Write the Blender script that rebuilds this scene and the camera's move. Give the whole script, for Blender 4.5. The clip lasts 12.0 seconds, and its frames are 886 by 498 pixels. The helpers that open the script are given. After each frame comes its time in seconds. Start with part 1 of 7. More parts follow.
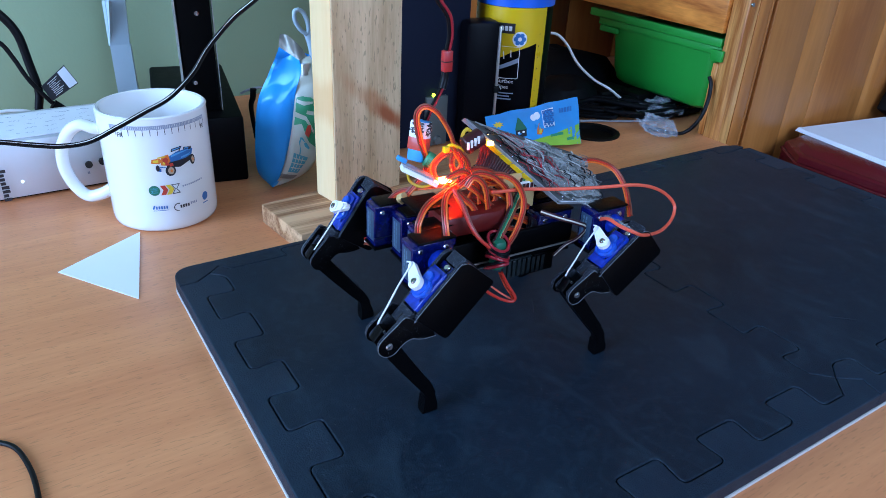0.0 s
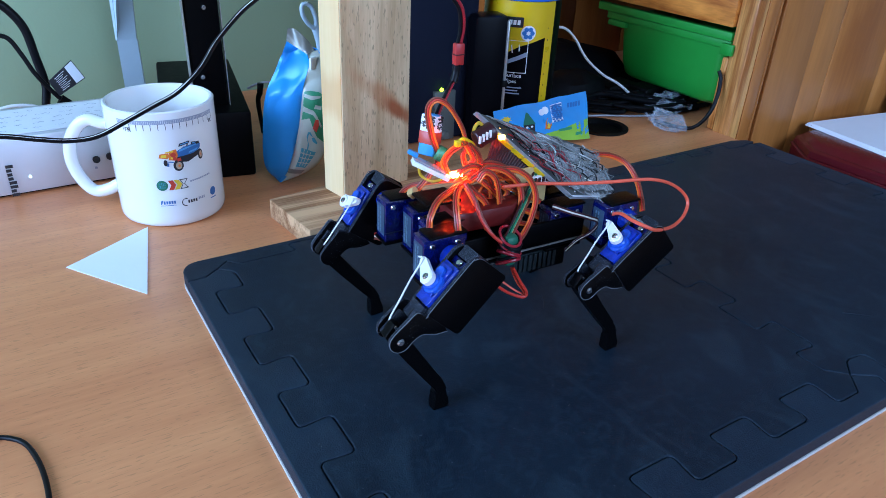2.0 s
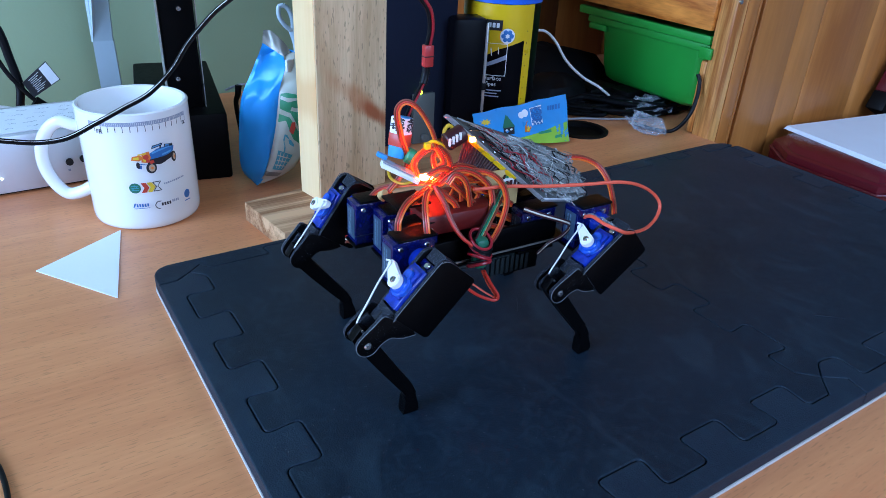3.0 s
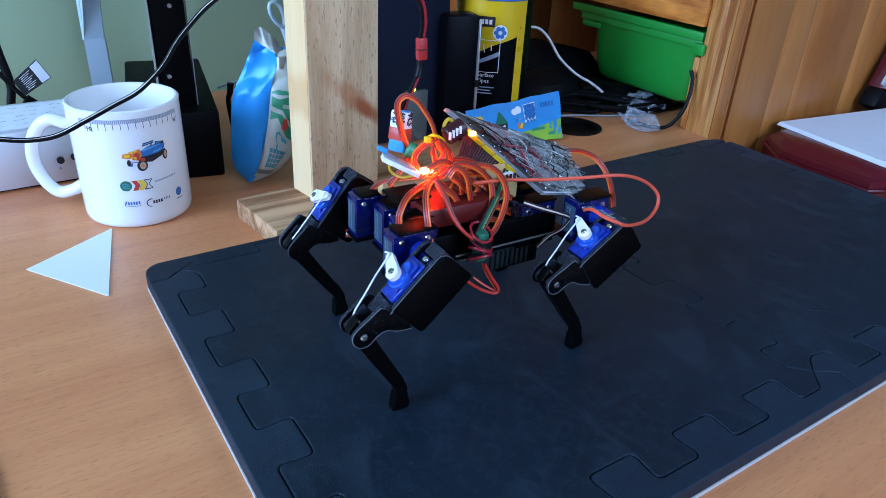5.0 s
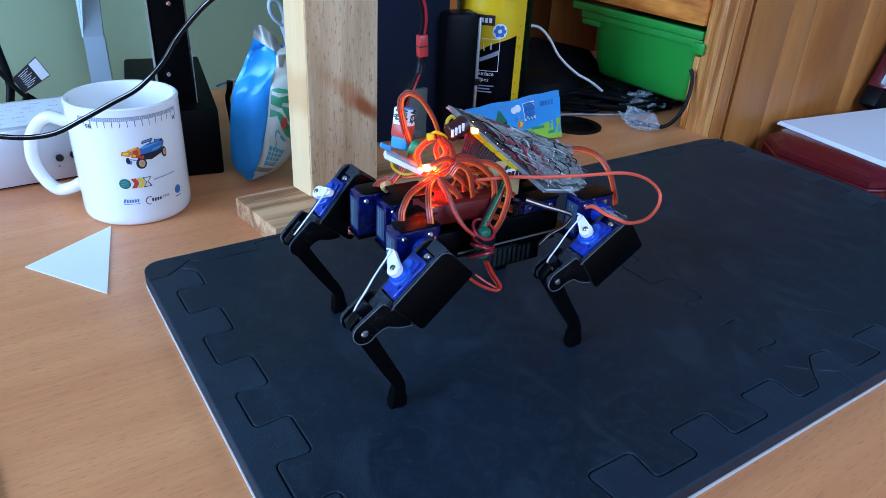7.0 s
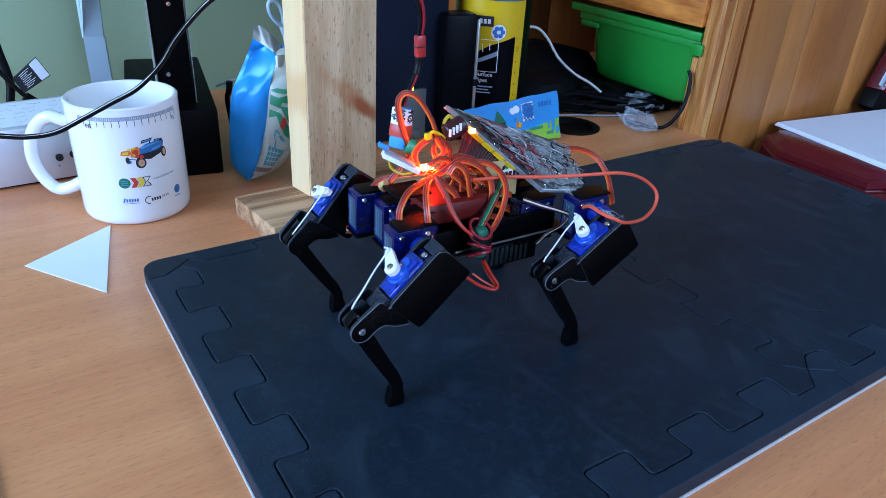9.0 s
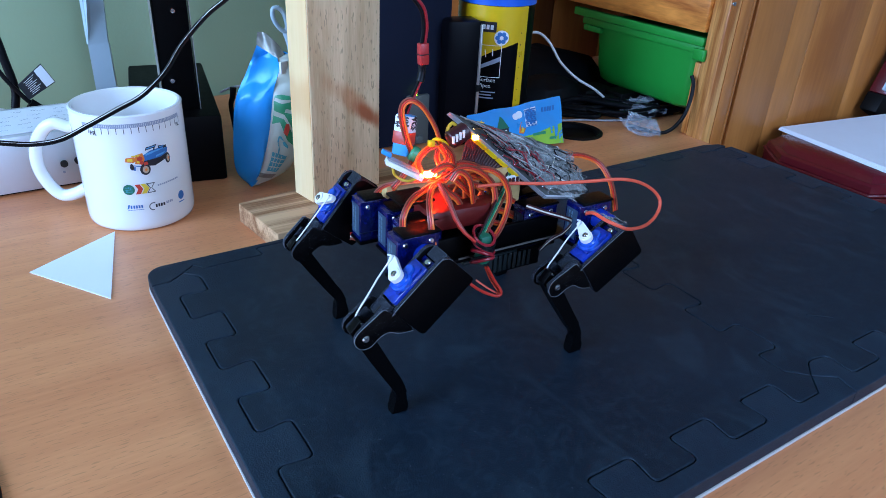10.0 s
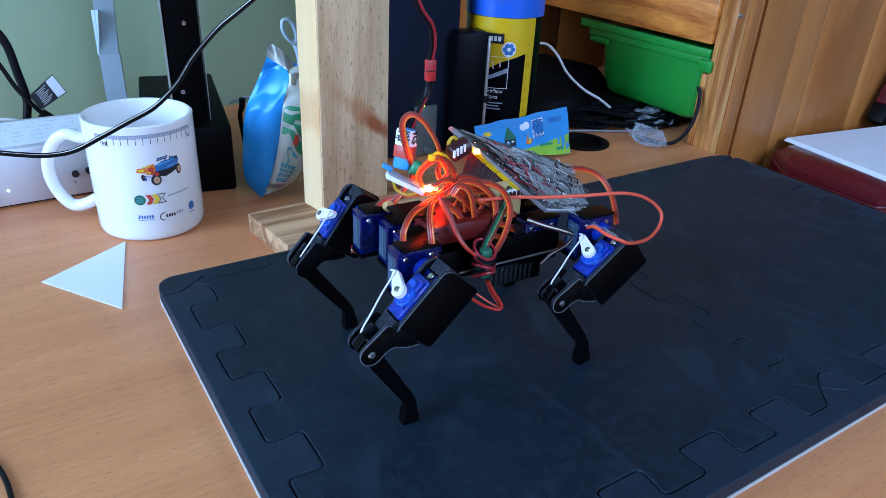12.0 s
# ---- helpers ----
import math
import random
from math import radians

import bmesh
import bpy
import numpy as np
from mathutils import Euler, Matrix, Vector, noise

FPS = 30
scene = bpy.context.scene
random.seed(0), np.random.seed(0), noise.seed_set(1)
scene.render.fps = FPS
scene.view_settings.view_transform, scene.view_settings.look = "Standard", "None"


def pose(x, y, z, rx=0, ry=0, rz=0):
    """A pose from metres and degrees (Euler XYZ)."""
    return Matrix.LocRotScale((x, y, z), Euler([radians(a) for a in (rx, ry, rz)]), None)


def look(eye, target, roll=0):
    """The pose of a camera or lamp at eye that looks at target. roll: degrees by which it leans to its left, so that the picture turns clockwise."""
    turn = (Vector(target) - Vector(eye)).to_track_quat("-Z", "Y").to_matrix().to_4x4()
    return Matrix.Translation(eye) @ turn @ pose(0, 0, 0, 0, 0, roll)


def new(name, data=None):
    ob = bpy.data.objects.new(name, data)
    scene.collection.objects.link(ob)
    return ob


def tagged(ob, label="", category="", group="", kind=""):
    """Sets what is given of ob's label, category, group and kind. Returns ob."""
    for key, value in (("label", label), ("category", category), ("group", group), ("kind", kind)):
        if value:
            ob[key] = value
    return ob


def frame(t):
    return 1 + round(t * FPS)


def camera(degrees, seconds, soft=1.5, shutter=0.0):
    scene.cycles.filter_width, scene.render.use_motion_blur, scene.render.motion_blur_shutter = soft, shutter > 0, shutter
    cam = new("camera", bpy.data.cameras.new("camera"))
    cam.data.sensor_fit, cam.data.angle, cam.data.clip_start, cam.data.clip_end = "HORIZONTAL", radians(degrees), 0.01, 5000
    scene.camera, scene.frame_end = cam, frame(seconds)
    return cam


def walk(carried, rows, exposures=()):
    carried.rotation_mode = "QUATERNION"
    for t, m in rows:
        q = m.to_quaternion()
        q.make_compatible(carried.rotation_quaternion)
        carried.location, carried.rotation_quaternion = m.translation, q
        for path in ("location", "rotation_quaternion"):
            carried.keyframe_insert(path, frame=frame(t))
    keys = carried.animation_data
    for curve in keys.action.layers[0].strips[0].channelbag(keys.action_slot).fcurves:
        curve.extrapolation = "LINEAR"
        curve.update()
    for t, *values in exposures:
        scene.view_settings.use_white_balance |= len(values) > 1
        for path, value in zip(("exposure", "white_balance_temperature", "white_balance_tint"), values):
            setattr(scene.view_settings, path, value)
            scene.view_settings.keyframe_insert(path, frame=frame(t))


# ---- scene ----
# Camera: a hand-held phone in front of a desk.
cam = camera(64.5, 12.0, 0.8)
PATH = [
    (0, pose(-0.1037, -0.4186, 0.2646, 61.650, -2.558, -32.041)),
    (0.5, pose(-0.1019, -0.4183, 0.2642, 61.643, -2.611, -32.176)),
    (1, pose(-0.1012, -0.4186, 0.2634, 61.417, -2.629, -32.397)),
    (1.5, pose(-0.1014, -0.4174, 0.2634, 61.422, -2.420, -32.273)),
    (2, pose(-0.1051, -0.4146, 0.2625, 61.300, -2.403, -31.703)),
    (2.5, pose(-0.0997, -0.4172, 0.2622, 61.309, -2.818, -32.152)),
    (3, pose(-0.0956, -0.4181, 0.2619, 61.573, -2.794, -32.530)),
    (3.5, pose(-0.0946, -0.4182, 0.2610, 61.559, -2.763, -32.780)),
    (4, pose(-0.0941, -0.4187, 0.2605, 61.527, -2.737, -32.910)),
    (4.5, pose(-0.0938, -0.4191, 0.2603, 61.488, -2.733, -32.962)),
    (5, pose(-0.0932, -0.4196, 0.2602, 61.490, -2.702, -32.926)),
    (5.5, pose(-0.0938, -0.4193, 0.2601, 61.419, -2.651, -32.776)),
    (6, pose(-0.0916, -0.4198, 0.2603, 61.434, -2.692, -33.125)),
    (6.5, pose(-0.0923, -0.4202, 0.2596, 61.355, -2.799, -33.049)),
    (7, pose(-0.0928, -0.4198, 0.2595, 61.425, -2.817, -32.892)),
    (7.5, pose(-0.0934, -0.4200, 0.2598, 61.393, -2.882, -32.926)),
    (8, pose(-0.0935, -0.4209, 0.2600, 61.412, -2.899, -32.925)),
    (8.5, pose(-0.0935, -0.4218, 0.2601, 61.418, -2.917, -32.930)),
    (9, pose(-0.0931, -0.4225, 0.2598, 61.502, -2.908, -32.867)),
    (9.5, pose(-0.0931, -0.4219, 0.2599, 61.415, -2.946, -32.803)),
    (10, pose(-0.0931, -0.4223, 0.2617, 61.788, -2.734, -32.668)),
    (10.5, pose(-0.0933, -0.4228, 0.2620, 61.876, -2.646, -32.730)),
    (11, pose(-0.0941, -0.4228, 0.2634, 62.083, -2.660, -32.627)),
    (11.5, pose(-0.0953, -0.4225, 0.2634, 62.160, -2.737, -32.556)),
    (12, pose(-0.0966, -0.4215, 0.2648, 62.405, -2.724, -32.292)),
]
walk(cam, PATH)

# ---- light ----
world = bpy.data.worlds.new("sky")
scene.world = world
world.use_nodes = True
wn = world.node_tree
sky = wn.nodes.new("ShaderNodeTexSky")
sky.sky_type = "NISHITA"
sky.sun_disc = False
sky.sun_elevation, sky.sun_rotation = radians(35), radians(120)
wn.links.new(sky.outputs[0], wn.nodes["Background"].inputs[0])
wn.nodes["Background"].inputs[1].default_value = 0.1
scene.view_settings.exposure = 0.0


def area_lamp(name, eye, target, sx, sy, watts, colour):
    data = bpy.data.lights.new(name, "AREA")
    data.shape, data.size, data.size_y, data.energy, data.color = "RECTANGLE", sx, sy, watts, colour
    ob = new(name, data)
    ob.matrix_world = look(eye, target)
    return ob


# daylight standing in the opening of the window beside the desk, and in the one behind
area_lamp("window_light", (-2.16, -0.15, 0.85), (0.2, -0.1, 0.1), 1.6, 1.3, 118, (0.402, 0.640, 1.14))
area_lamp("window_light_back", (0.55, -2.05, 0.95), (0.4, 0.0, 0.1), 1.4, 1.1, 40, (0.435, 0.670, 1.14))

# ---- materials ----


def nodes_of(name):
    m = bpy.data.materials.new(name)
    m.use_nodes = True
    nt = m.node_tree
    return m, nt, nt.nodes["Principled BSDF"]


def mat(name, colour, rough=0.5, metal=0.0, var=0.12, scale=60.0, bump=0.0, bscale=400.0, glow=None, power=0.0, alpha=1.0, trans=0.0, spec=0.5):
    """A plain surface with a two-scale variation of its colour and roughness, and fine relief."""
    m, nt, b = nodes_of(name)
    tex = nt.nodes.new("ShaderNodeTexCoord")
    n1 = nt.nodes.new("ShaderNodeTexNoise")
    n1.inputs["Scale"].default_value, n1.inputs["Detail"].default_value = scale, 6
    nt.links.new(tex.outputs["Object"], n1.inputs["Vector"])
    ramp = nt.nodes.new("ShaderNodeMix")
    ramp.data_type = "RGBA"
    ramp.inputs["A"].default_value = (*[c * (1 - var) for c in colour], 1)
    ramp.inputs["B"].default_value = (*[min(1, c * (1 + var)) for c in colour], 1)
    nt.links.new(n1.outputs["Fac"], ramp.inputs["Factor"])
    nt.links.new(ramp.outputs["Result"], b.inputs["Base Color"])
    mr = nt.nodes.new("ShaderNodeMapRange")
    mr.inputs["To Min"].default_value, mr.inputs["To Max"].default_value = max(0.02, rough - 0.08), min(1, rough + 0.08)
    nt.links.new(n1.outputs["Fac"], mr.inputs["Value"])
    nt.links.new(mr.outputs["Result"], b.inputs["Roughness"])
    b.inputs["Metallic"].default_value = metal
    b.inputs["Specular IOR Level"].default_value = spec
    if trans:
        b.inputs["Transmission Weight"].default_value = trans
    if alpha < 1:
        b.inputs["Alpha"].default_value = alpha
    if glow:
        b.inputs["Emission Color"].default_value = (*glow, 1)
        b.inputs["Emission Strength"].default_value = power
    if bump:
        n2 = nt.nodes.new("ShaderNodeTexNoise")
        n2.inputs["Scale"].default_value, n2.inputs["Detail"].default_value = bscale, 4
        nt.links.new(tex.outputs["Object"], n2.inputs["Vector"])
        bp = nt.nodes.new("ShaderNodeBump")
        bp.inputs["Strength"].default_value, bp.inputs["Distance"].default_value = bump, 0.001
        nt.links.new(n2.outputs["Fac"], bp.inputs["Height"])
        nt.links.new(bp.outputs["Normal"], b.inputs["Normal"])
    return m


def wood(name, dark, light, along, ring=28.0, rough=0.45, flecks=0.0, contrast=1.0, stretch=14.0, relief=0.25, warp=0.6, pit=0.69, fleck=(430.0, 100.0), knots=()):
    """Grained wood: wavy bands along one axis, fine pores, and short dark flecks."""
    m, nt, b = nodes_of(name)
    tex = nt.nodes.new("ShaderNodeTexCoord")
    mp = nt.nodes.new("ShaderNodeMapping")
    s = [1.0, 1.0, 1.0]
    s["xyz".index(along)] = 1 / stretch
    mp.inputs["Scale"].default_value = s
    nt.links.new(tex.outputs["Object"], mp.inputs["Vector"])
    big = nt.nodes.new("ShaderNodeTexNoise")
    big.inputs["Scale"].default_value, big.inputs["Detail"].default_value, big.inputs["Distortion"].default_value = ring, 5, warp
    nt.links.new(mp.outputs["Vector"], big.inputs["Vector"])
    fine = nt.nodes.new("ShaderNodeTexNoise")
    fine.inputs["Scale"].default_value, fine.inputs["Detail"].default_value = ring * 14, 3
    nt.links.new(mp.outputs["Vector"], fine.inputs["Vector"])
    add = nt.nodes.new("ShaderNodeMath")
    add.operation = "MULTIPLY_ADD"
    add.inputs[1].default_value = 0.35
    nt.links.new(fine.outputs["Fac"], add.inputs[0])
    nt.links.new(big.outputs["Fac"], add.inputs[2])
    mr = nt.nodes.new("ShaderNodeMapRange")
    mr.inputs["From Min"].default_value, mr.inputs["From Max"].default_value = 0.67 - 0.25 / contrast, 0.67 + 0.25 / contrast
    nt.links.new(add.outputs[0], mr.inputs["Value"])
    mix = nt.nodes.new("ShaderNodeMix")
    mix.data_type = "RGBA"
    mix.inputs["A"].default_value, mix.inputs["B"].default_value = (*dark, 1), (*light, 1)
    nt.links.new(mr.outputs["Result"], mix.inputs["Factor"])
    out = mix.outputs["Result"]
    if flecks:
        m2 = nt.nodes.new("ShaderNodeMapping")
        s2 = [fleck[0]] * 3
        s2["xyz".index(along)] = fleck[1]
        m2.inputs["Scale"].default_value = s2
        nt.links.new(tex.outputs["Object"], m2.inputs["Vector"])
        fl = nt.nodes.new("ShaderNodeTexNoise")
        fl.inputs["Scale"].default_value, fl.inputs["Detail"].default_value = 1.0, 1
        nt.links.new(m2.outputs["Vector"], fl.inputs["Vector"])
        fr = nt.nodes.new("ShaderNodeMapRange")
        fr.inputs["From Min"].default_value, fr.inputs["From Max"].default_value = pit, pit + 0.08
        fr.inputs["To Max"].default_value = flecks
        nt.links.new(fl.outputs["Fac"], fr.inputs["Value"])
        mx = nt.nodes.new("ShaderNodeMix")
        mx.data_type = "RGBA"
        mx.inputs["B"].default_value = (*[c * 0.45 for c in dark], 1)
        nt.links.new(out, mx.inputs["A"])
        nt.links.new(fr.outputs["Result"], mx.inputs["Factor"])
        out = mx.outputs["Result"]
    for centre, lean, rx, rz, colour, weight in knots:
        mk = nt.nodes.new("ShaderNodeMapping")
        mk.vector_type = "TEXTURE"
        mk.inputs["Location"].default_value, mk.inputs["Rotation"].default_value, mk.inputs["Scale"].default_value = centre, (0, radians(lean), 0), (rx, 0.2, rz)
        nt.links.new(tex.outputs["Object"], mk.inputs["Vector"])
        far = nt.nodes.new("ShaderNodeVectorMath")
        far.operation = "LENGTH"
        nt.links.new(mk.outputs["Vector"], far.inputs[0])
        rag = nt.nodes.new("ShaderNodeMath")
        rag.operation = "MULTIPLY_ADD"
        rag.inputs[1].default_value = 0.9
        nt.links.new(add.outputs[0], rag.inputs[0])
        nt.links.new(far.outputs["Value"], rag.inputs[2])
        kr = nt.nodes.new("ShaderNodeMapRange")
        kr.interpolation_type = "SMOOTHSTEP"
        kr.inputs["From Min"].default_value, kr.inputs["From Max"].default_value = 1.65, 0.95
        kr.inputs["To Max"].default_value = weight
        nt.links.new(rag.outputs[0], kr.inputs["Value"])
        mx = nt.nodes.new("ShaderNodeMix")
        mx.data_type = "RGBA"
        mx.inputs["B"].default_value = (*colour, 1)
        nt.links.new(out, mx.inputs["A"])
        nt.links.new(kr.outputs["Result"], mx.inputs["Factor"])
        out = mx.outputs["Result"]
    info = nt.nodes.new("ShaderNodeObjectInfo")
    tone = nt.nodes.new("ShaderNodeMapRange")
    tone.inputs["To Min"].default_value, tone.inputs["To Max"].default_value = 0.86, 1.12
    nt.links.new(info.outputs["Random"], tone.inputs["Value"])
    hsv = nt.nodes.new("ShaderNodeHueSaturation")
    nt.links.new(tone.outputs["Result"], hsv.inputs["Value"])
    nt.links.new(out, hsv.inputs["Color"])
    nt.links.new(hsv.outputs["Color"], b.inputs["Base Color"])
    b.inputs["Roughness"].default_value = rough
    bp = nt.nodes.new("ShaderNodeBump")
    bp.inputs["Strength"].default_value, bp.inputs["Distance"].default_value = relief, 0.0006
    nt.links.new(add.outputs[0], bp.inputs["Height"])
    nt.links.new(bp.outputs["Normal"], b.inputs["Normal"])
    return m



def foam_surface(name, gain, grey=0.0):
    """Black closed-cell foam with a fine skin, dusty patches and rubbed streaks; gain and grey set one batch lighter and greyer than another."""
    m, nt, b = nodes_of(name)
    tex = nt.nodes.new("ShaderNodeTexCoord")

    def cloud(scale, detail, warp, stretch=(1, 1, 1), turn=0.0):
        mp = nt.nodes.new("ShaderNodeMapping")
        mp.inputs["Scale"].default_value, mp.inputs["Rotation"].default_value = stretch, (0, 0, turn)
        nt.links.new(tex.outputs["Object"], mp.inputs["Vector"])
        n = nt.nodes.new("ShaderNodeTexNoise")
        n.inputs["Scale"].default_value, n.inputs["Detail"].default_value, n.inputs["Distortion"].default_value = scale, detail, warp
        nt.links.new(mp.outputs["Vector"], n.inputs["Vector"])
        return n.outputs["Fac"]

    def band(value, low, high, top=1.0):
        r = nt.nodes.new("ShaderNodeMapRange")
        r.inputs["From Min"].default_value, r.inputs["From Max"].default_value, r.inputs["To Max"].default_value = low, high, top
        nt.links.new(value, r.inputs["Value"])
        return r.outputs["Result"]

    def mix(a, colour, factor):
        x = nt.nodes.new("ShaderNodeMix")
        x.data_type = "RGBA"
        if isinstance(a, tuple):
            x.inputs["A"].default_value = (*a, 1)
        else:
            nt.links.new(a, x.inputs["A"])
        x.inputs["B"].default_value = (*colour, 1)
        nt.links.new(factor, x.inputs["Factor"])
        return x.outputs["Result"]
    base = lambda *rgb: tuple(v * gain + grey for v in rgb)
    c = mix(base(0.0008, 0.0080, 0.0175), base(0.0026, 0.0138, 0.0270), band(cloud(7, 9, 1.2), 0.35, 0.70))
    c = mix(c, (0.021, 0.043, 0.061), band(cloud(22, 11, 2.4, (1, 0.45, 1), 0.7), 0.54, 0.76, 0.55))
    c = mix(c, (0.012, 0.031, 0.048), band(cloud(110, 9, 1.8), 0.48, 0.74, 0.52))
    c = mix(c, (0.050, 0.062, 0.078), band(cloud(480, 2, 0), 0.70, 0.76, 0.7))
    nt.links.new(c, b.inputs["Base Color"])
    rough = nt.nodes.new("ShaderNodeMapRange")
    rough.inputs["To Min"].default_value, rough.inputs["To Max"].default_value = 0.48, 0.68
    nt.links.new(cloud(14, 8, 1.0), rough.inputs["Value"])
    rough_out = rough.outputs["Result"]
    nt.links.new(rough_out, b.inputs["Roughness"])
    b.inputs["Specular IOR Level"].default_value = 0.32
    b.inputs["Sheen Weight"].default_value, b.inputs["Sheen Roughness"].default_value = 0.018, 0.40
    b.inputs["Sheen Tint"].default_value = (0.6, 0.8, 1.0, 1)
    bp = nt.nodes.new("ShaderNodeBump")
    bp.inputs["Strength"].default_value, bp.inputs["Distance"].default_value = 0.5, 0.0006
    nt.links.new(cloud(1100, 3, 0), bp.inputs["Height"])
    nt.links.new(bp.outputs["Normal"], b.inputs["Normal"])
    return m


def speckled(name, colour, speck, above, scale, rough):
    """Black printed plastic; sparse pale specks in its colour stand for glints on rough layers."""
    m, nt, b = nodes_of(name)
    tex = nt.nodes.new("ShaderNodeTexCoord")
    n = nt.nodes.new("ShaderNodeTexNoise")
    n.inputs["Scale"].default_value, n.inputs["Detail"].default_value = scale, 2
    nt.links.new(tex.outputs["Object"], n.inputs["Vector"])
    r = nt.nodes.new("ShaderNodeMapRange")
    r.inputs["From Min"].default_value, r.inputs["From Max"].default_value = above, above + 0.05
    nt.links.new(n.outputs["Fac"], r.inputs["Value"])
    x = nt.nodes.new("ShaderNodeMix")
    x.data_type = "RGBA"
    x.inputs["A"].default_value, x.inputs["B"].default_value = (*colour, 1), (*speck, 1)
    nt.links.new(r.outputs["Result"], x.inputs["Factor"])
    nt.links.new(x.outputs["Result"], b.inputs["Base Color"])
    b.inputs["Roughness"].default_value, b.inputs["Specular IOR Level"].default_value = rough, 0.07
    bp = nt.nodes.new("ShaderNodeBump")
    bp.inputs["Strength"].default_value, bp.inputs["Distance"].default_value = 0.35, 0.0005
    nt.links.new(n.outputs["Fac"], bp.inputs["Height"])
    nt.links.new(bp.outputs["Normal"], b.inputs["Normal"])
    return m


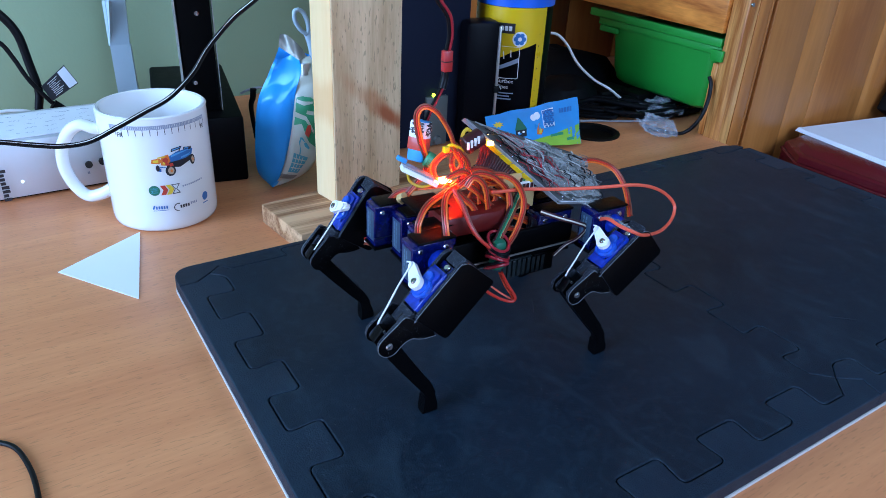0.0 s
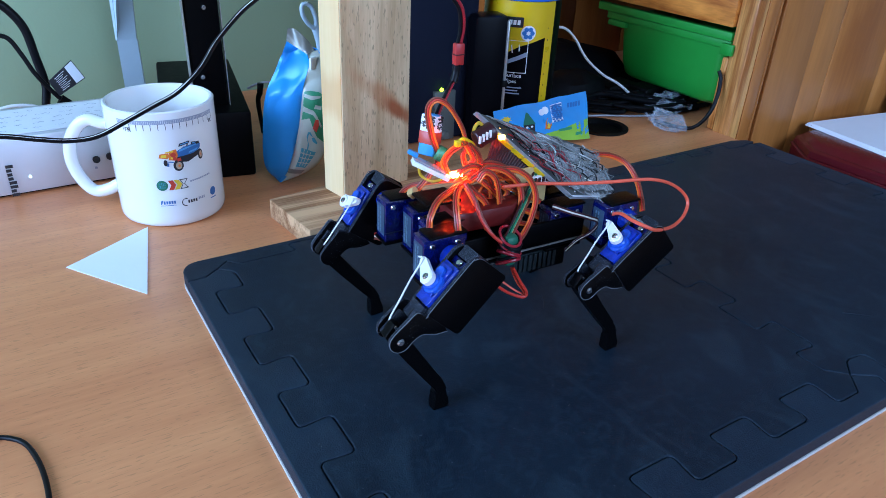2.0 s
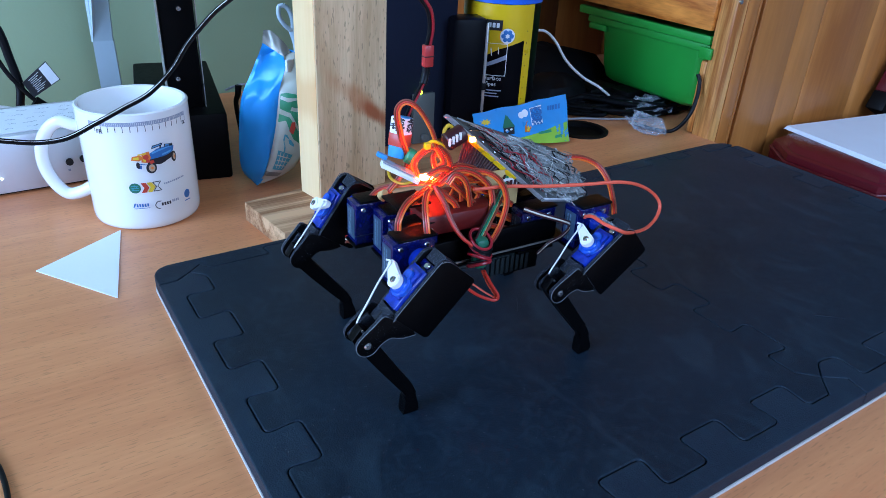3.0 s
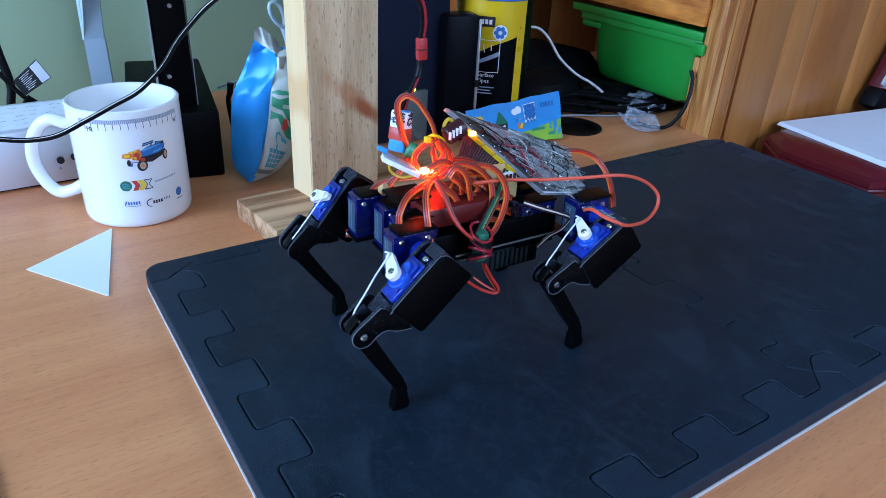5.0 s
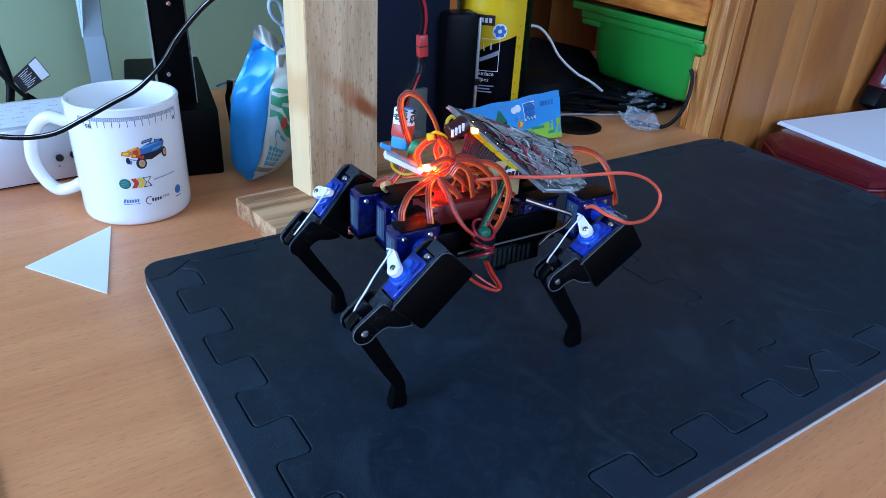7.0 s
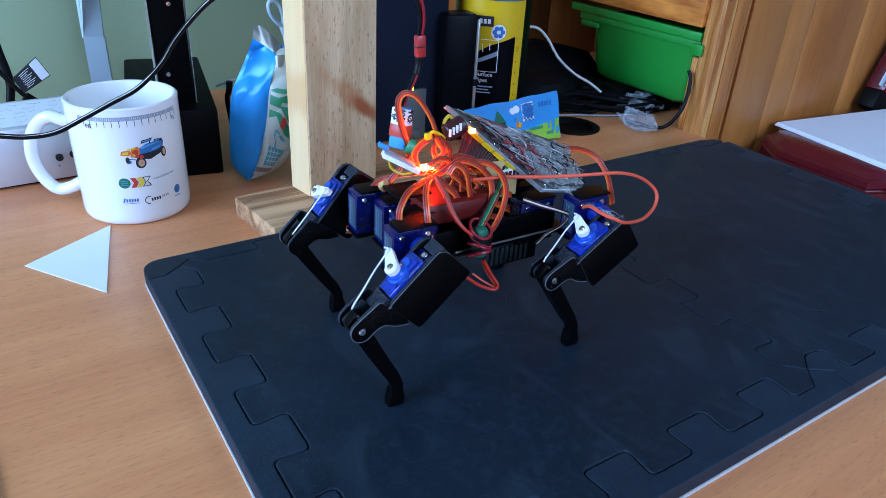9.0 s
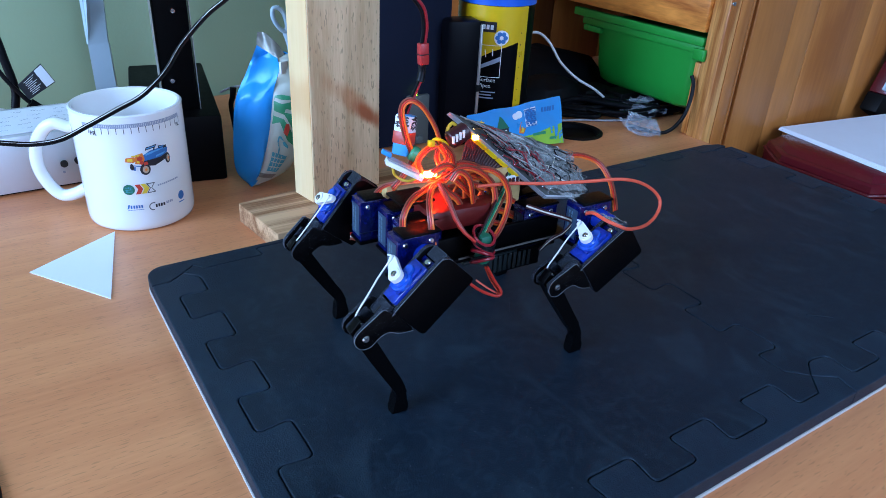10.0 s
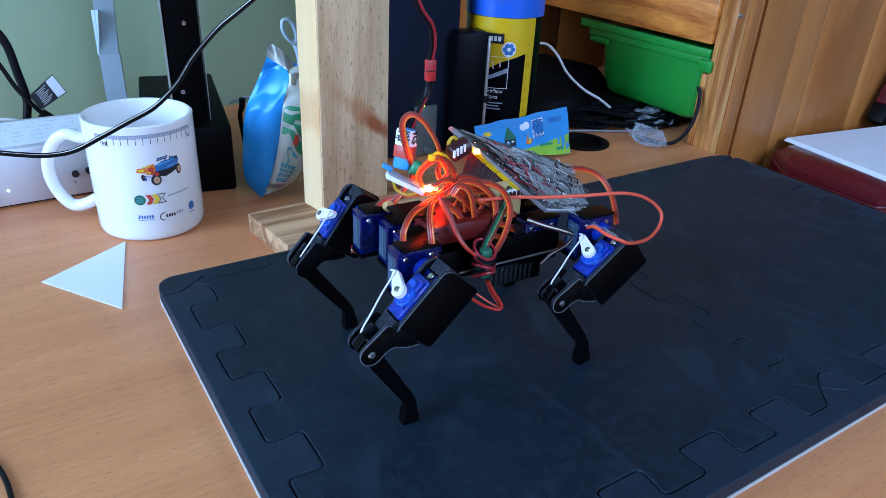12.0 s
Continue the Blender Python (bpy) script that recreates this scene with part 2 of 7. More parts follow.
M = {
    "desk": wood("beech_veneer", (0.70, 0.240, 0.092), (0.90, 0.365, 0.148), "x", 26, 0.36, 0.30, 1.15, 14, 0.2, 0.5, 0.605, (900.0, 130.0)),
    "raw_pine": wood("raw_pine", (0.64, 0.430, 0.215), (0.94, 0.715, 0.415), "z", 44, 0.8, 0.55, 1.35, 11, 1.6, 0.6, 0.63, (520.0, 150.0), [((0.157, 0.080, 0.0915), 40, 0.046, 0.0105, (0.56, 0.22, 0.075), 0.65), ((0.1665, 0.082, 0.0825), 42, 0.0215, 0.0076, (0.44, 0.115, 0.034), 0.95)]),
    "raw_pine_edge": wood("raw_pine_edge", (0.76, 0.50, 0.22), (0.88, 0.66, 0.36), "z", 26, 0.7, 0.0, 0.7, 14, 0.25, 0.6, 0.69, (430.0, 100.0), [((0.112, 0.088, 0.100), 0, 0.05, 0.022, (0.62, 0.30, 0.10), 0.45)]),
    "raw_pine_flat": wood("raw_pine_flat", (0.25, 0.100, 0.034), (0.66, 0.385, 0.19), "x", 40, 0.7, 0.3, 2.0, 20, 0.6, 1.4),
    "pine": wood("varnished_pine", (0.34, 0.098, 0.018), (0.56, 0.200, 0.046), "z", 14, 0.33, 0.0, 1.1, 10, 0.25, 1.2),
    "pine_y": wood("varnished_pine_rail", (0.46, 0.110, 0.014), (0.96, 0.34, 0.060), "y", 24, 0.35, 0.0, 1.6, 7, 0.25, 2.2),
    "pine_edge": wood("varnished_pine_edge", (0.44, 0.125, 0.022), (0.98, 0.46, 0.135), "z", 34, 0.33, 0.0, 2.0, 16, 0.25, 1.2),
    "wall": mat("wall_paint", (0.335, 0.435, 0.255), 0.8, 0, 0.04, 9, 0.15, 300),
    # for unseen walls: a grey dark enough to lower the fill light
    "room": mat("unseen_room_grey", (0.26, 0.26, 0.26), 0.85, 0, 0.04, 5, 0.1, 200),
    "carpet": mat("carpet", (0.16, 0.15, 0.14), 0.95, 0, 0.3, 60, 0.6, 500),
    "foam": foam_surface("foam_black", 0.94),
    "foam_strip": foam_surface("foam_black_strip", 1.35, 0.0045),
    "foam_white": mat("foam_white", (0.60, 0.58, 0.55), 0.8, 0, 0.05, 90, 0.2, 600),
    "ceramic": mat("white_glaze", (0.80, 0.81, 0.80), 0.12, 0, 0.02, 30),
    "paper": mat("white_paper", (0.80, 0.83, 0.86), 0.75, 0, 0.03, 40, 0.1, 300),
    "print": speckled("black_print_plastic", (0.0013, 0.0013, 0.0017), (0.06, 0.07, 0.09), 0.76, 1600, 0.34),
    # grey tone carries scuffs and also the light on the cut edges
    "print_grey": speckled("scuffed_lit_print", (0.016, 0.019, 0.025), (0.075, 0.085, 0.105), 0.56, 1700, 0.42),
    "print_rough": speckled("rough_black_print", (0.0016, 0.0016, 0.0020), (0.20, 0.22, 0.26), 0.685, 1500, 0.34),
    # pale print rims: wear and the edge highlight, both in the colour
    "worn": mat("worn_lit_print_edge", (0.13, 0.145, 0.165), 0.45, 0, 0.8, 1200, 0.8, 1500),
    # one blue plastic in three tones; the two brighter ones paint in light
    "servo": mat("blue_plastic", (0.002, 0.006, 0.085), 0.07, 0, 0.95, 220, 0.5, 420, trans=0.25),
    "servo_half_lit": mat("half_lit_blue_plastic", (0.006, 0.035, 0.36), 0.06, 0, 0.8, 260, 0.4, 420, trans=0.25),
    "servo_lit": mat("lit_blue_plastic", (0.015, 0.105, 0.72), 0.08, 0, 0.7, 300, 0.3, 500, trans=0.25),
    "nylon": mat("white_nylon", (0.80, 0.80, 0.78), 0.35, 0, 0.04, 200),
    "steel": mat("steel", (0.62, 0.62, 0.62), 0.22, 1.0, 0.15, 400),
    "label_dark": mat("servo_label", (0.03, 0.06, 0.10), 0.4, 0, 0.4, 300),
    "label_text": mat("label_text", (0.12, 0.20, 0.26), 0.5),
    "red_wire": mat("red_wire", (0.62, 0.035, 0.02), 0.35, 0, 0.15, 200),
    "orange_wire": mat("orange_wire", (0.80, 0.15, 0.02), 0.35, 0, 0.15, 200),
    "brown_wire": mat("brown_wire", (0.24, 0.045, 0.022), 0.4, 0, 0.2, 200),
    "coral_wire": mat("coral_wire", (0.80, 0.10, 0.05), 0.4, 0, 0.1, 200),
    "black_wire": mat("black_wire", (0.003, 0.0032, 0.0045), 0.42, 0, 0.2, 200, spec=0.18),
    "dull_lead": mat("dull_black_lead", (0.0025, 0.0028, 0.0038), 0.6, 0, 0.3, 200, spec=0.1),
    "green_wire": mat("green_wire", (0.01, 0.20, 0.10), 0.4, 0, 0.15, 200),
    "cream_wire": mat("cream_wire", (0.78, 0.74, 0.62), 0.45, 0, 0.05, 200),
    "yellow_wire": mat("yellow_wire", (0.70, 0.42, 0.03), 0.4, 0, 0.1, 200),
    "white_wire": mat("white_wire", (0.75, 0.75, 0.74), 0.45, 0, 0.05, 200),
    "grey_wire": mat("grey_wire", (0.30, 0.30, 0.31), 0.3, 0, 0.3, 300),
    "yellow": mat("yellow_plastic", (0.85, 0.55, 0.01), 0.35, 0, 0.06, 200),
    "pcb": mat("circuit_board", (0.075, 0.08, 0.075), 0.45, 0, 0.3, 700, 0.2, 900),
    "pcb_tan": mat("tan_stripboard", (0.55, 0.38, 0.16), 0.55, 0, 0.15, 300),
    "pcb_dark": mat("dark_board", (0.012, 0.02, 0.022), 0.35, 0, 0.3, 400),
    "solder": mat("solder", (0.66, 0.66, 0.68), 0.25, 1.0, 0.2, 400),
    "red_plastic": mat("dark_red_plastic", (0.13, 0.005, 0.004), 0.42, 0, 0.35, 150, 0.3, 300),
    "maroon": mat("maroon_board", (0.040, 0.005, 0.007), 0.4, 0, 0.35, 500),
    "led_red": mat("red_led", (1, 0.3, 0.1), 0.3, glow=(1.0, 0.055, 0.008), power=640.0),
    "led_orange": mat("orange_led", (1, 0.5, 0.2), 0.3, glow=(1.0, 0.50, 0.12), power=14.0),
    "led_green": mat("green_led", (0.4, 1, 0.1), 0.3, glow=(0.45, 1.0, 0.02), power=9.0),
    "led_blue": mat("pale_blue_led", (0.6, 0.9, 1), 0.3, glow=(0.6, 0.9, 1.0), power=4.0),
    "wrap": mat("clear_plastic", (0.62, 0.64, 0.62), 0.2, 0, 0.05, 80, 0.8, 160, alpha=0.34),
    "dull_wire": mat("dull_grey_wire", (0.20, 0.21, 0.20), 0.45, 0, 0.5, 300),
    "tinned": mat("tinned_wire", (0.40, 0.41, 0.40), 0.42, 0.7, 0.4, 300),
    "black_metal": mat("black_coated_metal", (0.0018, 0.0018, 0.002), 0.5, 0.0, 0.3, 200, 0.2, 900, spec=0.06),
    "speaker": mat("navy_black_cloth", (0.006, 0.009, 0.020), 0.85, 0, 0.25, 400, 0.5, 1600, spec=0.15),
    "speaker_panel": mat("grey_green_panel", (0.075, 0.08, 0.07), 0.5, 0, 0.1, 200),
    "tub_black": mat("glossy_black_label", (0.002, 0.002, 0.003), 0.35, 0, 0.15, 60, spec=0.06),
    "tub_yellow": mat("yellow_label", (0.70, 0.44, 0.008), 0.30, 0, 0.06, 60),
    "tub_blue": mat("blue_lid", (0.01, 0.12, 0.62), 0.32, 0, 0.08, 60),
    "silver": mat("satin_silver", (0.55, 0.52, 0.48), 0.3, 0.8, 0.1, 150),
    "dock": mat("pale_anodised", (0.66, 0.67, 0.70), 0.42, 0.35, 0.05, 60, 0.1, 1200),
    "bracket": mat("pale_grey_bracket", (0.46, 0.58, 0.63), 0.4, 0, 0.05, 40),
    "bin": mat("green_plastic", (0.012, 0.30, 0.035), 0.42, 0, 0.08, 25, 0.15, 500),
    "bag_blue": mat("blue_foil", (0.010, 0.30, 0.74), 0.34, 0.10, 0.10, 40, 0.25, 60),
    "bag_white": mat("cream_foil", (0.46, 0.48, 0.39), 0.38, 0.05, 0.06, 60, 0.3, 70),
    "bag_green": mat("green_ink", (0.03, 0.26, 0.12), 0.35, 0, 0.2, 120),
    "bag_teal": mat("teal_ink", (0.05, 0.30, 0.36), 0.35, 0, 0.15, 120),
    "bag_grey": mat("grey_foil", (0.20, 0.20, 0.17), 0.3, 0.3, 0.3, 90),
    "packet_blue": mat("blue_packet", (0.03, 0.29, 0.64), 0.3, 0, 0.15, 70, 0.2, 80),
    "packet_green": mat("lime_packet", (0.28, 0.52, 0.05), 0.3, 0, 0.15, 70),
    "ink_black": mat("black_ink", (0.02, 0.02, 0.025), 0.35),
    "ink_grey": mat("grey_ink", (0.28, 0.32, 0.40), 0.4),
    "ink_blue": mat("blue_ink", (0.03, 0.16, 0.42), 0.35),
    "ink_sky": mat("sky_blue_ink", (0.10, 0.36, 0.66), 0.35),
    "ink_tan": mat("tan_ink", (0.50, 0.36, 0.24), 0.35),
    "ink_orange": mat("orange_ink", (0.75, 0.20, 0.03), 0.35),
    "ink_red": mat("red_ink", (0.55, 0.05, 0.03), 0.35),
    "ink_yellow": mat("yellow_ink", (0.80, 0.55, 0.05), 0.35),
    "ink_green": mat("dark_green_ink", (0.02, 0.16, 0.09), 0.35),
    "ink_white": mat("white_ink", (0.8, 0.8, 0.8), 0.4),
    "red_box": mat("red_leather", (0.115, 0.006, 0.012), 0.17, 0, 0.2, 60, 0.3, 700),
    "rubber": mat("black_rubber", (0.003, 0.003, 0.003), 0.5, 0, 0.2, 200, spec=0.12),
    "ferrite": mat("green_ferrite", (0.006, 0.13, 0.07), 0.4, 0, 0.15, 200),
    "crinkle": mat("crinkled_clear_plastic", (0.62, 0.68, 0.76), 0.08, 0, 0.05, 80, 0.8, 200, alpha=0.17),
    "supply_red": mat("crimson_wire", (0.34, 0.012, 0.022), 0.35, 0, 0.15, 200),
    "plug_red": mat("crimson_plug", (0.42, 0.022, 0.022), 0.35, 0, 0.15, 200),
    "scuff": mat("pale_scuff", (0.018, 0.022, 0.030), 0.7, 0, 0.5, 600),
    "hole": mat("port_black", (0.004, 0.004, 0.004), 0.6),
}

# ---- building blocks ----


def link(name, bm, material, smooth=False):
    me = bpy.data.meshes.new(name)
    bmesh.ops.recalc_face_normals(bm, faces=bm.faces)
    bm.to_mesh(me)
    bm.free()
    me.materials.append(M[material])
    if smooth:
        for p in me.polygons:
            p.use_smooth = True
        me.set_sharp_from_angle(angle=radians(38))
    return new(name, me)


def part(name, bm, material, parent, label="", smooth=True):
    ob = link(name, bm, material, smooth)
    ob.parent = parent
    if label:
        ob["label"] = label
    return ob


def thing(name, label, category, at=None, group="", kind=""):
    ob = new(name)
    ob.empty_display_size = 0.02
    if at is not None:
        ob.matrix_basis = at
    return tagged(ob, label, category, group, kind)


def single(name, bm, material, label, category, kind="", smooth=True, group=""):
    return tagged(link(name, bm, material, smooth), label, category, group, kind)


def soften(bm, width, segments=2):
    if width:
        edges = [e for e in bm.edges if len(e.link_faces) == 2 and e.calc_face_angle(0) > 0.6]
        bmesh.ops.bevel(bm, geom=edges, offset=width, segments=segments, affect="EDGES", profile=0.5)
    return bm


def box(x0, x1, y0, y1, z0, z1, r=0.0, m=None, segments=2):
    bm = bmesh.new()
    bmesh.ops.create_cube(bm, size=1.0, matrix=Matrix.LocRotScale(((x0 + x1) / 2, (y0 + y1) / 2, (z0 + z1) / 2), None, (abs(x1 - x0), abs(y1 - y0), abs(z1 - z0))))
    soften(bm, r, segments)
    if m is not None:
        bmesh.ops.transform(bm, matrix=m, verts=bm.verts)
    return bm


def prism(outline, z0, z1, r=0.0, m=None):
    """An outline in x, y (anticlockwise or not), raised from z0 to z1, with softened rims."""
    bm = bmesh.new()
    low = [bm.verts.new((x, y, z0)) for x, y in outline]
    face = bm.faces.new(low)
    got = bmesh.ops.extrude_face_region(bm, geom=[face])
    for v in got["geom"]:
        if isinstance(v, bmesh.types.BMVert):
            v.co.z = z1
    if r:
        edges = [e for e in bm.edges if abs(e.verts[0].co.z - e.verts[1].co.z) < 1e-7]
        bmesh.ops.bevel(bm, geom=edges, offset=r, segments=2, affect="EDGES", profile=0.5)
    if m is not None:
        bmesh.ops.transform(bm, matrix=m, verts=bm.verts)
    return bm


def lathe(profile, steps=48, m=None):
    """A turned shape: profile rows of radius and height, about the z axis."""
    bm = bmesh.new()
    rings = []
    for r, z in profile:
        rings.append([bm.verts.new((r * math.cos(a), r * math.sin(a), z)) for a in (2 * math.pi * k / steps for k in range(steps))])
    for a, b in zip(rings, rings[1:]):
        for k in range(steps):
            bm.faces.new((a[k], a[(k + 1) % steps], b[(k + 1) % steps], b[k]))
    for ring in (rings[0], rings[-1]):
        if (ring[0].co - ring[steps // 2].co).length > 1e-5:
            bm.faces.new(ring)
    bmesh.ops.remove_doubles(bm, verts=bm.verts, dist=1e-7)
    if m is not None:
        bmesh.ops.transform(bm, matrix=m, verts=bm.verts)
    return bm


def spline(points, steps=8):
    p = [Vector(q) for q in points]
    p = [p[0] * 2 - p[1]] + p + [p[-1] * 2 - p[-2]]
    out = []
    for k in range(1, len(p) - 2):
        for s in range(steps):
            t = s / steps
            a, b, c, d = p[k - 1], p[k], p[k + 1], p[k + 2]
            out.append(0.5 * (2 * b + (c - a) * t + (2 * a - 5 * b + 4 * c - d) * t * t + (3 * b - a - 3 * c + d) * t ** 3))
    return out + [p[-2]]


def tube(points, radius, sides=8, steps=8, offset=0.0, taper=1.0, flat=1.0, bm=None):
    """A round cord along a smooth line; offset shifts it sideways, for the wires of a ribbon."""
    line = spline(points, steps) if steps else [Vector(q) for q in points]
    bm = bm or bmesh.new()
    rings, side = [], None
    for k, p in enumerate(line):
        way = (line[min(k + 1, len(line) - 1)] - line[max(k - 1, 0)]).normalized()
        if side is None:
            side = way.cross(Vector((0.3, 0.9, 0.25))).normalized()
        side = (side - way * side.dot(way)).normalized()
        up = way.cross(side)
        r = radius * (1 + (taper - 1) * k / (len(line) - 1))
        c = p + side * offset
        rings.append([bm.verts.new(c + side * (r * math.cos(a)) + up * (r * flat * math.sin(a))) for a in (2 * math.pi * j / sides for j in range(sides))])
    for a, b in zip(rings, rings[1:]):
        for k in range(sides):
            bm.faces.new((a[k], a[(k + 1) % sides], b[(k + 1) % sides], b[k]))
    bm.faces.new(rings[0])
    bm.faces.new(rings[-1])
    return bm


def rod(a, b, radius, sides=16, radius2=None, r=0.0):
    a, b = Vector(a), Vector(b)
    m = Matrix.Translation(a) @ (b - a).to_track_quat("Z", "Y").to_matrix().to_4x4()
    h, r2 = (b - a).length, radius if radius2 is None else radius2
    rows = [(0, 0), (radius - r, 0), (radius, r), (r2, h - r), (r2 - r, h), (0, h)] if r else [(0, 0), (radius, 0), (r2, h), (0, h)]
    return lathe(rows, sides, m)


def disc_outline(x, y, rx, ry=None, steps=24, a0=0.0):
    return [(x + rx * math.cos(a0 + 2 * math.pi * k / steps), y + (ry or rx) * math.sin(a0 + 2 * math.pi * k / steps)) for k in range(steps)]


def bar_outline(x0, y0, x1, y1):
    return [(x0, y0), (x1, y0), (x1, y1), (x0, y1)]


def flat(outlines, m=None, thick=0.0002):
    """Thin printed shapes laid on a surface, drawn in x, y."""
    bm = bmesh.new()
    for o in outlines:
        lo = [bm.verts.new((x, y, 0)) for x, y in o]
        hi = [bm.verts.new((x, y, thick)) for x, y in o]
        bm.faces.new(hi)
        for k in range(len(o)):
            bm.faces.new((lo[k], lo[(k + 1) % len(o)], hi[(k + 1) % len(o)], hi[k]))
    if m is not None:
        bmesh.ops.transform(bm, matrix=m, verts=bm.verts)
    return bm


def around(outlines, radius, cx, cy, lift=0.00025, finest=0.003):
    """Printed shapes on an upright cylinder: x runs round it in metres of arc, y up."""
    bm = bmesh.new()
    for o in outlines:
        bm.faces.new([bm.verts.new((x, y, 0)) for x, y in o])
    bmesh.ops.triangulate(bm, faces=bm.faces)
    for _ in range(5):
        long = [e for e in bm.edges if e.calc_length() > finest]
        if not long:
            break
        bmesh.ops.subdivide_edges(bm, edges=long, cuts=1)
        bmesh.ops.triangulate(bm, faces=bm.faces)
    for v in bm.verts:
        a = v.co.x / radius
        v.co = Vector((cx + (radius + lift) * math.cos(a), cy + (radius + lift) * math.sin(a), v.co.y))
    return bm


def letters(text, size, m, thick=0.0001, round_about=None):
    """Lettering in the built-in font as a mesh, its middle at the origin of m."""
    cu = bpy.data.curves.new("letters", "FONT")
    cu.body, cu.size, cu.align_x, cu.align_y, cu.extrude, cu.resolution_u = text, size, "CENTER", "CENTER", thick, 2
    ob = bpy.data.objects.new("letters", cu)
    scene.collection.objects.link(ob)
    bpy.context.view_layer.update()
    me = bpy.data.meshes.new_from_object(ob.evaluated_get(bpy.context.evaluated_depsgraph_get()))
    bm = bmesh.new()
    bm.from_mesh(me)
    bpy.data.objects.remove(ob)
    bpy.data.meshes.remove(me)
    if round_about:
        radius, cx, cy, u, z = round_about
        for v in bm.verts:
            a, r = (u + v.co.x) / radius, radius + 0.0003 + v.co.z
            v.co = Vector((cx + r * math.cos(a), cy + r * math.sin(a), z + v.co.y))
    else:
        bmesh.ops.transform(bm, matrix=m, verts=bm.verts)
    return bm


def crumple(bm, amount, scale, seed=0.0):
    for v in bm.verts:
        d = noise.noise_vector(v.co * scale + Vector((seed, seed * 2.1, -seed)))
        v.co += d * amount
    return bm


def sheet(nx, ny, place):
    """A grid of quads; place(u, v) gives each corner for u, v from 0 to 1."""
    bm = bmesh.new()
    g = [[bm.verts.new(place(i / nx, j / ny)) for j in range(ny + 1)] for i in range(nx + 1)]
    for i in range(nx):
        for j in range(ny):
            bm.faces.new((g[i][j], g[i + 1][j], g[i + 1][j + 1], g[i][j + 1]))
    return bm


def thicken(bm, amount):
    bmesh.ops.recalc_face_normals(bm, faces=bm.faces)
    bmesh.ops.solidify(bm, geom=bm.faces, thickness=amount)
    return bm


# ---- the room ----
ROOM_L, ROOM_R, ROOM_F, ROOM_B, LOW, HIGH = -2.2, 2.4, -2.1, 0.47, -0.75, 1.65
single("floor", box(ROOM_L - 0.2, ROOM_R + 0.2, ROOM_F - 0.2, ROOM_B + 0.2, LOW - 0.1, LOW), "carpet", "dark grey carpeted floor", "floor", "structure")
# ceiling and plain walls are unseen; their grey is set to cut fill light
single("ceiling", box(ROOM_L - 0.2, ROOM_R + 0.2, ROOM_F - 0.2, ROOM_B + 0.2, HIGH, HIGH + 0.1), "room", "unseen grey ceiling that limits fill light", "ceiling", "structure")
single("wall_back", box(ROOM_L - 0.2, ROOM_R + 0.2, ROOM_B, ROOM_B + 0.12, LOW, HIGH), "wall", "pale sage green painted wall behind the desk", "wall", "structure")
single("wall_right", box(ROOM_R, ROOM_R + 0.12, ROOM_F, ROOM_B, LOW, HIGH), "room", "unseen plain grey wall", "wall", "structure")


def wall_with_window(name, at_x, a0, a1, w0, w1, z0, z1, turned):
    """A wall with a real opening, in four pieces of one mesh; turned swaps x and y."""
    bm = bmesh.new()
    for lo, hi, zl, zh in ((a0, w0, LOW, HIGH), (w1, a1, LOW, HIGH), (w0, w1, LOW, z0), (w0, w1, z1, HIGH)):
        s = (0.12, hi - lo, zh - zl)
        c = (at_x - 0.06, (lo + hi) / 2, (zl + zh) / 2)
        if turned:
            s, c = (s[1], s[0], s[2]), (c[1], c[0], c[2])
        bmesh.ops.create_cube(bm, size=1.0, matrix=Matrix.LocRotScale(c, None, s))
    single(name, bm, "room", "unseen plain grey wall with a window opening", "wall", "structure", False)


wall_with_window("wall_left", ROOM_L, ROOM_F, ROOM_B, -0.95, 0.46, 0.15, 1.5, False)
wall_with_window("wall_front", ROOM_F, ROOM_L, ROOM_R, -0.2, 1.3, 0.35, 1.5, True)

# ---- the desk ----
MAT_TOP = 0.0126
desk = thing("desk", "beech veneer desk top with fine dark flecks", "desk")
HX, HY, HR = 0.478, 0.156, 0.030
bm = bmesh.new()
outer = [(-1.3, -0.60), (0.595, -0.60), (0.595, 0.0915), (0.98, 0.0915), (0.98, 0.46), (-1.3, 0.46)]
ov = [bm.verts.new((x, y, 0)) for x, y in outer]
hv = [bm.verts.new((x, y, 0)) for x, y in disc_outline(HX, HY, HR, HR, 32)]
edges = [bm.edges.new((ov[k], ov[(k + 1) % len(ov)])) for k in range(len(ov))] + [bm.edges.new((hv[k], hv[(k + 1) % 32])) for k in range(32)]
bmesh.ops.triangle_fill(bm, use_beauty=True, edges=edges)
ext = bmesh.ops.extrude_face_region(bm, geom=bm.faces[:])
for v in ext["geom"]:
    if isinstance(v, bmesh.types.BMVert):
        v.co.z = -0.028
part("top", bm, "desk", desk, "", False)
for x, y in ((-1.25, -0.55), (0.54, -0.55), (-1.25, 0.41), (0.93, 0.41)):
    part("leg", box(x, x + 0.04, y, y + 0.04, LOW, -0.028, 0.002), "black_metal", desk)
ring = lathe([(HR - 0.004, -0.02), (HR + 0.002, -0.02), (HR + 0.002, 0.0015), (HR - 0.001, 0.0025), (HR - 0.004, 0.001), (HR - 0.004, -0.02)], 40, pose(HX, HY, 0.0))
part("cable_grommet", ring, "rubber", desk, "black plastic cable grommet")
part("grommet_cap", lathe([(0, -0.006), (HR - 0.004, -0.006), (HR - 0.004, -0.004), (0, -0.004)], 32, pose(HX, HY, 0.0)), "rubber", desk)

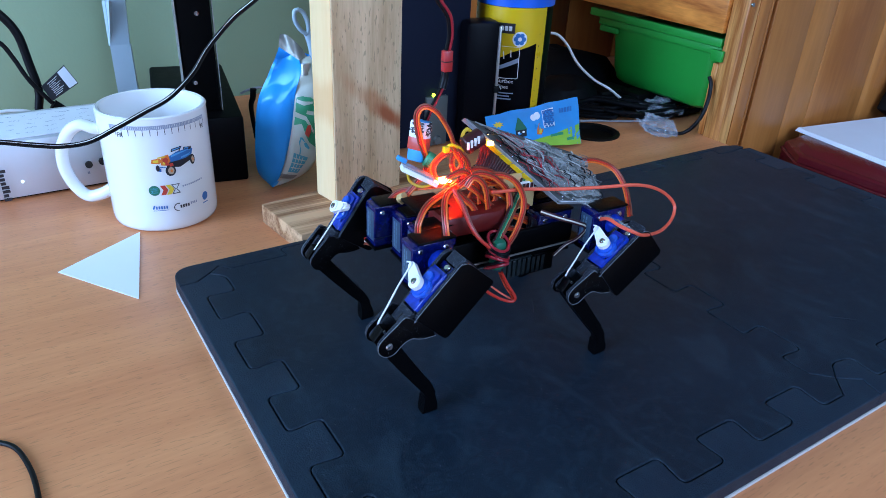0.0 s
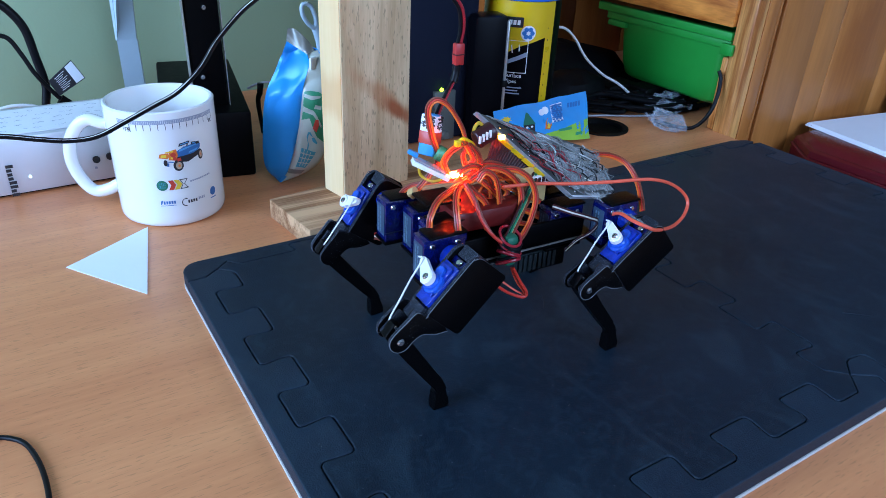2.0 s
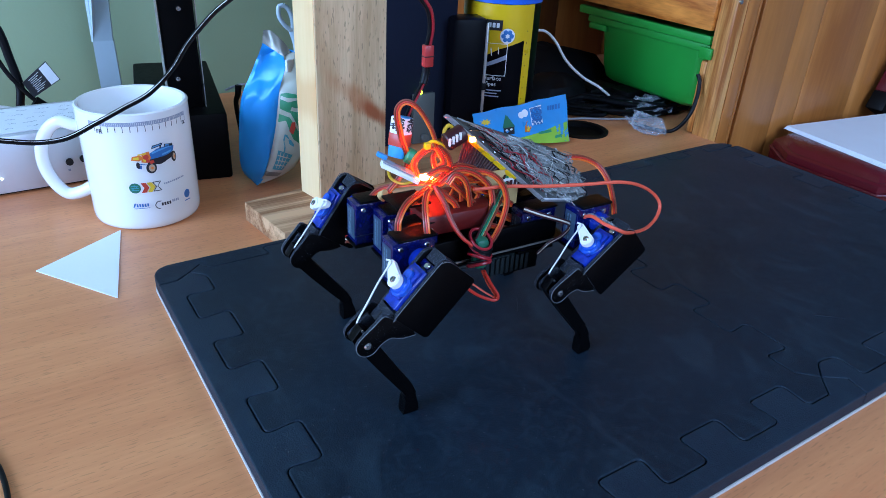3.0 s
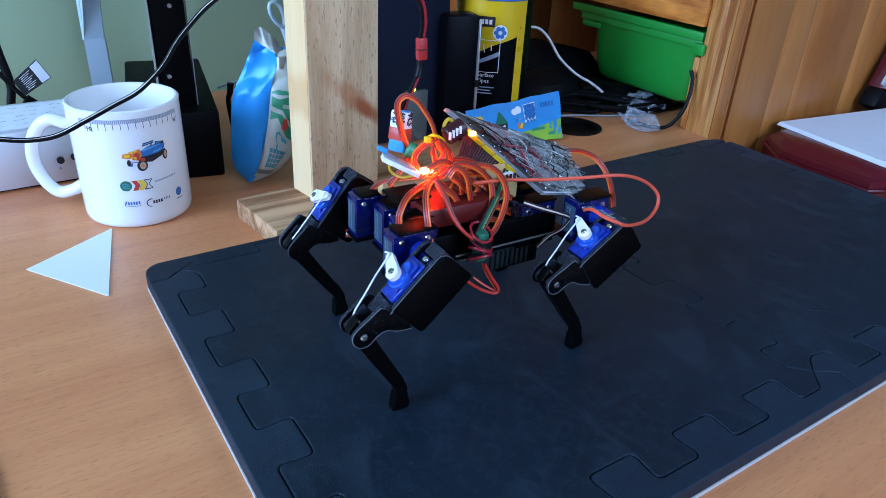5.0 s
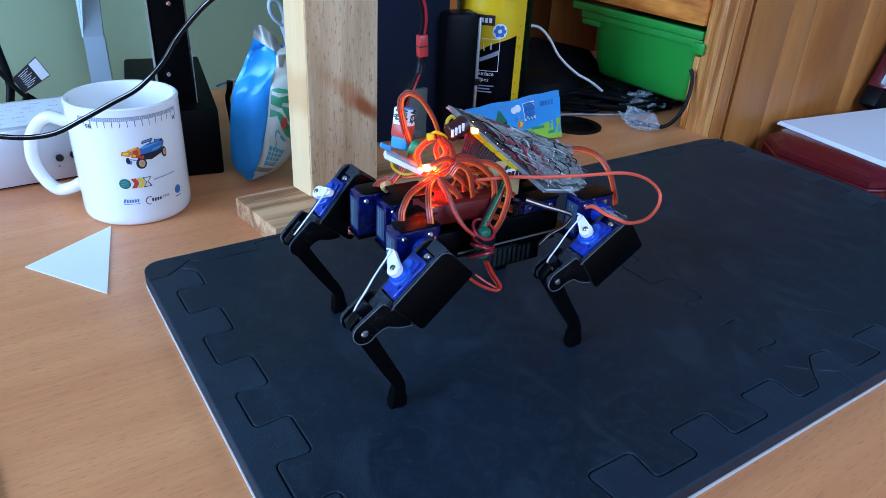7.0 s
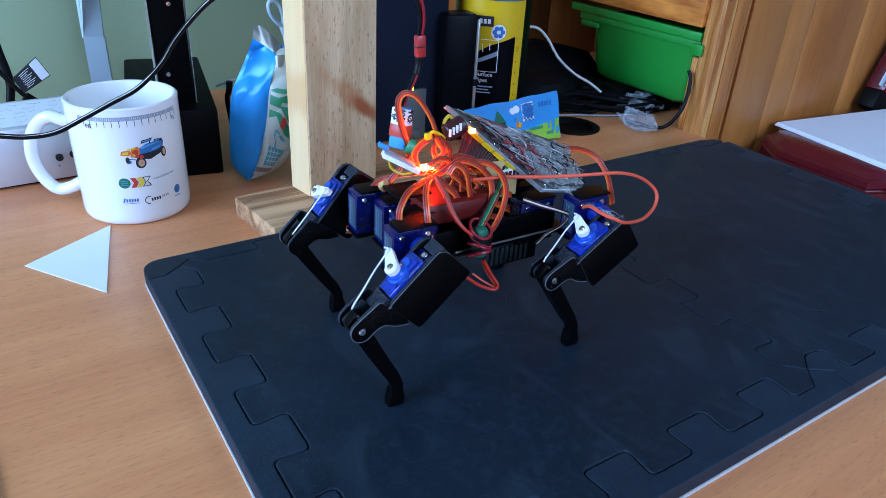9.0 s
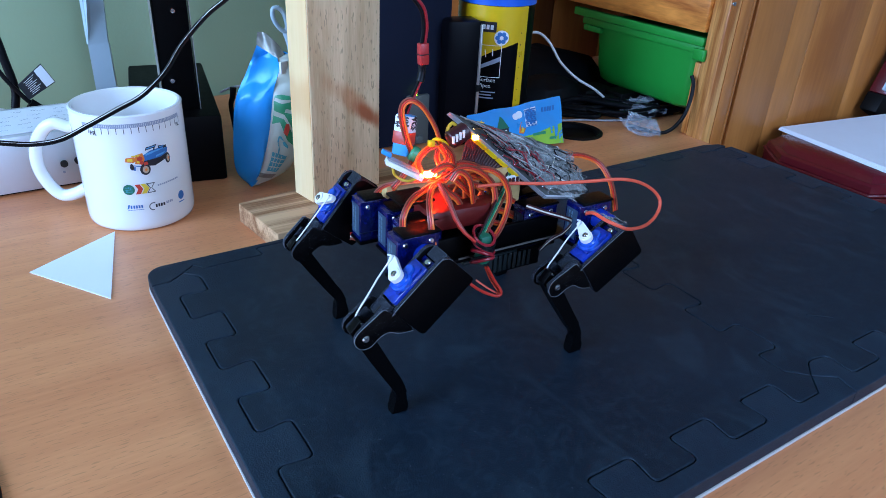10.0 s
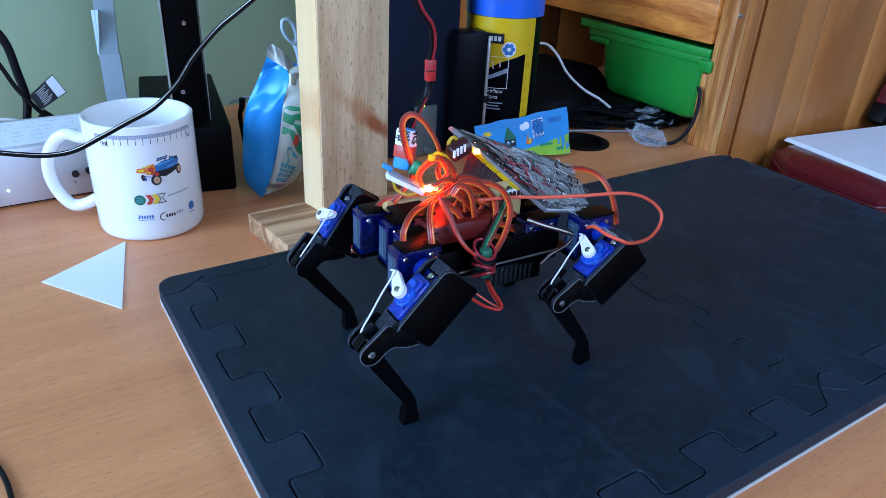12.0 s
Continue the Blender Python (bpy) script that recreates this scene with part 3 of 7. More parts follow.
# ---- the puzzle mat ----
PITCH, DEPTH, TIP, ROOT = 0.0571, 0.0188, 0.0151, 0.0131


def rounded(points, r):
    """Rounds the corners of a line of points."""
    out = [points[0]]
    for a, b, c in zip(points, points[1:], points[2:]):
        a, b, c = Vector(a), Vector(b), Vector(c)
        k = min(r, (a - b).length * 0.45, (c - b).length * 0.45)
        p, q = b + (a - b).normalized() * k, b + (c - b).normalized() * k
        for s in range(5):
            t = s / 4
            out.append(tuple(p * (1 - t) ** 2 + b * 2 * t * (1 - t) + q * t * t))
    return out + [points[-1]]


def seam(start, end, centres):
    """A jigsaw line along u from start to end: v = 0 at the roots, DEPTH at the tips of the teeth."""
    pts = [(start, 0.0)]
    way = 1 if end > start else -1
    for c in sorted(centres, reverse=way < 0):
        pts += [(c - way * ROOT, 0.0), (c - way * TIP, DEPTH), (c + way * TIP, DEPTH), (c + way * ROOT, 0.0)]
    pts.append((end, 0.0))
    return rounded(pts, 0.0045)


X_EDGE, X_LEFT, X_MID, X_END = -0.031, -0.0188, 0.2647, 0.5482
X_FAR, Y_NEAR, Y_FRONT, Y_BACK, Y_FAR = 0.578, -0.292, -0.2810, 0.0162, 0.0335
ROWS_Y = [0.0012 - k * PITCH for k in range(5)]
COLS = [0.0041 + k * PITCH for k in range(5)]
COLS_2 = [0.0041 + 0.2835 + k * PITCH for k in range(5)]


def upright(x, y0, y1):
    return [(x + v, u) for u, v in seam(y0, y1, ROWS_Y)]


def level(y, x0, x1, cols):
    low = 0.62 if y > 0 else 1.0
    return [(u, y + v * low) for u, v in seam(x0, x1, cols)]


# the far corner, where the first tooth is cut off at a slant, and the near meeting point of four pieces
SLANT_A, SLANT_B, SLANT_C = (-0.0092, 0.0163), (0.0, 0.0236), (0.0065, 0.0162)
CROSS, TILE_CUT, FIRST_TIP = (0.2756, -0.2698), (0.2652, -0.2593), (0.2875, -0.2599)


def left_seam():
    """The seam of the left strip, from the near end to the cut tooth at the far corner."""
    pts = [(X_LEFT, Y_FRONT)]
    for c in ROWS_Y[:0:-1]:
        pts += [(X_LEFT, c - ROOT), (X_LEFT + DEPTH, c - TIP), (X_LEFT + DEPTH, c + TIP), (X_LEFT, c + ROOT)]
    c = ROWS_Y[0]
    pts += [(X_LEFT, c - ROOT), (X_LEFT + DEPTH, c - TIP), (X_LEFT + DEPTH, c + 0.0062), SLANT_A]
    return rounded(pts, 0.0045)


def middle_seam():
    """The seam between the two tiles, from the meeting point to the far side."""
    return [CROSS] + upright(X_MID, TILE_CUT[1], Y_BACK)


def second_front():
    """The near seam of the second tile, from the meeting point on."""
    pts = [CROSS, FIRST_TIP, (COLS_2[0] + TIP, Y_FRONT + DEPTH), (COLS_2[0] + ROOT, Y_FRONT)]
    for c in COLS_2[1:]:
        pts += [(c - ROOT, Y_FRONT), (c - TIP, Y_FRONT + DEPTH), (c + TIP, Y_FRONT + DEPTH), (c + ROOT, Y_FRONT)]
    return rounded(pts + [(X_END, Y_FRONT)], 0.0045)


def tidy(outline):
    out = []
    for p in outline:
        if not out or (Vector(p) - Vector(out[-1])).length > 1e-5:
            out.append(p)
    return out if (Vector(out[0]) - Vector(out[-1])).length > 1e-5 else out[:-1]


def shrink(outline, d):
    """Moves an outline inwards by d, to leave a fine joint to its neighbours."""
    area = sum(a[0] * b[1] - b[0] * a[1] for a, b in zip(outline, outline[1:] + outline[:1]))
    s, out, n = (1 if area > 0 else -1), [], len(outline)
    for k in range(n):
        a, b, c = Vector(outline[k - 1]), Vector(outline[k]), Vector(outline[(k + 1) % n])
        e, f = (b - a).normalized(), (c - b).normalized()
        w = (Vector((-e.y, e.x)) + Vector((-f.y, f.x))) * s
        out.append(tuple(b + w.normalized() * d if w.length > 1e-6 else b))
    return out


puzzle_mat = thing("foam_mat", "black foam puzzle mat of interlocking tiles with a white underside", "mat")


def foam(name, outline, material, label=""):
    o = shrink(tidy(outline), 0.00032)
    p = part(name, prism(o, 0.0024, MAT_TOP + random.uniform(-0.0003, 0.0002), 0.0008), material, puzzle_mat, label, False)
    part("underside", prism(shrink(o, -0.0004), 0.0002, 0.0024), "foam_white", p, "white foam underside", False)


# added sheets below the tiles darken the joints in place of shade
part("joint_shade", box(X_EDGE + 0.003, X_FAR - 0.003, Y_NEAR + 0.003, Y_FAR - 0.0105, 0.0030, 0.0070), "hole", puzzle_mat, "", False)
part("joint_shade", box(X_EDGE + 0.012, X_FAR - 0.03, Y_FAR - 0.0105, Y_FAR - 0.002, 0.0030, 0.0116), "foam", puzzle_mat, "", False)


foam("tile", level(Y_FRONT, X_LEFT, X_MID, COLS) + middle_seam() + level(Y_BACK, X_MID, SLANT_C[0], COLS[1:]) + [SLANT_B] + left_seam()[::-1], "foam")
foam("tile", second_front() + upright(X_END, Y_FRONT, Y_BACK) + level(Y_BACK, X_END, X_MID, COLS_2) + middle_seam()[::-1], "foam")
corner = [(X_EDGE + 0.013 - 0.013 * math.cos(a), Y_FAR - 0.013 + 0.013 * math.sin(a)) for a in (math.pi / 2 * k / 8 for k in range(9))]
near = [(X_EDGE + 0.010 - 0.010 * math.sin(a), Y_NEAR + 0.010 - 0.010 * math.cos(a)) for a in (math.pi / 2 * k / 8 for k in range(9))]
foam("edge_strip", left_seam() + [(-0.0188, 0.0089), (X_EDGE, 0.0085)] + near[::-1] + [(X_LEFT + 0.004, Y_NEAR), (X_LEFT, Y_FRONT)], "foam_strip", "black foam edge strip")
foam("edge_strip", level(Y_FRONT, X_LEFT, X_MID, COLS) + [CROSS, (0.2885, -0.2785), (0.2850, Y_NEAR), (X_LEFT + 0.004, Y_NEAR)], "foam_strip", "black foam edge strip")
foam("edge_strip", second_front() + [(X_FAR, Y_FRONT + 0.004), (X_FAR, Y_NEAR), (0.2850, Y_NEAR), (0.2885, -0.2785)], "foam_strip", "black foam edge strip")
foam("edge_strip", level(Y_BACK, SLANT_C[0], X_MID, COLS[1:]) + [(X_MID + 0.01, Y_BACK + 0.008), (X_MID + 0.01, Y_FAR)] + corner[::-1] + [(X_EDGE, 0.0085), (-0.0188, 0.0089), SLANT_A, SLANT_B], "foam", "black foam edge strip")
foam("edge_strip", level(Y_BACK, X_MID, X_END, COLS_2) + [(X_FAR - 0.004, Y_BACK + 0.004), (X_FAR - 0.008, Y_FAR - 0.006), (X_FAR - 0.025, Y_FAR), (X_MID + 0.01, Y_FAR), (X_MID + 0.01, Y_BACK + 0.008)], "foam", "black foam edge strip")
foam("edge_strip", upright(X_END, Y_FRONT, Y_BACK) + [(X_FAR, Y_BACK), (X_FAR, Y_FRONT)], "foam_strip", "black foam edge strip")


# lint and scuffs on the mat
rnd = random.Random(21)
bm = bmesh.new()
for k in range(80):
    x, y = rnd.uniform(-0.02, 0.55), rnd.uniform(-0.28, 0.02)
    a, w, h = rnd.uniform(0, 6.3), rnd.uniform(0.0002, 0.0006), rnd.uniform(0.0001, 0.0002)
    c, s = math.cos(a), math.sin(a)
    bm.faces.new([bm.verts.new((x + c * i * w - s * j * h, y + s * i * w + c * j * h, MAT_TOP + 0.0004)) for i, j in ((-1, -1), (1, -1), (1, 1), (-1, 1))])
tagged(link("lint", bm, "speaker_panel"), "specks of pale lint on the black mat", "lint", "", "stuff")
scuffs = thing("scuff_marks", "faint pale scuff marks on the black foam", "scuff")
for a, b, w in (((0.3335, -0.2290), (0.3480, -0.2410), 0.0006), ((0.085, -0.090), (0.093, -0.086), 0.0005), ((0.16, -0.13), (0.17, -0.115), 0.0005)):
    part("scuff", tube([(a[0], a[1], MAT_TOP + 0.0001), ((a[0] + b[0]) / 2 + 0.0006, (a[1] + b[1]) / 2, MAT_TOP + 0.0001), (b[0], b[1], MAT_TOP + 0.0001)], w, 6, 6, 0, 0.2, 0.25), "scuff", scuffs)

# ---- on the desk ----


def paper_triangle():
    a, b, c = (-0.034, 0.1255), (-0.097, 0.087), (-0.055, 0.025)
    single("paper_triangle", prism([a, b, c], 0.0003, 0.0009, 0.0), "paper", "white paper triangle lying on the desk", "paper", "", False)


paper_triangle()

# mug
MX, MY, MR, MH = -0.0059, 0.1558, 0.041, 0.0945


def mug():
    t = thing("mug", "white ceramic mug printed with a buggy and rim ruler", "mug")
    prof = [(0, 0.0012), (0.030, 0.0012), (0.0315, 0.0), (0.0378, 0.0003), (0.0399, 0.0018), (0.0408, 0.0045), (MR, 0.0085), (MR, MH - 0.004), (MR + 0.0002, MH - 0.001), (MR - 0.0012, MH), (MR - 0.0030, MH - 0.0006), (MR - 0.0038, MH - 0.004), (MR - 0.0040, 0.012), (0.033, 0.006), (0, 0.005)]
    part("body", lathe(prof, 96, pose(MX, MY, 0)), "ceramic", t)
    loop = [(-0.0403, 0.1773, 0.0716), (-0.0468, 0.1813, 0.0712), (-0.0555, 0.1867, 0.0736), (-0.0641, 0.1921, 0.0675), (-0.0711, 0.1964, 0.0538), (-0.0726, 0.1974, 0.0366), (-0.0682, 0.1946, 0.0213), (-0.0603, 0.1897, 0.0120), (-0.0504, 0.1836, 0.0141), (-0.0407, 0.1775, 0.0207)]
    part("handle", tube(loop, 0.0050, 16, 8, 0, 1.0, 0.95), "ceramic", t)
    g = lambda *o: around(o, MR, MX, MY)
    u0, z0 = (-0.1062, 0.0867)
    u1, z1 = (-0.0284, 0.0862)
    top = MH - 0.0090
    part("ruler_band", g(bar_outline(u0, top, u1, top + 0.0030)), "ink_grey", t, "blue-grey printed ruler band")
    n = 15
    ticks = [bar_outline(u0 + (u1 - u0) * k / n - 0.00022, top - 0.0046, u0 + (u1 - u0) * k / n + 0.00022, top) for k in range(1, n + 1)]
    part("ruler_ticks", g(*ticks), "ink_black", t)
    fine = [bar_outline(u0 + (u1 - u0) * k / 60 - 0.00012, top + 0.0004, u0 + (u1 - u0) * k / 60 + 0.00012, top + 0.0026) for k in range(1, 60)]
    part("ruler_fine_ticks", around(fine, MR, MX, MY, 0.0004), "ink_white", t)
    ua, za = (-0.0975, 0.0811)
    part("lettering", letters("FR", 0.0048, None, 0.0001, (MR, MX, MY, ua, za)), "ink_black", t)
    ub, zb = (-0.0309, 0.0801)
    part("lettering", letters("FL", 0.0042, None, 0.0001, (MR, MX, MY, ub, zb)), "ink_black", t)
    # buggy
    cu, cz = (-0.0609, 0.0594)
    q = lambda *pts: [(cu + x / 1000, cz + y / 1000) for x, y in pts]
    e = lambda x, y, rx, ry=None: [(cu + a / 1000, cz + b / 1000) for a, b in disc_outline(x, y, rx, ry, 18)]
    part("buggy_body", g(q((-4, -1), (10, 0), (15, 3), (16, 6.5), (12, 8), (2, 7), (-4, 4))), "ink_blue", t, "blue printed buggy body")
    part("buggy_sheen", around([q((-2, 3.4), (4, 5.0), (11, 6.4), (14, 6.0), (13, 7.2), (3, 6.2), (-2, 5.0)), q((5, 1.0), (12, 2.4), (13.5, 4.0), (6, 2.6))], MR, MX, MY, 0.0004), "ink_sky", t, "pale blue highlights of the print")
    part("buggy_base", around([q((-6, -4), (4, -5.5), (15, -1), (15, 2.6), (9, 0.6), (-5, -0.6))], MR, MX, MY, 0.0004), "ink_black", t)
    part("buggy_cage", around([q((-2, 7.5), (6, 9), (7, 11), (-1, 10)), q((4, 7), (5, 7), (6, 11), (5, 11)), q((8, 7.4), (13, 8), (13, 9), (8, 9.6)), q((12, 6.6), (15, 7), (14.6, 9), (12.4, 8.6))], MR, MX, MY, 0.0005), "ink_black", t)
    part("buggy_roof", around([q((-1, 8.4), (5.4, 9.6), (6, 10.4), (-0.6, 9.4)), q((8.6, 8), (12.4, 8.3), (12.4, 8.8), (8.6, 9.0))], MR, MX, MY, 0.0007), "ink_sky", t)
    part("buggy_front", around([q((-17, 0), (-11, -1), (-9, 1), (-10, 3.6), (-16, 3)), q((-10, -2), (-5, -3), (-3, 1), (-4, 6), (-9, 5))], MR, MX, MY, 0.0005), "ink_orange", t)
    part("buggy_nose", around([q((-15.4, 0.6), (-11.6, 0.2), (-11.4, 2.4), (-15, 2.3)), q((-12, 3.6), (-6, 4.4), (-6, 5.2), (-12, 4.6)), q((-8.6, -1.2), (-7, -1.6), (-6.4, 4), (-7.8, 4))], MR, MX, MY, 0.0007), "ink_yellow", t, "yellow frame lines of the print")
    part("buggy_driver", around([e(-6.5, 1.8, 2.0), e(-5.5, -1.4, 1.4), q((-4, -4), (-1, -3.4), (-1.6, -1), (-4, -1.4))], MR, MX, MY, 0.0008), "ink_red", t)
    part("buggy_axle", around([q((-13, -6.6), (-10.4, -7.4), (-10, -4.6), (-12.6, -4)), q((-12, -3.4), (-4, -5.4), (-4, -4.6), (-12, -2.8))], MR, MX, MY, 0.0005), "ink_blue", t)
    part("buggy_wheel", around([e(-3.6, -7.2, 3.8, 4.4), e(14.6, -1.8, 2.2, 4.2), e(-12.6, -4.2, 1.4, 2.6)], MR, MX, MY, 0.0006), "ink_black", t)
    part("buggy_hub", around([e(-3.3, -7.2, 2.3, 2.9), e(14.8, -1.8, 1.2, 2.7)], MR, MX, MY, 0.0008), "ink_tan", t)
    part("buggy_hub_cap", around([e(-3.1, -7.2, 0.9, 1.1), e(14.9, -1.8, 0.5, 1.0)], MR, MX, MY, 0.0010), "ink_orange", t)
    # round emblem and wavy badge
    du, dz = (-0.0784, 0.0368)
    w = lambda *pts: [(du + x / 1000, dz + y / 1000) for x, y in pts]
    part("emblem", g([(du + a / 1000, dz + b / 1000) for a, b in disc_outline(0, 0, 4.2, 4.2, 20)]), "ink_green", t)
    part("emblem_lines", around([[(du + a / 1000, dz + b / 1000) for a, b in ((-2.6, y), (2.6, y), (2.6, y + 0.6), (-2.6, y + 0.6))] for y in (-2.0, -0.3, 1.4)] + [[(du + x / 1000, dz + b / 1000), (du + (x + 0.6) / 1000, dz + b / 1000), (du + (x + 0.6) / 1000, dz + (b + 1.6) / 1000), (du + x / 1000, dz + (b + 1.6) / 1000)] for x, b in ((-1.8, -1.6), (0.9, -0.2), (-0.4, 1.0))], MR, MX, MY, 0.0004), "bag_teal", t)
    part("badge_red", around([w((4.4, -4), (8, -4), (10, 0), (8, 4), (4.4, 4), (6.6, 0))], MR, MX, MY, 0.0004), "ink_red", t)
    part("badge_yellow", around([w((8.6, -4), (12, -4), (14.6, 0), (12, 4), (8.6, 4), (11, 0))], MR, MX, MY, 0.0004), "ink_yellow", t)
    part("badge_outline", around([w((12.6, -4), (13.2, -4), (15.6, 0), (13.2, 4), (12.6, 4), (15, 0)), w((13.2, 3.4), (18.6, 3.4), (18.6, 4), (13.2, 4)), w((13.2, -4), (18.6, -4), (18.6, -3.4), (13.2, -3.4)), w((18.6, -4), (19, -3.6), (16.6, 0), (19, 3.6), (18.6, 4), (16, 0))], MR, MX, MY, 0.0004), "ink_black", t)
    part("badge_text", g(*[w((21 + 1.7 * k, 0.2 + 0.12 * k), (22.2 + 1.7 * k, 0.2 + 0.12 * k), (22.2 + 1.7 * k, 1.5 + 0.12 * k), (21 + 1.7 * k, 1.5 + 0.12 * k)) for k in range(11)]), "ink_grey", t)
    lu, lz = (-0.0759, 0.0222)
    v = lambda *pts: [(lu + x / 1000, lz + y / 1000) for x, y in pts]
    part("print_mark", g(v((-6, -1.4), (-4.8, -1.4), (-3.6, 2), (-4.8, 2)), *[v((-3.4 + 1.9 * k, -1.2), (-2.2 + 1.9 * k, -1.2), (-2.2 + 1.9 * k, 1.4), (-3.4 + 1.9 * k, 1.4)) for k in range(5)], v((-5.6, -2.6), (6, -2.6), (6, -2.2), (-5.6, -2.2))), "ink_blue", t)
    pu, pz = (-0.0562, 0.0210)
    y_ = lambda *pts: [(pu + x / 1000, pz + y / 1000) for x, y in pts]
    arc = [(-6.5 + 3.4 * math.cos(a), 3.4 * math.sin(a)) for a in (math.pi * (0.35 + 1.2 * k / 12) for k in range(13))] + [(-6.5 + 2.7 * math.cos(a), 2.7 * math.sin(a)) for a in (math.pi * (1.55 - 1.2 * k / 12) for k in range(13))]
    part("print_mark", g(y_(*arc), *[y_((-5 + 2.0 * k, -1.2), (-3.6 + 2.0 * k, -1.2), (-3.6 + 2.0 * k, 1.4), (-5 + 2.0 * k, 1.4)) for k in range(4)]), "ink_black", t)
    part("print_mark", g(*[y_((3.6 + 1.5 * k, -0.2), (4.6 + 1.5 * k, -0.2), (4.6 + 1.5 * k, 1.9), (3.6 + 1.5 * k, 1.9)) for k in range(4)]), "ink_grey", t)
    su, sz = (-0.0379, 0.0231)
    part("print_mark", g([(su + a / 1000, sz + b / 1000) for a, b in disc_outline(0, 0, 3.2, 3.6, 20)], [(su - 0.003, sz - 0.0058), (su + 0.003, sz - 0.0058), (su + 0.003, sz - 0.0050), (su - 0.003, sz - 0.0050)]), "ink_blue", t)


mug()


def timber_post():
    """An upright rough-sawn timber on a flat wooden foot."""
    t = thing("timber_post", "rough-sawn pale timber post fixed on a flat wooden foot", "post")
    m = pose(0.1130, 0.0727, 0.0, 0, 0, 10.15)
    base = pose(0.1175, 0.0775, 0.0, 0, 0, 7.0)
    part("upright", box(0, 0.0672, 0.0004, 0.0290, 0.0165, 0.62, 0.0012, m), "raw_pine", t, "rough-sawn pine face with a knot")
    part("planed_side", box(-0.0006, 0.0012, 0.0016, 0.0286, 0.0166, 0.62, 0.0005, m), "raw_pine_edge", t, "smoother yellowish planed side")
    part("foot", box(-0.0565, 0.14, -0.0370, 0.0300, 0.0, 0.0165, 0.0008, base), "raw_pine_flat", t, "flat wooden foot with strong grain")


timber_post()


def foil_bag():
    t = thing("foil_bag", "crumpled blue foil snack bag leaning upright", "bag")
    seamline = [Vector(p) for p in ((0.0895, 0.1640, 0.0015), (0.0961, 0.1580, 0.0152), (0.1066, 0.1560, 0.0507), (0.1131, 0.1565, 0.0853), (0.1206, 0.1575, 0.1065), (0.1205, 0.1600, 0.1150))]
    leftline = [Vector(p) for p in ((0.0890, 0.1660, 0.0014), (0.0806, 0.1760, 0.0156), (0.0826, 0.1780, 0.0525), (0.0880, 0.1790, 0.0799), (0.0991, 0.1790, 0.1013), (0.1090, 0.1770, 0.1240))]
    rightline = [Vector(p) for p in ((0.0905, 0.1640, 0.0021), (0.1175, 0.1530, 0.0140), (0.1290, 0.1480, 0.0340), (0.1350, 0.1470, 0.0754), (0.1345, 0.1500, 0.1044), (0.1291, 0.1580, 0.1196))]

    def strip(l, r, bulge, fold_at=2.0):
        """The surface between two seams; above fold_at it caves in, with a crease across."""
        L, R = spline(l, 8), spline(r, 8)
        n = len(L) - 1

        def place(u, v):
            w = min(n - 1e-6, max(0.0, v * n))
            k = int(w)
            p = L[k].lerp(L[k + 1], w - k).lerp(R[k].lerp(R[k + 1], w - k), u)
            puff = math.sin(math.pi * min(1, max(0, u))) * math.sin(math.pi * min(1, v * 0.9 + 0.1)) * bulge
            edge = fold_at + 0.10 * (u - 0.5) + 0.03 * math.sin(7 * u)
            if v > edge:
                puff -= 1.5 * bulge * min(1.0, (v - edge) / 0.09) * math.sin(math.pi * min(1, max(0, u)))
            p = p + Vector((-0.3, -0.95, 0)) * puff
            wave = noise.noise_vector(p * 55) * 0.0014 + noise.noise_vector(p * 22) * 0.0030
            crease = abs(noise.noise(Vector((p.x * 26, p.y * 26, p.z * 44)) + Vector((3, 0, 0)))) * 0.0042
            wave = wave + Vector((-0.3, -0.95, 0)) * crease
            return p + wave * max(0.0, min(1.0, 3 * math.sin(math.pi * u)))
        return place, n
    front, n = strip(leftline, seamline, 0.0050, 0.60)
    side, n = strip(seamline, rightline, 0.003)
    behind, n = strip(leftline, rightline, -0.030)
    part("front_panel", thicken(sheet(28, 2 * n, front), 0.0004), "bag_blue", t, "creased shiny blue foil")
    part("side_panel", thicken(sheet(24, 2 * n, side), 0.0004), "bag_white", t, "cream side printed with green plants")
    part("back_panel", thicken(sheet(24, n, behind), 0.0004), "bag_blue", t)
    crown = [Vector(p) for p in ((0.1090, 0.1770, 0.1240), (0.1205, 0.1600, 0.1150), (0.1262, 0.1580, 0.1180), (0.1100, 0.1760, 0.1345))]
    part("folded_top", thicken(sheet(14, 10, lambda u, v: crown[0].lerp(crown[1], u).lerp(crown[3].lerp(crown[2], u) + Vector((0, 0, 0.006)) * math.sin(math.pi * u), v) + Vector((-0.5, -0.85, 0)) * (0.0016 * math.sin(9 * u + 3 * v)) * v), 0.0005), "bag_grey", t, "pinched grey top of the bag")
    part("clip", box(-0.0035, 0.0035, -0.0016, 0.0016, -0.0050, 0.0050, 0.0006, pose(0.1232, 0.1545, 0.1085, 0, 0, 14)), "nylon", t, "small white bag clip")

    def print_on(name, outlines, material, label="", lift=0.0006):
        """Ink shapes that follow the side of the bag, drawn across (u) and up (v)."""
        bm = bmesh.new()
        for o in outlines:
            bm.faces.new([bm.verts.new((u, v, 0)) for u, v in o])
        bmesh.ops.triangulate(bm, faces=bm.faces)
        for _ in range(6):
            far = [e for e in bm.edges if e.calc_length() > 0.03]
            if far:
                bmesh.ops.subdivide_edges(bm, edges=far, cuts=1)
                bmesh.ops.triangulate(bm, faces=bm.faces)
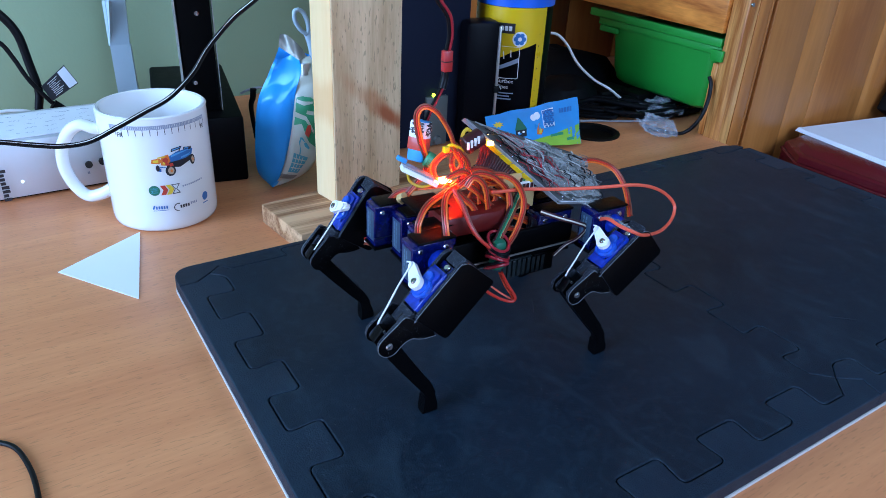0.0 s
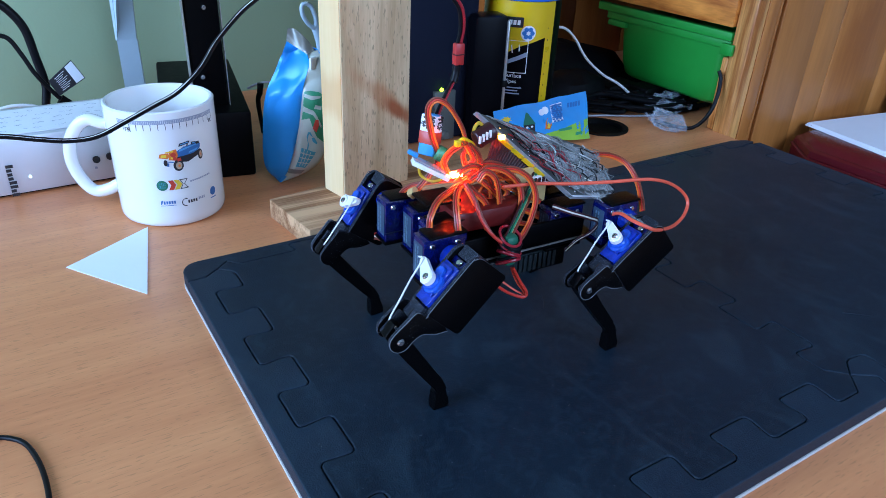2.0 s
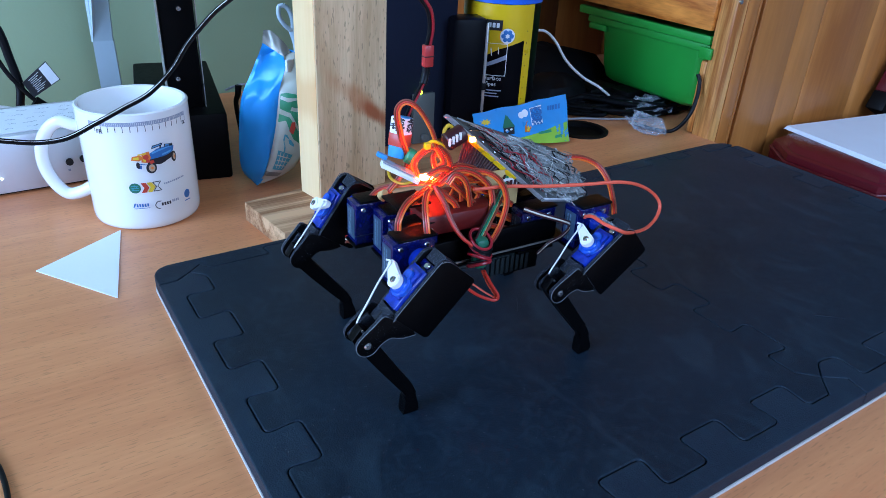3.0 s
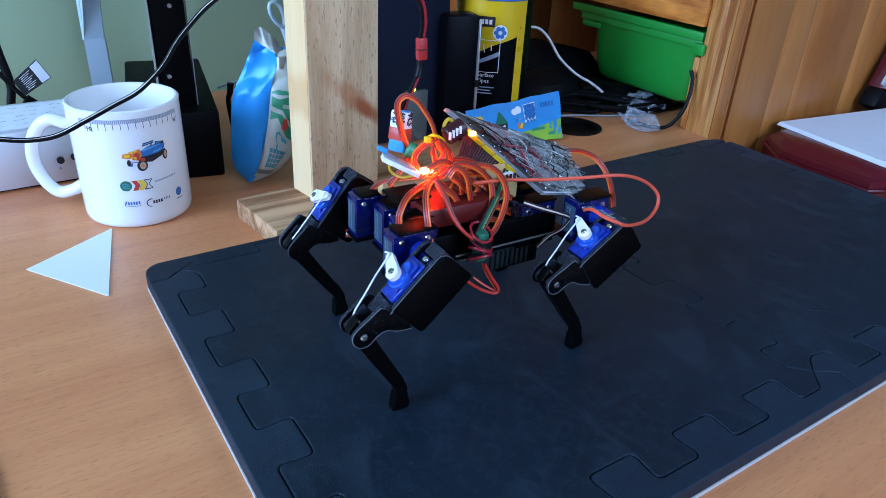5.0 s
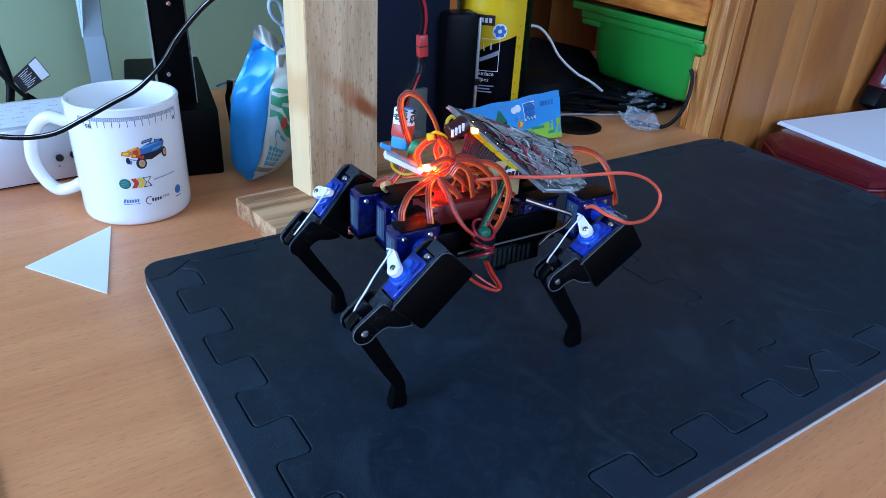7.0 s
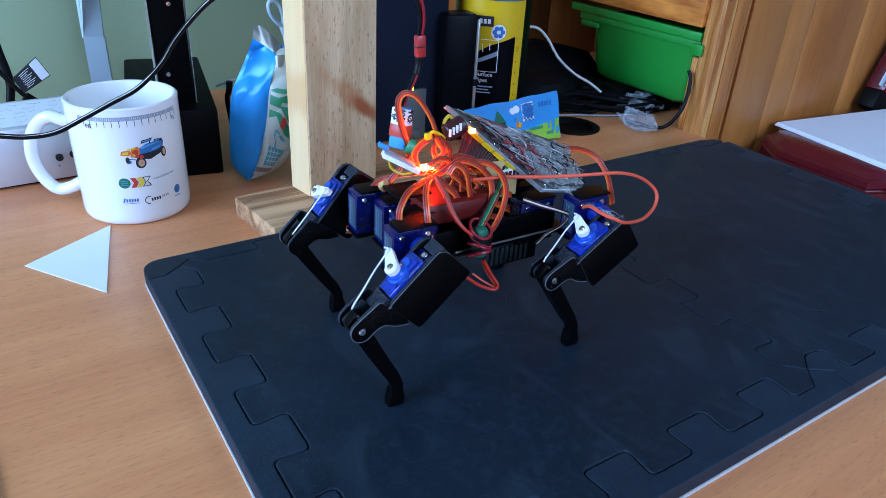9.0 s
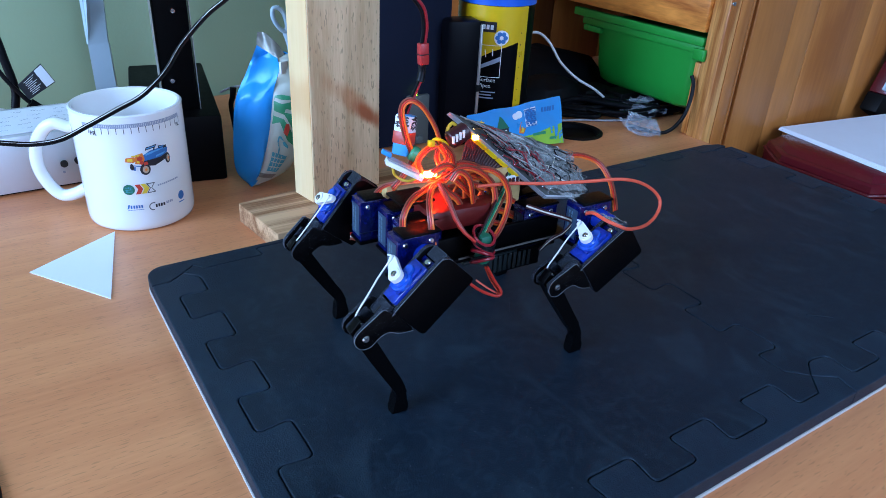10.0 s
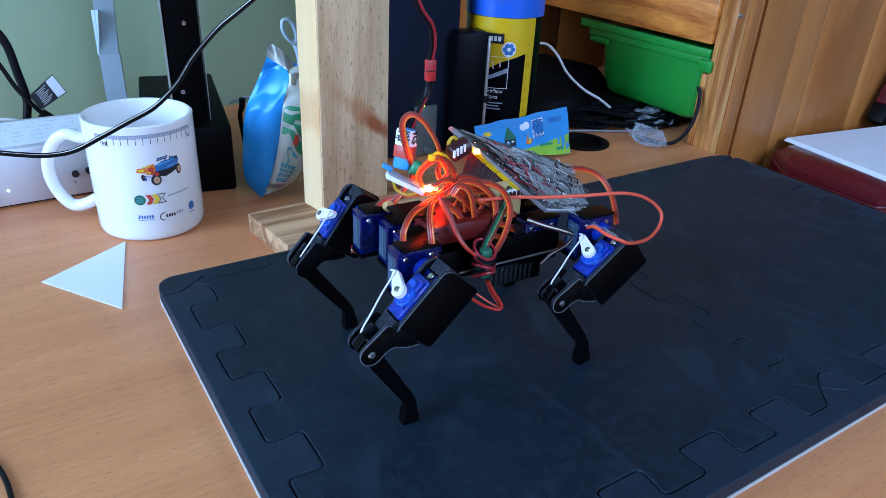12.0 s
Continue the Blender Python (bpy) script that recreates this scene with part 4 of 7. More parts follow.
        for v in bm.verts:
            v.co = side(v.co.x, v.co.y) + Vector((-0.35, -0.94, 0)) * lift
        part(name, bm, material, t, label, False)
    print_on("print_leaves", [[(0.06, 0.46), (0.30, 0.49), (0.62, 0.43), (0.96, 0.42), (0.96, 0.62), (0.55, 0.64), (0.30, 0.625), (0.10, 0.60)]], "bag_green", "dark green printed foliage")
    print_on("print_stalks", [[(0.10, 0.575), (0.35, 0.58), (0.62, 0.61), (0.62, 0.622), (0.33, 0.60), (0.12, 0.592)], [(0.08, 0.505), (0.40, 0.515), (0.75, 0.475), (0.75, 0.488), (0.42, 0.535), (0.08, 0.53)], [(0.42, 0.545), (0.66, 0.555), (0.66, 0.572), (0.46, 0.565)]], "bag_white", "", 0.0010)
    print_on("print_flower", [[(0.46, 0.455), (0.60, 0.45), (0.66, 0.48), (0.60, 0.505), (0.50, 0.50)]], "ink_red", "", 0.0012)
    stem = [(0.34, 0.335), (0.35, 0.37), (0.30, 0.395), (0.33, 0.425), (0.42, 0.432), (0.50, 0.415)]
    print_on("print_lamp", [[(u - 0.018, v) for u, v in stem] + [(u + 0.018, v - 0.006) for u, v in stem[::-1]], [(0.44, 0.408), (0.52, 0.420), (0.62, 0.405), (0.60, 0.392), (0.47, 0.394)]], "bag_teal", "teal printed lamp")
    print_on("print_basket", [[(0.16, 0.335), (0.62, 0.345), (0.60, 0.30), (0.52, 0.225), (0.14, 0.225), (0.15, 0.29)]], "bag_teal", "teal printed basket")
    print_on("print_grid", [[(0.17, v), (0.60, v + 0.008), (0.60, v + 0.014), (0.17, v + 0.006)] for v in (0.250, 0.280, 0.308)] + [[(u, 0.235), (u + 0.022, 0.235), (u + 0.022, 0.335), (u, 0.335)] for u in (0.24, 0.34, 0.45)], "bag_white", "", 0.0010)
    print_on("print_foot", [[(0.02, 0.205), (0.60, 0.205), (0.60, 0.160), (0.02, 0.165)]], "bag_grey", "brown printed ground")


foil_bag()


def scissors():
    t = thing("scissors", "pale grey plastic scissor handles sticking up behind the bag", "scissors")
    loop = [(0.1379, 0.2000, 0.1496), (0.1335, 0.2000, 0.1479), (0.1336, 0.2000, 0.1401), (0.1385, 0.2000, 0.1319), (0.1443, 0.2000, 0.1285), (0.1458, 0.2000, 0.1354), (0.1425, 0.2000, 0.1455), (0.1379, 0.2000, 0.1496)]
    part("handle", tube(loop, 0.0020, 10, 8), "bracket", t, "pale grey plastic loop handle")
    part("blade", tube([(0.1444, 0.2000, 0.1300), (0.1485, 0.2000, 0.1120), (0.1493, 0.2000, 0.0802), (0.158, 0.205, 0.001)], 0.0036, 8, 6, 0, 0.5, 0.4), "bracket", t)


scissors()


COL_X, COL_Y = 0.0362, 0.2180


def column_stand():
    t = thing("column_stand", "black metal column with screws on a heavy black base", "stand")
    part("base", box(-0.026, 0.050, 0, 0.195, 0.0, 0.062, 0.0025, pose(0.0275, 0.2010, 0, 0, 0, -11)), "black_metal", t)
    part("column", box(0.0, 0.0280, 0, 0.012, 0.062, 0.62, 0.0012, pose(COL_X, COL_Y, 0, 0, 0, -4)), "black_metal", t)
    for x in (-0.0022, 0.0288):
        part("edge_strip", box(x + 0.0004, x + 0.0011, -0.0008, 0.010, 0.058, 0.62, 0.0003, pose(COL_X, COL_Y, 0, 0, 0, -4)), "silver", t, "worn bare edge of the column", False)
    for p in ((0.0516, COL_Y - 0.0022, 0.1483), (0.0440, COL_Y - 0.0022, 0.0898)):
        part("screw", rod((p[0], p[1] + 0.003, p[2]), (p[0], p[1] - 0.0012, p[2]), 0.0024, 16, 0.0019), "steel", t, "domed steel screw")


column_stand()


def dock():
    t = thing("docking_station", "silver aluminium docking station with audio ports", "dock")
    m = pose(-0.083, 0.2330, 0.0, 0, 0, 1.5)
    part("body", box(-0.14, 0.062, 0, 0.085, 0.002, 0.052, 0.003, m), "dock", t)
    part("foot", box(-0.13, 0.052, 0.006, 0.079, 0.0, 0.002, 0.0, m), "rubber", t, "", False)
    for px in ((-0.0517, 0.2318, 0.0227), (-0.0405, 0.2318, 0.0240)):
        part("audio_port", rod((px[0], 0.2335, px[2]), (px[0], 0.2312, px[2]), 0.0030, 20), "hole", t, "round black audio port")
    c = (-0.0530, 0.2318, 0.0155)
    part("port_mark", flat([bar_outline(-0.001, -0.001, 0.001, 0.001)], Matrix.Translation((c[0], 0.2322, c[2])) @ pose(0, 0, 0, 90, 0, 1.5)), "ink_grey", t, "", False)
    n = (-0.1178, 0.2318, 0.0153)
    bars = [bar_outline(-0.0026, -0.0135 + 0.0036 * k, 0.0030 if k in (0, 2, 3, 7) else 0.0012, -0.0135 + 0.0036 * k + 0.0026) for k in range(8)]
    part("name_mark", flat(bars, Matrix.Translation((n[0], 0.2306, n[2])) @ pose(0, 0, 0, 90, 0, 1.5)), "ink_black", t, "grey printed name bars", False)
    l = (-0.1042, 0.2318, 0.0164)
    part("status_light", rod((l[0], 0.2335, l[2]), (l[0], 0.2313, l[2]), 0.0009, 12), "led_blue", t, "small pale blue status light")


dock()


def note_paper():
    t = thing("note_paper", "white note paper with faint handwriting on the docking station", "paper")
    m = pose(-0.082, 0.236, 0.0524, 0, 0, 2)
    part("page", box(-0.040, 0.060, 0.002, 0.070, 0, 0.0010, 0.0), "paper", t, "", False).matrix_basis = m
    lines = bmesh.new()
    rnd = random.Random(4)
    for r in range(5):
        x = -0.036
        while x < 0.05:
            w = rnd.randint(4, 12)
            word = [(x + 0.0011 * j, 0.010 + 0.012 * r + rnd.uniform(0.0, 0.0035), 0.0) for j in range(w)]
            tube(word, 0.00014, 4, 3, 0, 1.0, 0.5, lines)
            x += w * 0.0011 + rnd.uniform(0.002, 0.010)
    part("handwriting", lines, "ink_grey", t, "faint grey handwriting", False).matrix_basis = m @ pose(0, 0, 0.0011)


note_paper()


def wall_bracket():
    t = thing("monitor_bracket", "pale grey painted metal bracket in front of the wall", "bracket")
    up = [(0.0090, 0.3860, 0.1340), (0.0297, 0.3860, 0.1331), (0.0236, 0.3980, 0.0868), (0.0047, 0.3980, 0.0871)]
    lo = [(0.0042, 0.3980, 0.0871), (0.0242, 0.3980, 0.0868), (0.0228, 0.3860, 0.0340), (0.0024, 0.3860, 0.0351)]
    flank = [(0.0051, 0.4080, 0.1308), (0.0090, 0.3865, 0.1340), (0.0048, 0.3985, 0.0870), (0.0039, 0.4040, 0.0859)]

    def slab(c, d):
        bm = bmesh.new()
        f = [bm.verts.new(p) for p in c]
        g = [bm.verts.new((p[0] + 0.003, p[1] + d, p[2] - 0.002)) for p in c]
        bm.faces.new(f)
        bm.faces.new(g[::-1])
        for k in range(4):
            bm.faces.new((f[k], g[k], g[(k + 1) % 4], f[(k + 1) % 4]))
        return bm
    top = Vector((0.006, 0.0, 0.22))
    up[0], up[1] = tuple(Vector(up[0]) + top), tuple(Vector(up[1]) + top)
    lo[2], lo[3] = (lo[2][0], lo[2][1], 0.0), (lo[3][0], lo[3][1], 0.0)
    part("arm", soften(slab(up, 0.014), 0.0012), "bracket", t)
    part("flange", slab(flank, 0.003), "bracket", t)
    part("leg", soften(slab(lo, 0.012), 0.0010), "bracket", t)


wall_bracket()


def cord(name, pts, radius, material, label, category="cable", group=""):
    return single(name, tube(pts, radius, 10, 8), material, label, category, group=group)


def tagged_cables():
    t = thing("tagged_lead", "thick black cords with a printed care tag by the wall", "cable")
    part("cord", tube([(-0.1029, 0.4000, 0.1368), (-0.0875, 0.4000, 0.1226), (-0.0772, 0.4000, 0.1039), (-0.0732, 0.4000, 0.0759), (-0.0701, 0.4000, 0.0468), (-0.0734, 0.4000, 0.0203), (-0.055, 0.40, 0.003)], 0.0042, 10), "black_wire", t)
    part("thin_cord", tube([(-0.1065, 0.3850, 0.1036), (-0.0935, 0.3850, 0.0994), (-0.0852, 0.3850, 0.0831), (-0.0772, 0.3850, 0.0629), (-0.0639, 0.3850, 0.0413), (-0.0555, 0.3850, 0.0314)], 0.0023, 8), "black_wire", t)
    part("plug", tube([(-0.0609, 0.3850, 0.0356), (-0.0542, 0.3850, 0.0300), (-0.0478, 0.3850, 0.0244)], 0.0060, 10, 4, 0, 0.8, 0.7), "rubber", t, "small black plug")
    c = [(-0.0679, 0.3820, 0.0558), (-0.0438, 0.3820, 0.0751), (-0.0339, 0.3820, 0.0557), (-0.0609, 0.3820, 0.0400)]
    bm = bmesh.new()
    bm.faces.new([bm.verts.new(p) for p in c])
    part("tag", thicken(bm, 0.0006), "ink_black", t, "black care tag with fine white print", False)
    a, b, cc, d = [Vector(p) for p in c]
    q = lambda u, v: a.lerp(b, u).lerp(d.lerp(cc, u), v) + Vector((0, -0.0009, 0))

    def quad(u0, u1, v0, v1):
        bm = bmesh.new()
        bm.faces.new([bm.verts.new(q(u, v)) for u, v in ((u0, v0), (u1, v0), (u1, v1), (u0, v1))])
        return thicken(bm, 0.0003)
    part("tag_end", quad(0.68, 0.98, 0.04, 0.96), "paper", t, "white end of the tag", False)
    for k in range(9):
        part("tag_line", quad(0.20 + 0.03 * (k % 2), 0.60 - 0.07 * (k % 3), 0.12 + 0.09 * k, 0.145 + 0.09 * k), "ink_white", t, "", False)


tagged_cables()
cord("white_cable", [(-0.1177, 0.3600, 0.0389), (-0.1032, 0.3600, 0.0410), (-0.0868, 0.3600, 0.0389), (-0.0711, 0.3600, 0.0311)], 0.0018, "white_wire", "thin white cable behind the docking station")


def twin_flex():
    t = thing("twin_flex", "black twin flex hanging in the air before the mug", "cable")
    pts = [(-0.1283, 0.0850, 0.1037), (-0.1108, 0.0850, 0.1007), (-0.0928, 0.0850, 0.0960), (-0.0769, 0.0850, 0.0928), (-0.0603, 0.0850, 0.0934), (-0.0425, 0.0850, 0.1004), (-0.0230, 0.0850, 0.1090), (-0.0050, 0.0850, 0.1172), (0.0122, 0.0850, 0.1320), (0.0250, 0.0850, 0.1488), (0.0433, 0.0850, 0.1667), (0.0604, 0.0850, 0.1787), (0.0907, 0.0850, 0.2001)]
    part("conductor", tube(pts, 0.0010, 8, 8, 0.0009), "black_wire", t)
    part("conductor", tube(pts, 0.0010, 8, 8, -0.0009), "black_wire", t)
    # white tube on the upper side paints in the highlight of the flex
    up = [(p[0] - 0.0004, p[1] - 0.0009, p[2] + 0.0011) for p in pts]
    part("highlight_line", tube(up, 0.00038, 6, 8, 0.0), "white_wire", t, "thin white line standing for the highlight on the flex")


twin_flex()
cord("loose_cable", [(-0.1616, -0.0789, 0.0013), (-0.1496, -0.0785, 0.0013), (-0.1425, -0.0821, 0.0013), (-0.1361, -0.0902, 0.0013), (-0.1319, -0.1051, 0.0013), (-0.1300, -0.1217, 0.0013), (-0.1300, -0.1407, 0.0013), (-0.1308, -0.1577, 0.0013)], 0.0013, "black_wire", "black cable lying on the desk")
cord("aux_cable", [(0.1078, 0.3000, 0.0503), (0.1171, 0.3000, 0.0534), (0.1281, 0.3000, 0.0546), (0.1415, 0.3000, 0.0520)], 0.0012, "grey_wire", "thin grey cable against the wall")
single("small_plug", tube([(0.1204, 0.2950, 0.0556), (0.1190, 0.2950, 0.0461), (0.1163, 0.2950, 0.0355), (0.119, 0.295, 0.002)], 0.0034, 10, 6, 0, 0.6), "rubber", "small black plug behind the bag", "plug")


def speaker():
    t = thing("speaker", "tall dark desktop speaker with a grey control panel", "speaker")
    m = pose(0.2200, 0.1980, 0, 0, 0, -1)
    part("cabinet", box(0, 0.104, 0.004, 0.12, 0.0, 0.30, 0.003, m), "speaker", t)
    part("grille", box(0.002, 0.102, 0.0, 0.006, 0.002, 0.298, 0.002, m), "speaker", t, "navy-black cloth grille")
    c = (0.2834, 0.1975, 0.0206)
    part("control_panel", box(c[0] - 0.013, c[0] + 0.013, 0.1925, 0.199, max(0.002, c[2] - 0.035), c[2] + 0.035, 0.001), "speaker_panel", t, "grey-green control panel")
    g = (0.2783, 0.1920, 0.0579)
    part("power_light", rod((g[0], 0.193, g[2]), (g[0], 0.1915, g[2]), 0.0019, 14), "led_green", t, "green power light")
    for k, (px, r) in enumerate((((0.2842, 0.1920, 0.0082), 0.0050), ((0.2843, 0.1920, -0.0080), 0.0040))):
        part("knob", rod((px[0], 0.193, px[2]), (px[0], 0.189, px[2]), r, 20, r * 0.9, 0.0006), "speaker_panel", t)


speaker()


def wipes_tub():
    cx, cy, r = 0.388, 0.209, 0.041
    t = thing("wipes_tub", "yellow and black tub of surface wipes with a blue lid", "tub")
    top = (-0.0955, 0.1440)[1]
    part("body", lathe([(0, 0), (r - 0.003, 0), (r, 0.003), (r, top), (0, top)], 64, pose(cx, cy, 0)), "tub_black", t)
    part("lid", lathe([(0, top), (r + 0.0012, top), (r + 0.0012, top + 0.022), (r - 0.003, top + 0.026), (r - 0.010, top + 0.027), (0, top + 0.027)], 64, pose(cx, cy, 0)), "tub_blue", t, "ribless blue plastic lid")
    u0, u1 = -math.pi / 2 * r - 0.05, 0.06
    um, zm = (-0.0913, 0.0985)
    ur, zr = (-0.0652, 0.1113)
    ul, zl = (-0.1269, 0.0823)
    part("yellow_band", around([[(um - 0.09, zl - 0.012), (ul, zl - 0.004), (um, zm), (ur, zr - 0.004), (ur + 0.0035, zr - 0.004), (ur + 0.0035, top - 0.0005), (um - 0.09, top - 0.0005)]], r, cx, cy, 0.0004), "tub_yellow", t, "yellow upper label")
    part("yellow_seam", around([bar_outline(ur + 0.001, 0.004, ur + 0.012, top - 0.0004)], r, cx, cy, 0.0006), "tub_yellow", t, "yellow side strip")
    part("seam_marks", around([bar_outline(ur + 0.004, 0.02 + 0.012 * k, ur + 0.0048, 0.0216 + 0.012 * k) for k in range(9)], r, cx, cy, 0.0009), "ink_black", t)
    bu, bz = (-0.1001, 0.1228)
    part("brand_bar", around([bar_outline(bu - 0.018, bz - 0.0052, bu + 0.0105, bz + 0.0052)], r, cx, cy, 0.0007), "ink_black", t, "black bar with white marks")
    part("brand_mark", around([bar_outline(bu - 0.004 + 0.0042 * k, bz - 0.0025, bu - 0.001 + 0.0042 * k, bz + 0.0022) for k in range(3)], r, cx, cy, 0.0010), "ink_white", t)
    eu, ez = (-0.0837, 0.1123)
    ring = [(eu + x, ez + y) for x, y in disc_outline(0, 0, 0.0078, 0.0078, 24)]
    part("emblem", around([ring], r, cx, cy, 0.0007), "ink_white", t, "round blue and white emblem")
    part("emblem_petals", around([[(eu + 0.0042 * math.cos(a) + x, ez + 0.0042 * math.sin(a) + y) for x, y in disc_outline(0, 0, 0.0024, 0.0024, 10)] for a in (math.pi / 3 * k for k in range(6))], r, cx, cy, 0.0010), "ink_blue", t)
    pu, pz = (-0.0951, 0.0875)
    w, h, e = 0.0125, 0.0170, 0.0006
    frame_bars = [bar_outline(pu - w, pz - h, pu + w, pz - h + e), bar_outline(pu - w, pz + h - e, pu + w, pz + h), bar_outline(pu - w, pz - h, pu - w + e, pz + h), bar_outline(pu + w - e, pz - h, pu + w, pz + h)]
    part("picture_frame", around(frame_bars, r, cx, cy, 0.0007), "ink_white", t)
    part("picture_panel", around([[(pu - w, pz - 0.006), (pu + w, pz + 0.006), (pu + w, pz + 0.001), (pu - w, pz - 0.010)]], r, cx, cy, 0.0006), "ink_grey", t)
    part("picture_marks", around([[(pu - 0.004, pz + 0.004), (pu - 0.003, pz + 0.004), (pu - 0.0042, pz + 0.012), (pu - 0.0052, pz + 0.012)], [(pu + 0.003, pz + 0.006), (pu + 0.004, pz + 0.006), (pu + 0.0036, pz + 0.013), (pu + 0.0026, pz + 0.013)]], r, cx, cy, 0.0008), "ink_white", t)
    tu, tz = (-0.0958, 0.0675)
    part("lettering", letters("Surface", 0.0062, None, 0.0001, (r, cx, cy, tu, tz)), "ink_white", t, "white lettering")
    part("lettering", letters("Wipes", 0.0062, None, 0.0001, (r, cx, cy, tu - 0.004, tz - 0.0062)), "ink_white", t, "white lettering")
    part("small_print", around([bar_outline(tu - 0.012, tz - 0.0135 - 0.0032 * k, tu + (0.010, 0.006, 0.008)[k], tz - 0.0122 - 0.0032 * k) for k in range(3)], r, cx, cy, 0.0006), "ink_grey", t)


wipes_tub()


def black_case():
    t = thing("slim_black_case", "slim black upright case with a silver rim", "case")
    a, b = Vector((0.3074, 0.1750, 0.1322)), Vector((0.3322, 0.1680, 0.1320))
    m = pose(0.3060, 0.1780, 0, 0, 0, -14)
    h = b.z
    part("body", box(0, 0.037, 0.0, 0.030, 0.0, h, 0.004, m), "tub_black", t)
    part("silver_rim", box(0.0345, 0.0375, -0.0016, 0.004, 0.030, h - 0.004, 0.0012, m), "silver", t, "thin satin silver rim")
    part("clasp", box(0.033, 0.0385, -0.003, 0.002, 0.060, 0.067, 0.0008, m), "rubber", t)


black_case()


def sweet_packet():
    t = thing("sweet_packet", "bright blue and lime printed sweet packet propped on the desk", "packet")
    bl, br, tr, tl = [Vector(p) for p in ((0.3127, 0.1329, 0.0139), (0.4324, 0.1262, 0.0026), (0.4505, 0.1614, 0.0438), (0.3217, 0.1589, 0.0382))]

    def p(u, v):
        q = bl.lerp(br, u).lerp(tl.lerp(tr, u), v)
        return q + Vector((-0.4, -0.8, 0.3)) * (0.004 * math.sin(math.pi * u) * math.sin(math.pi * v)) + noise.noise_vector(q * 45) * 0.0016
    part("pouch", thicken(sheet(22, 12, p), 0.0012), "packet_blue", t)
    off = Vector((-0.35, -0.75, 0.35)) * 0.0012

    def patch(u0, u1, v0, v1, sx=10, sy=6, fn=None):
        return thicken(sheet(sx, sy, lambda u, v: p(u0 + (u1 - u0) * u, (v0 + (v1 - v0) * v) * (fn(u) if fn else 1)) + off), 0.0003)
    part("lime_field", patch(0.30, 1.0, 0.0, 0.44, 14, 5, lambda u: 0.15 + 0.85 * u), "packet_green", t, "lime green hills")

    def decal(name, outlines, material, label="", lift=1.5):
        bm = bmesh.new()
        for o in outlines:
            bm.faces.new([bm.verts.new(p(u, v) + off * lift) for u, v in o])
        part(name, thicken(bm, 0.0003), material, t, label, False)
    star = [(0.105 + 0.5 * r * math.cos(a), 0.70 + r * math.sin(a)) for a, r in ((math.pi * k / 8, 0.11 if k % 2 else 0.06) for k in range(16))]
    decal("sun_print", [star], "ink_yellow")
    decal("hat_print", [[(0.275, 0.46), (0.40, 0.46), (0.345, 0.76), (0.325, 0.80)]], "ink_green")
    decal("face_print", [[(0.285, 0.24), (0.395, 0.26), (0.395, 0.46), (0.285, 0.46)]], "ink_black")
    decal("eyes_print", [disc_outline(0.315, 0.38, 0.013, 0.03, 10), disc_outline(0.362, 0.385, 0.013, 0.03, 10)], "ink_white", "", 2.2)
    decal("flame_print", [[(0.50, 0.30), (0.55, 0.28), (0.575, 0.40), (0.535, 0.58), (0.505, 0.44)]], "ink_orange")
    decal("flame_heart", [[(0.52, 0.32), (0.545, 0.31), (0.555, 0.38), (0.535, 0.46)]], "ink_yellow", "", 2.2)
    decal("cloud_print", [disc_outline(0.485, 0.74, 0.03, 0.09, 12), disc_outline(0.525, 0.77, 0.034, 0.10, 12)], "ink_white")
    code = [(0.585 + 0.0135 * i, 0.45 + 0.045 * j) for i in range(9) for j in range(9) if (i * 7 + j * 5 + i * j) % 3]
    decal("code_patch", [[(0.58, 0.44), (0.71, 0.46), (0.71, 0.88), (0.58, 0.86)]], "ink_white", "pale printed square")
    decal("code_marks", [[(u, v), (u + 0.011, v), (u + 0.011, v + 0.036), (u, v + 0.036)] for u, v in code], "ink_blue", "", 2.2)
    for bush in ([(0.02, 0.20), (0.10, 0.12), (0.22, 0.16), (0.24, 0.32), (0.12, 0.40)], [(0.66, 0.22), (0.80, 0.24), (0.80, 0.30), (0.66, 0.28)], [(0.84, 0.10), (0.92, 0.12), (0.92, 0.18), (0.84, 0.16)]):
        decal("bush_print", [bush], "bag_green")
    decal("word_bar", [[(0.78 + 0.03 * k, 0.74), (0.80 + 0.03 * k, 0.74), (0.80 + 0.03 * k, 0.84), (0.78 + 0.03 * k, 0.84)] for k in range(5)], "ink_blue")


sweet_packet()

# ---- the pine cabinet with its green bin ----


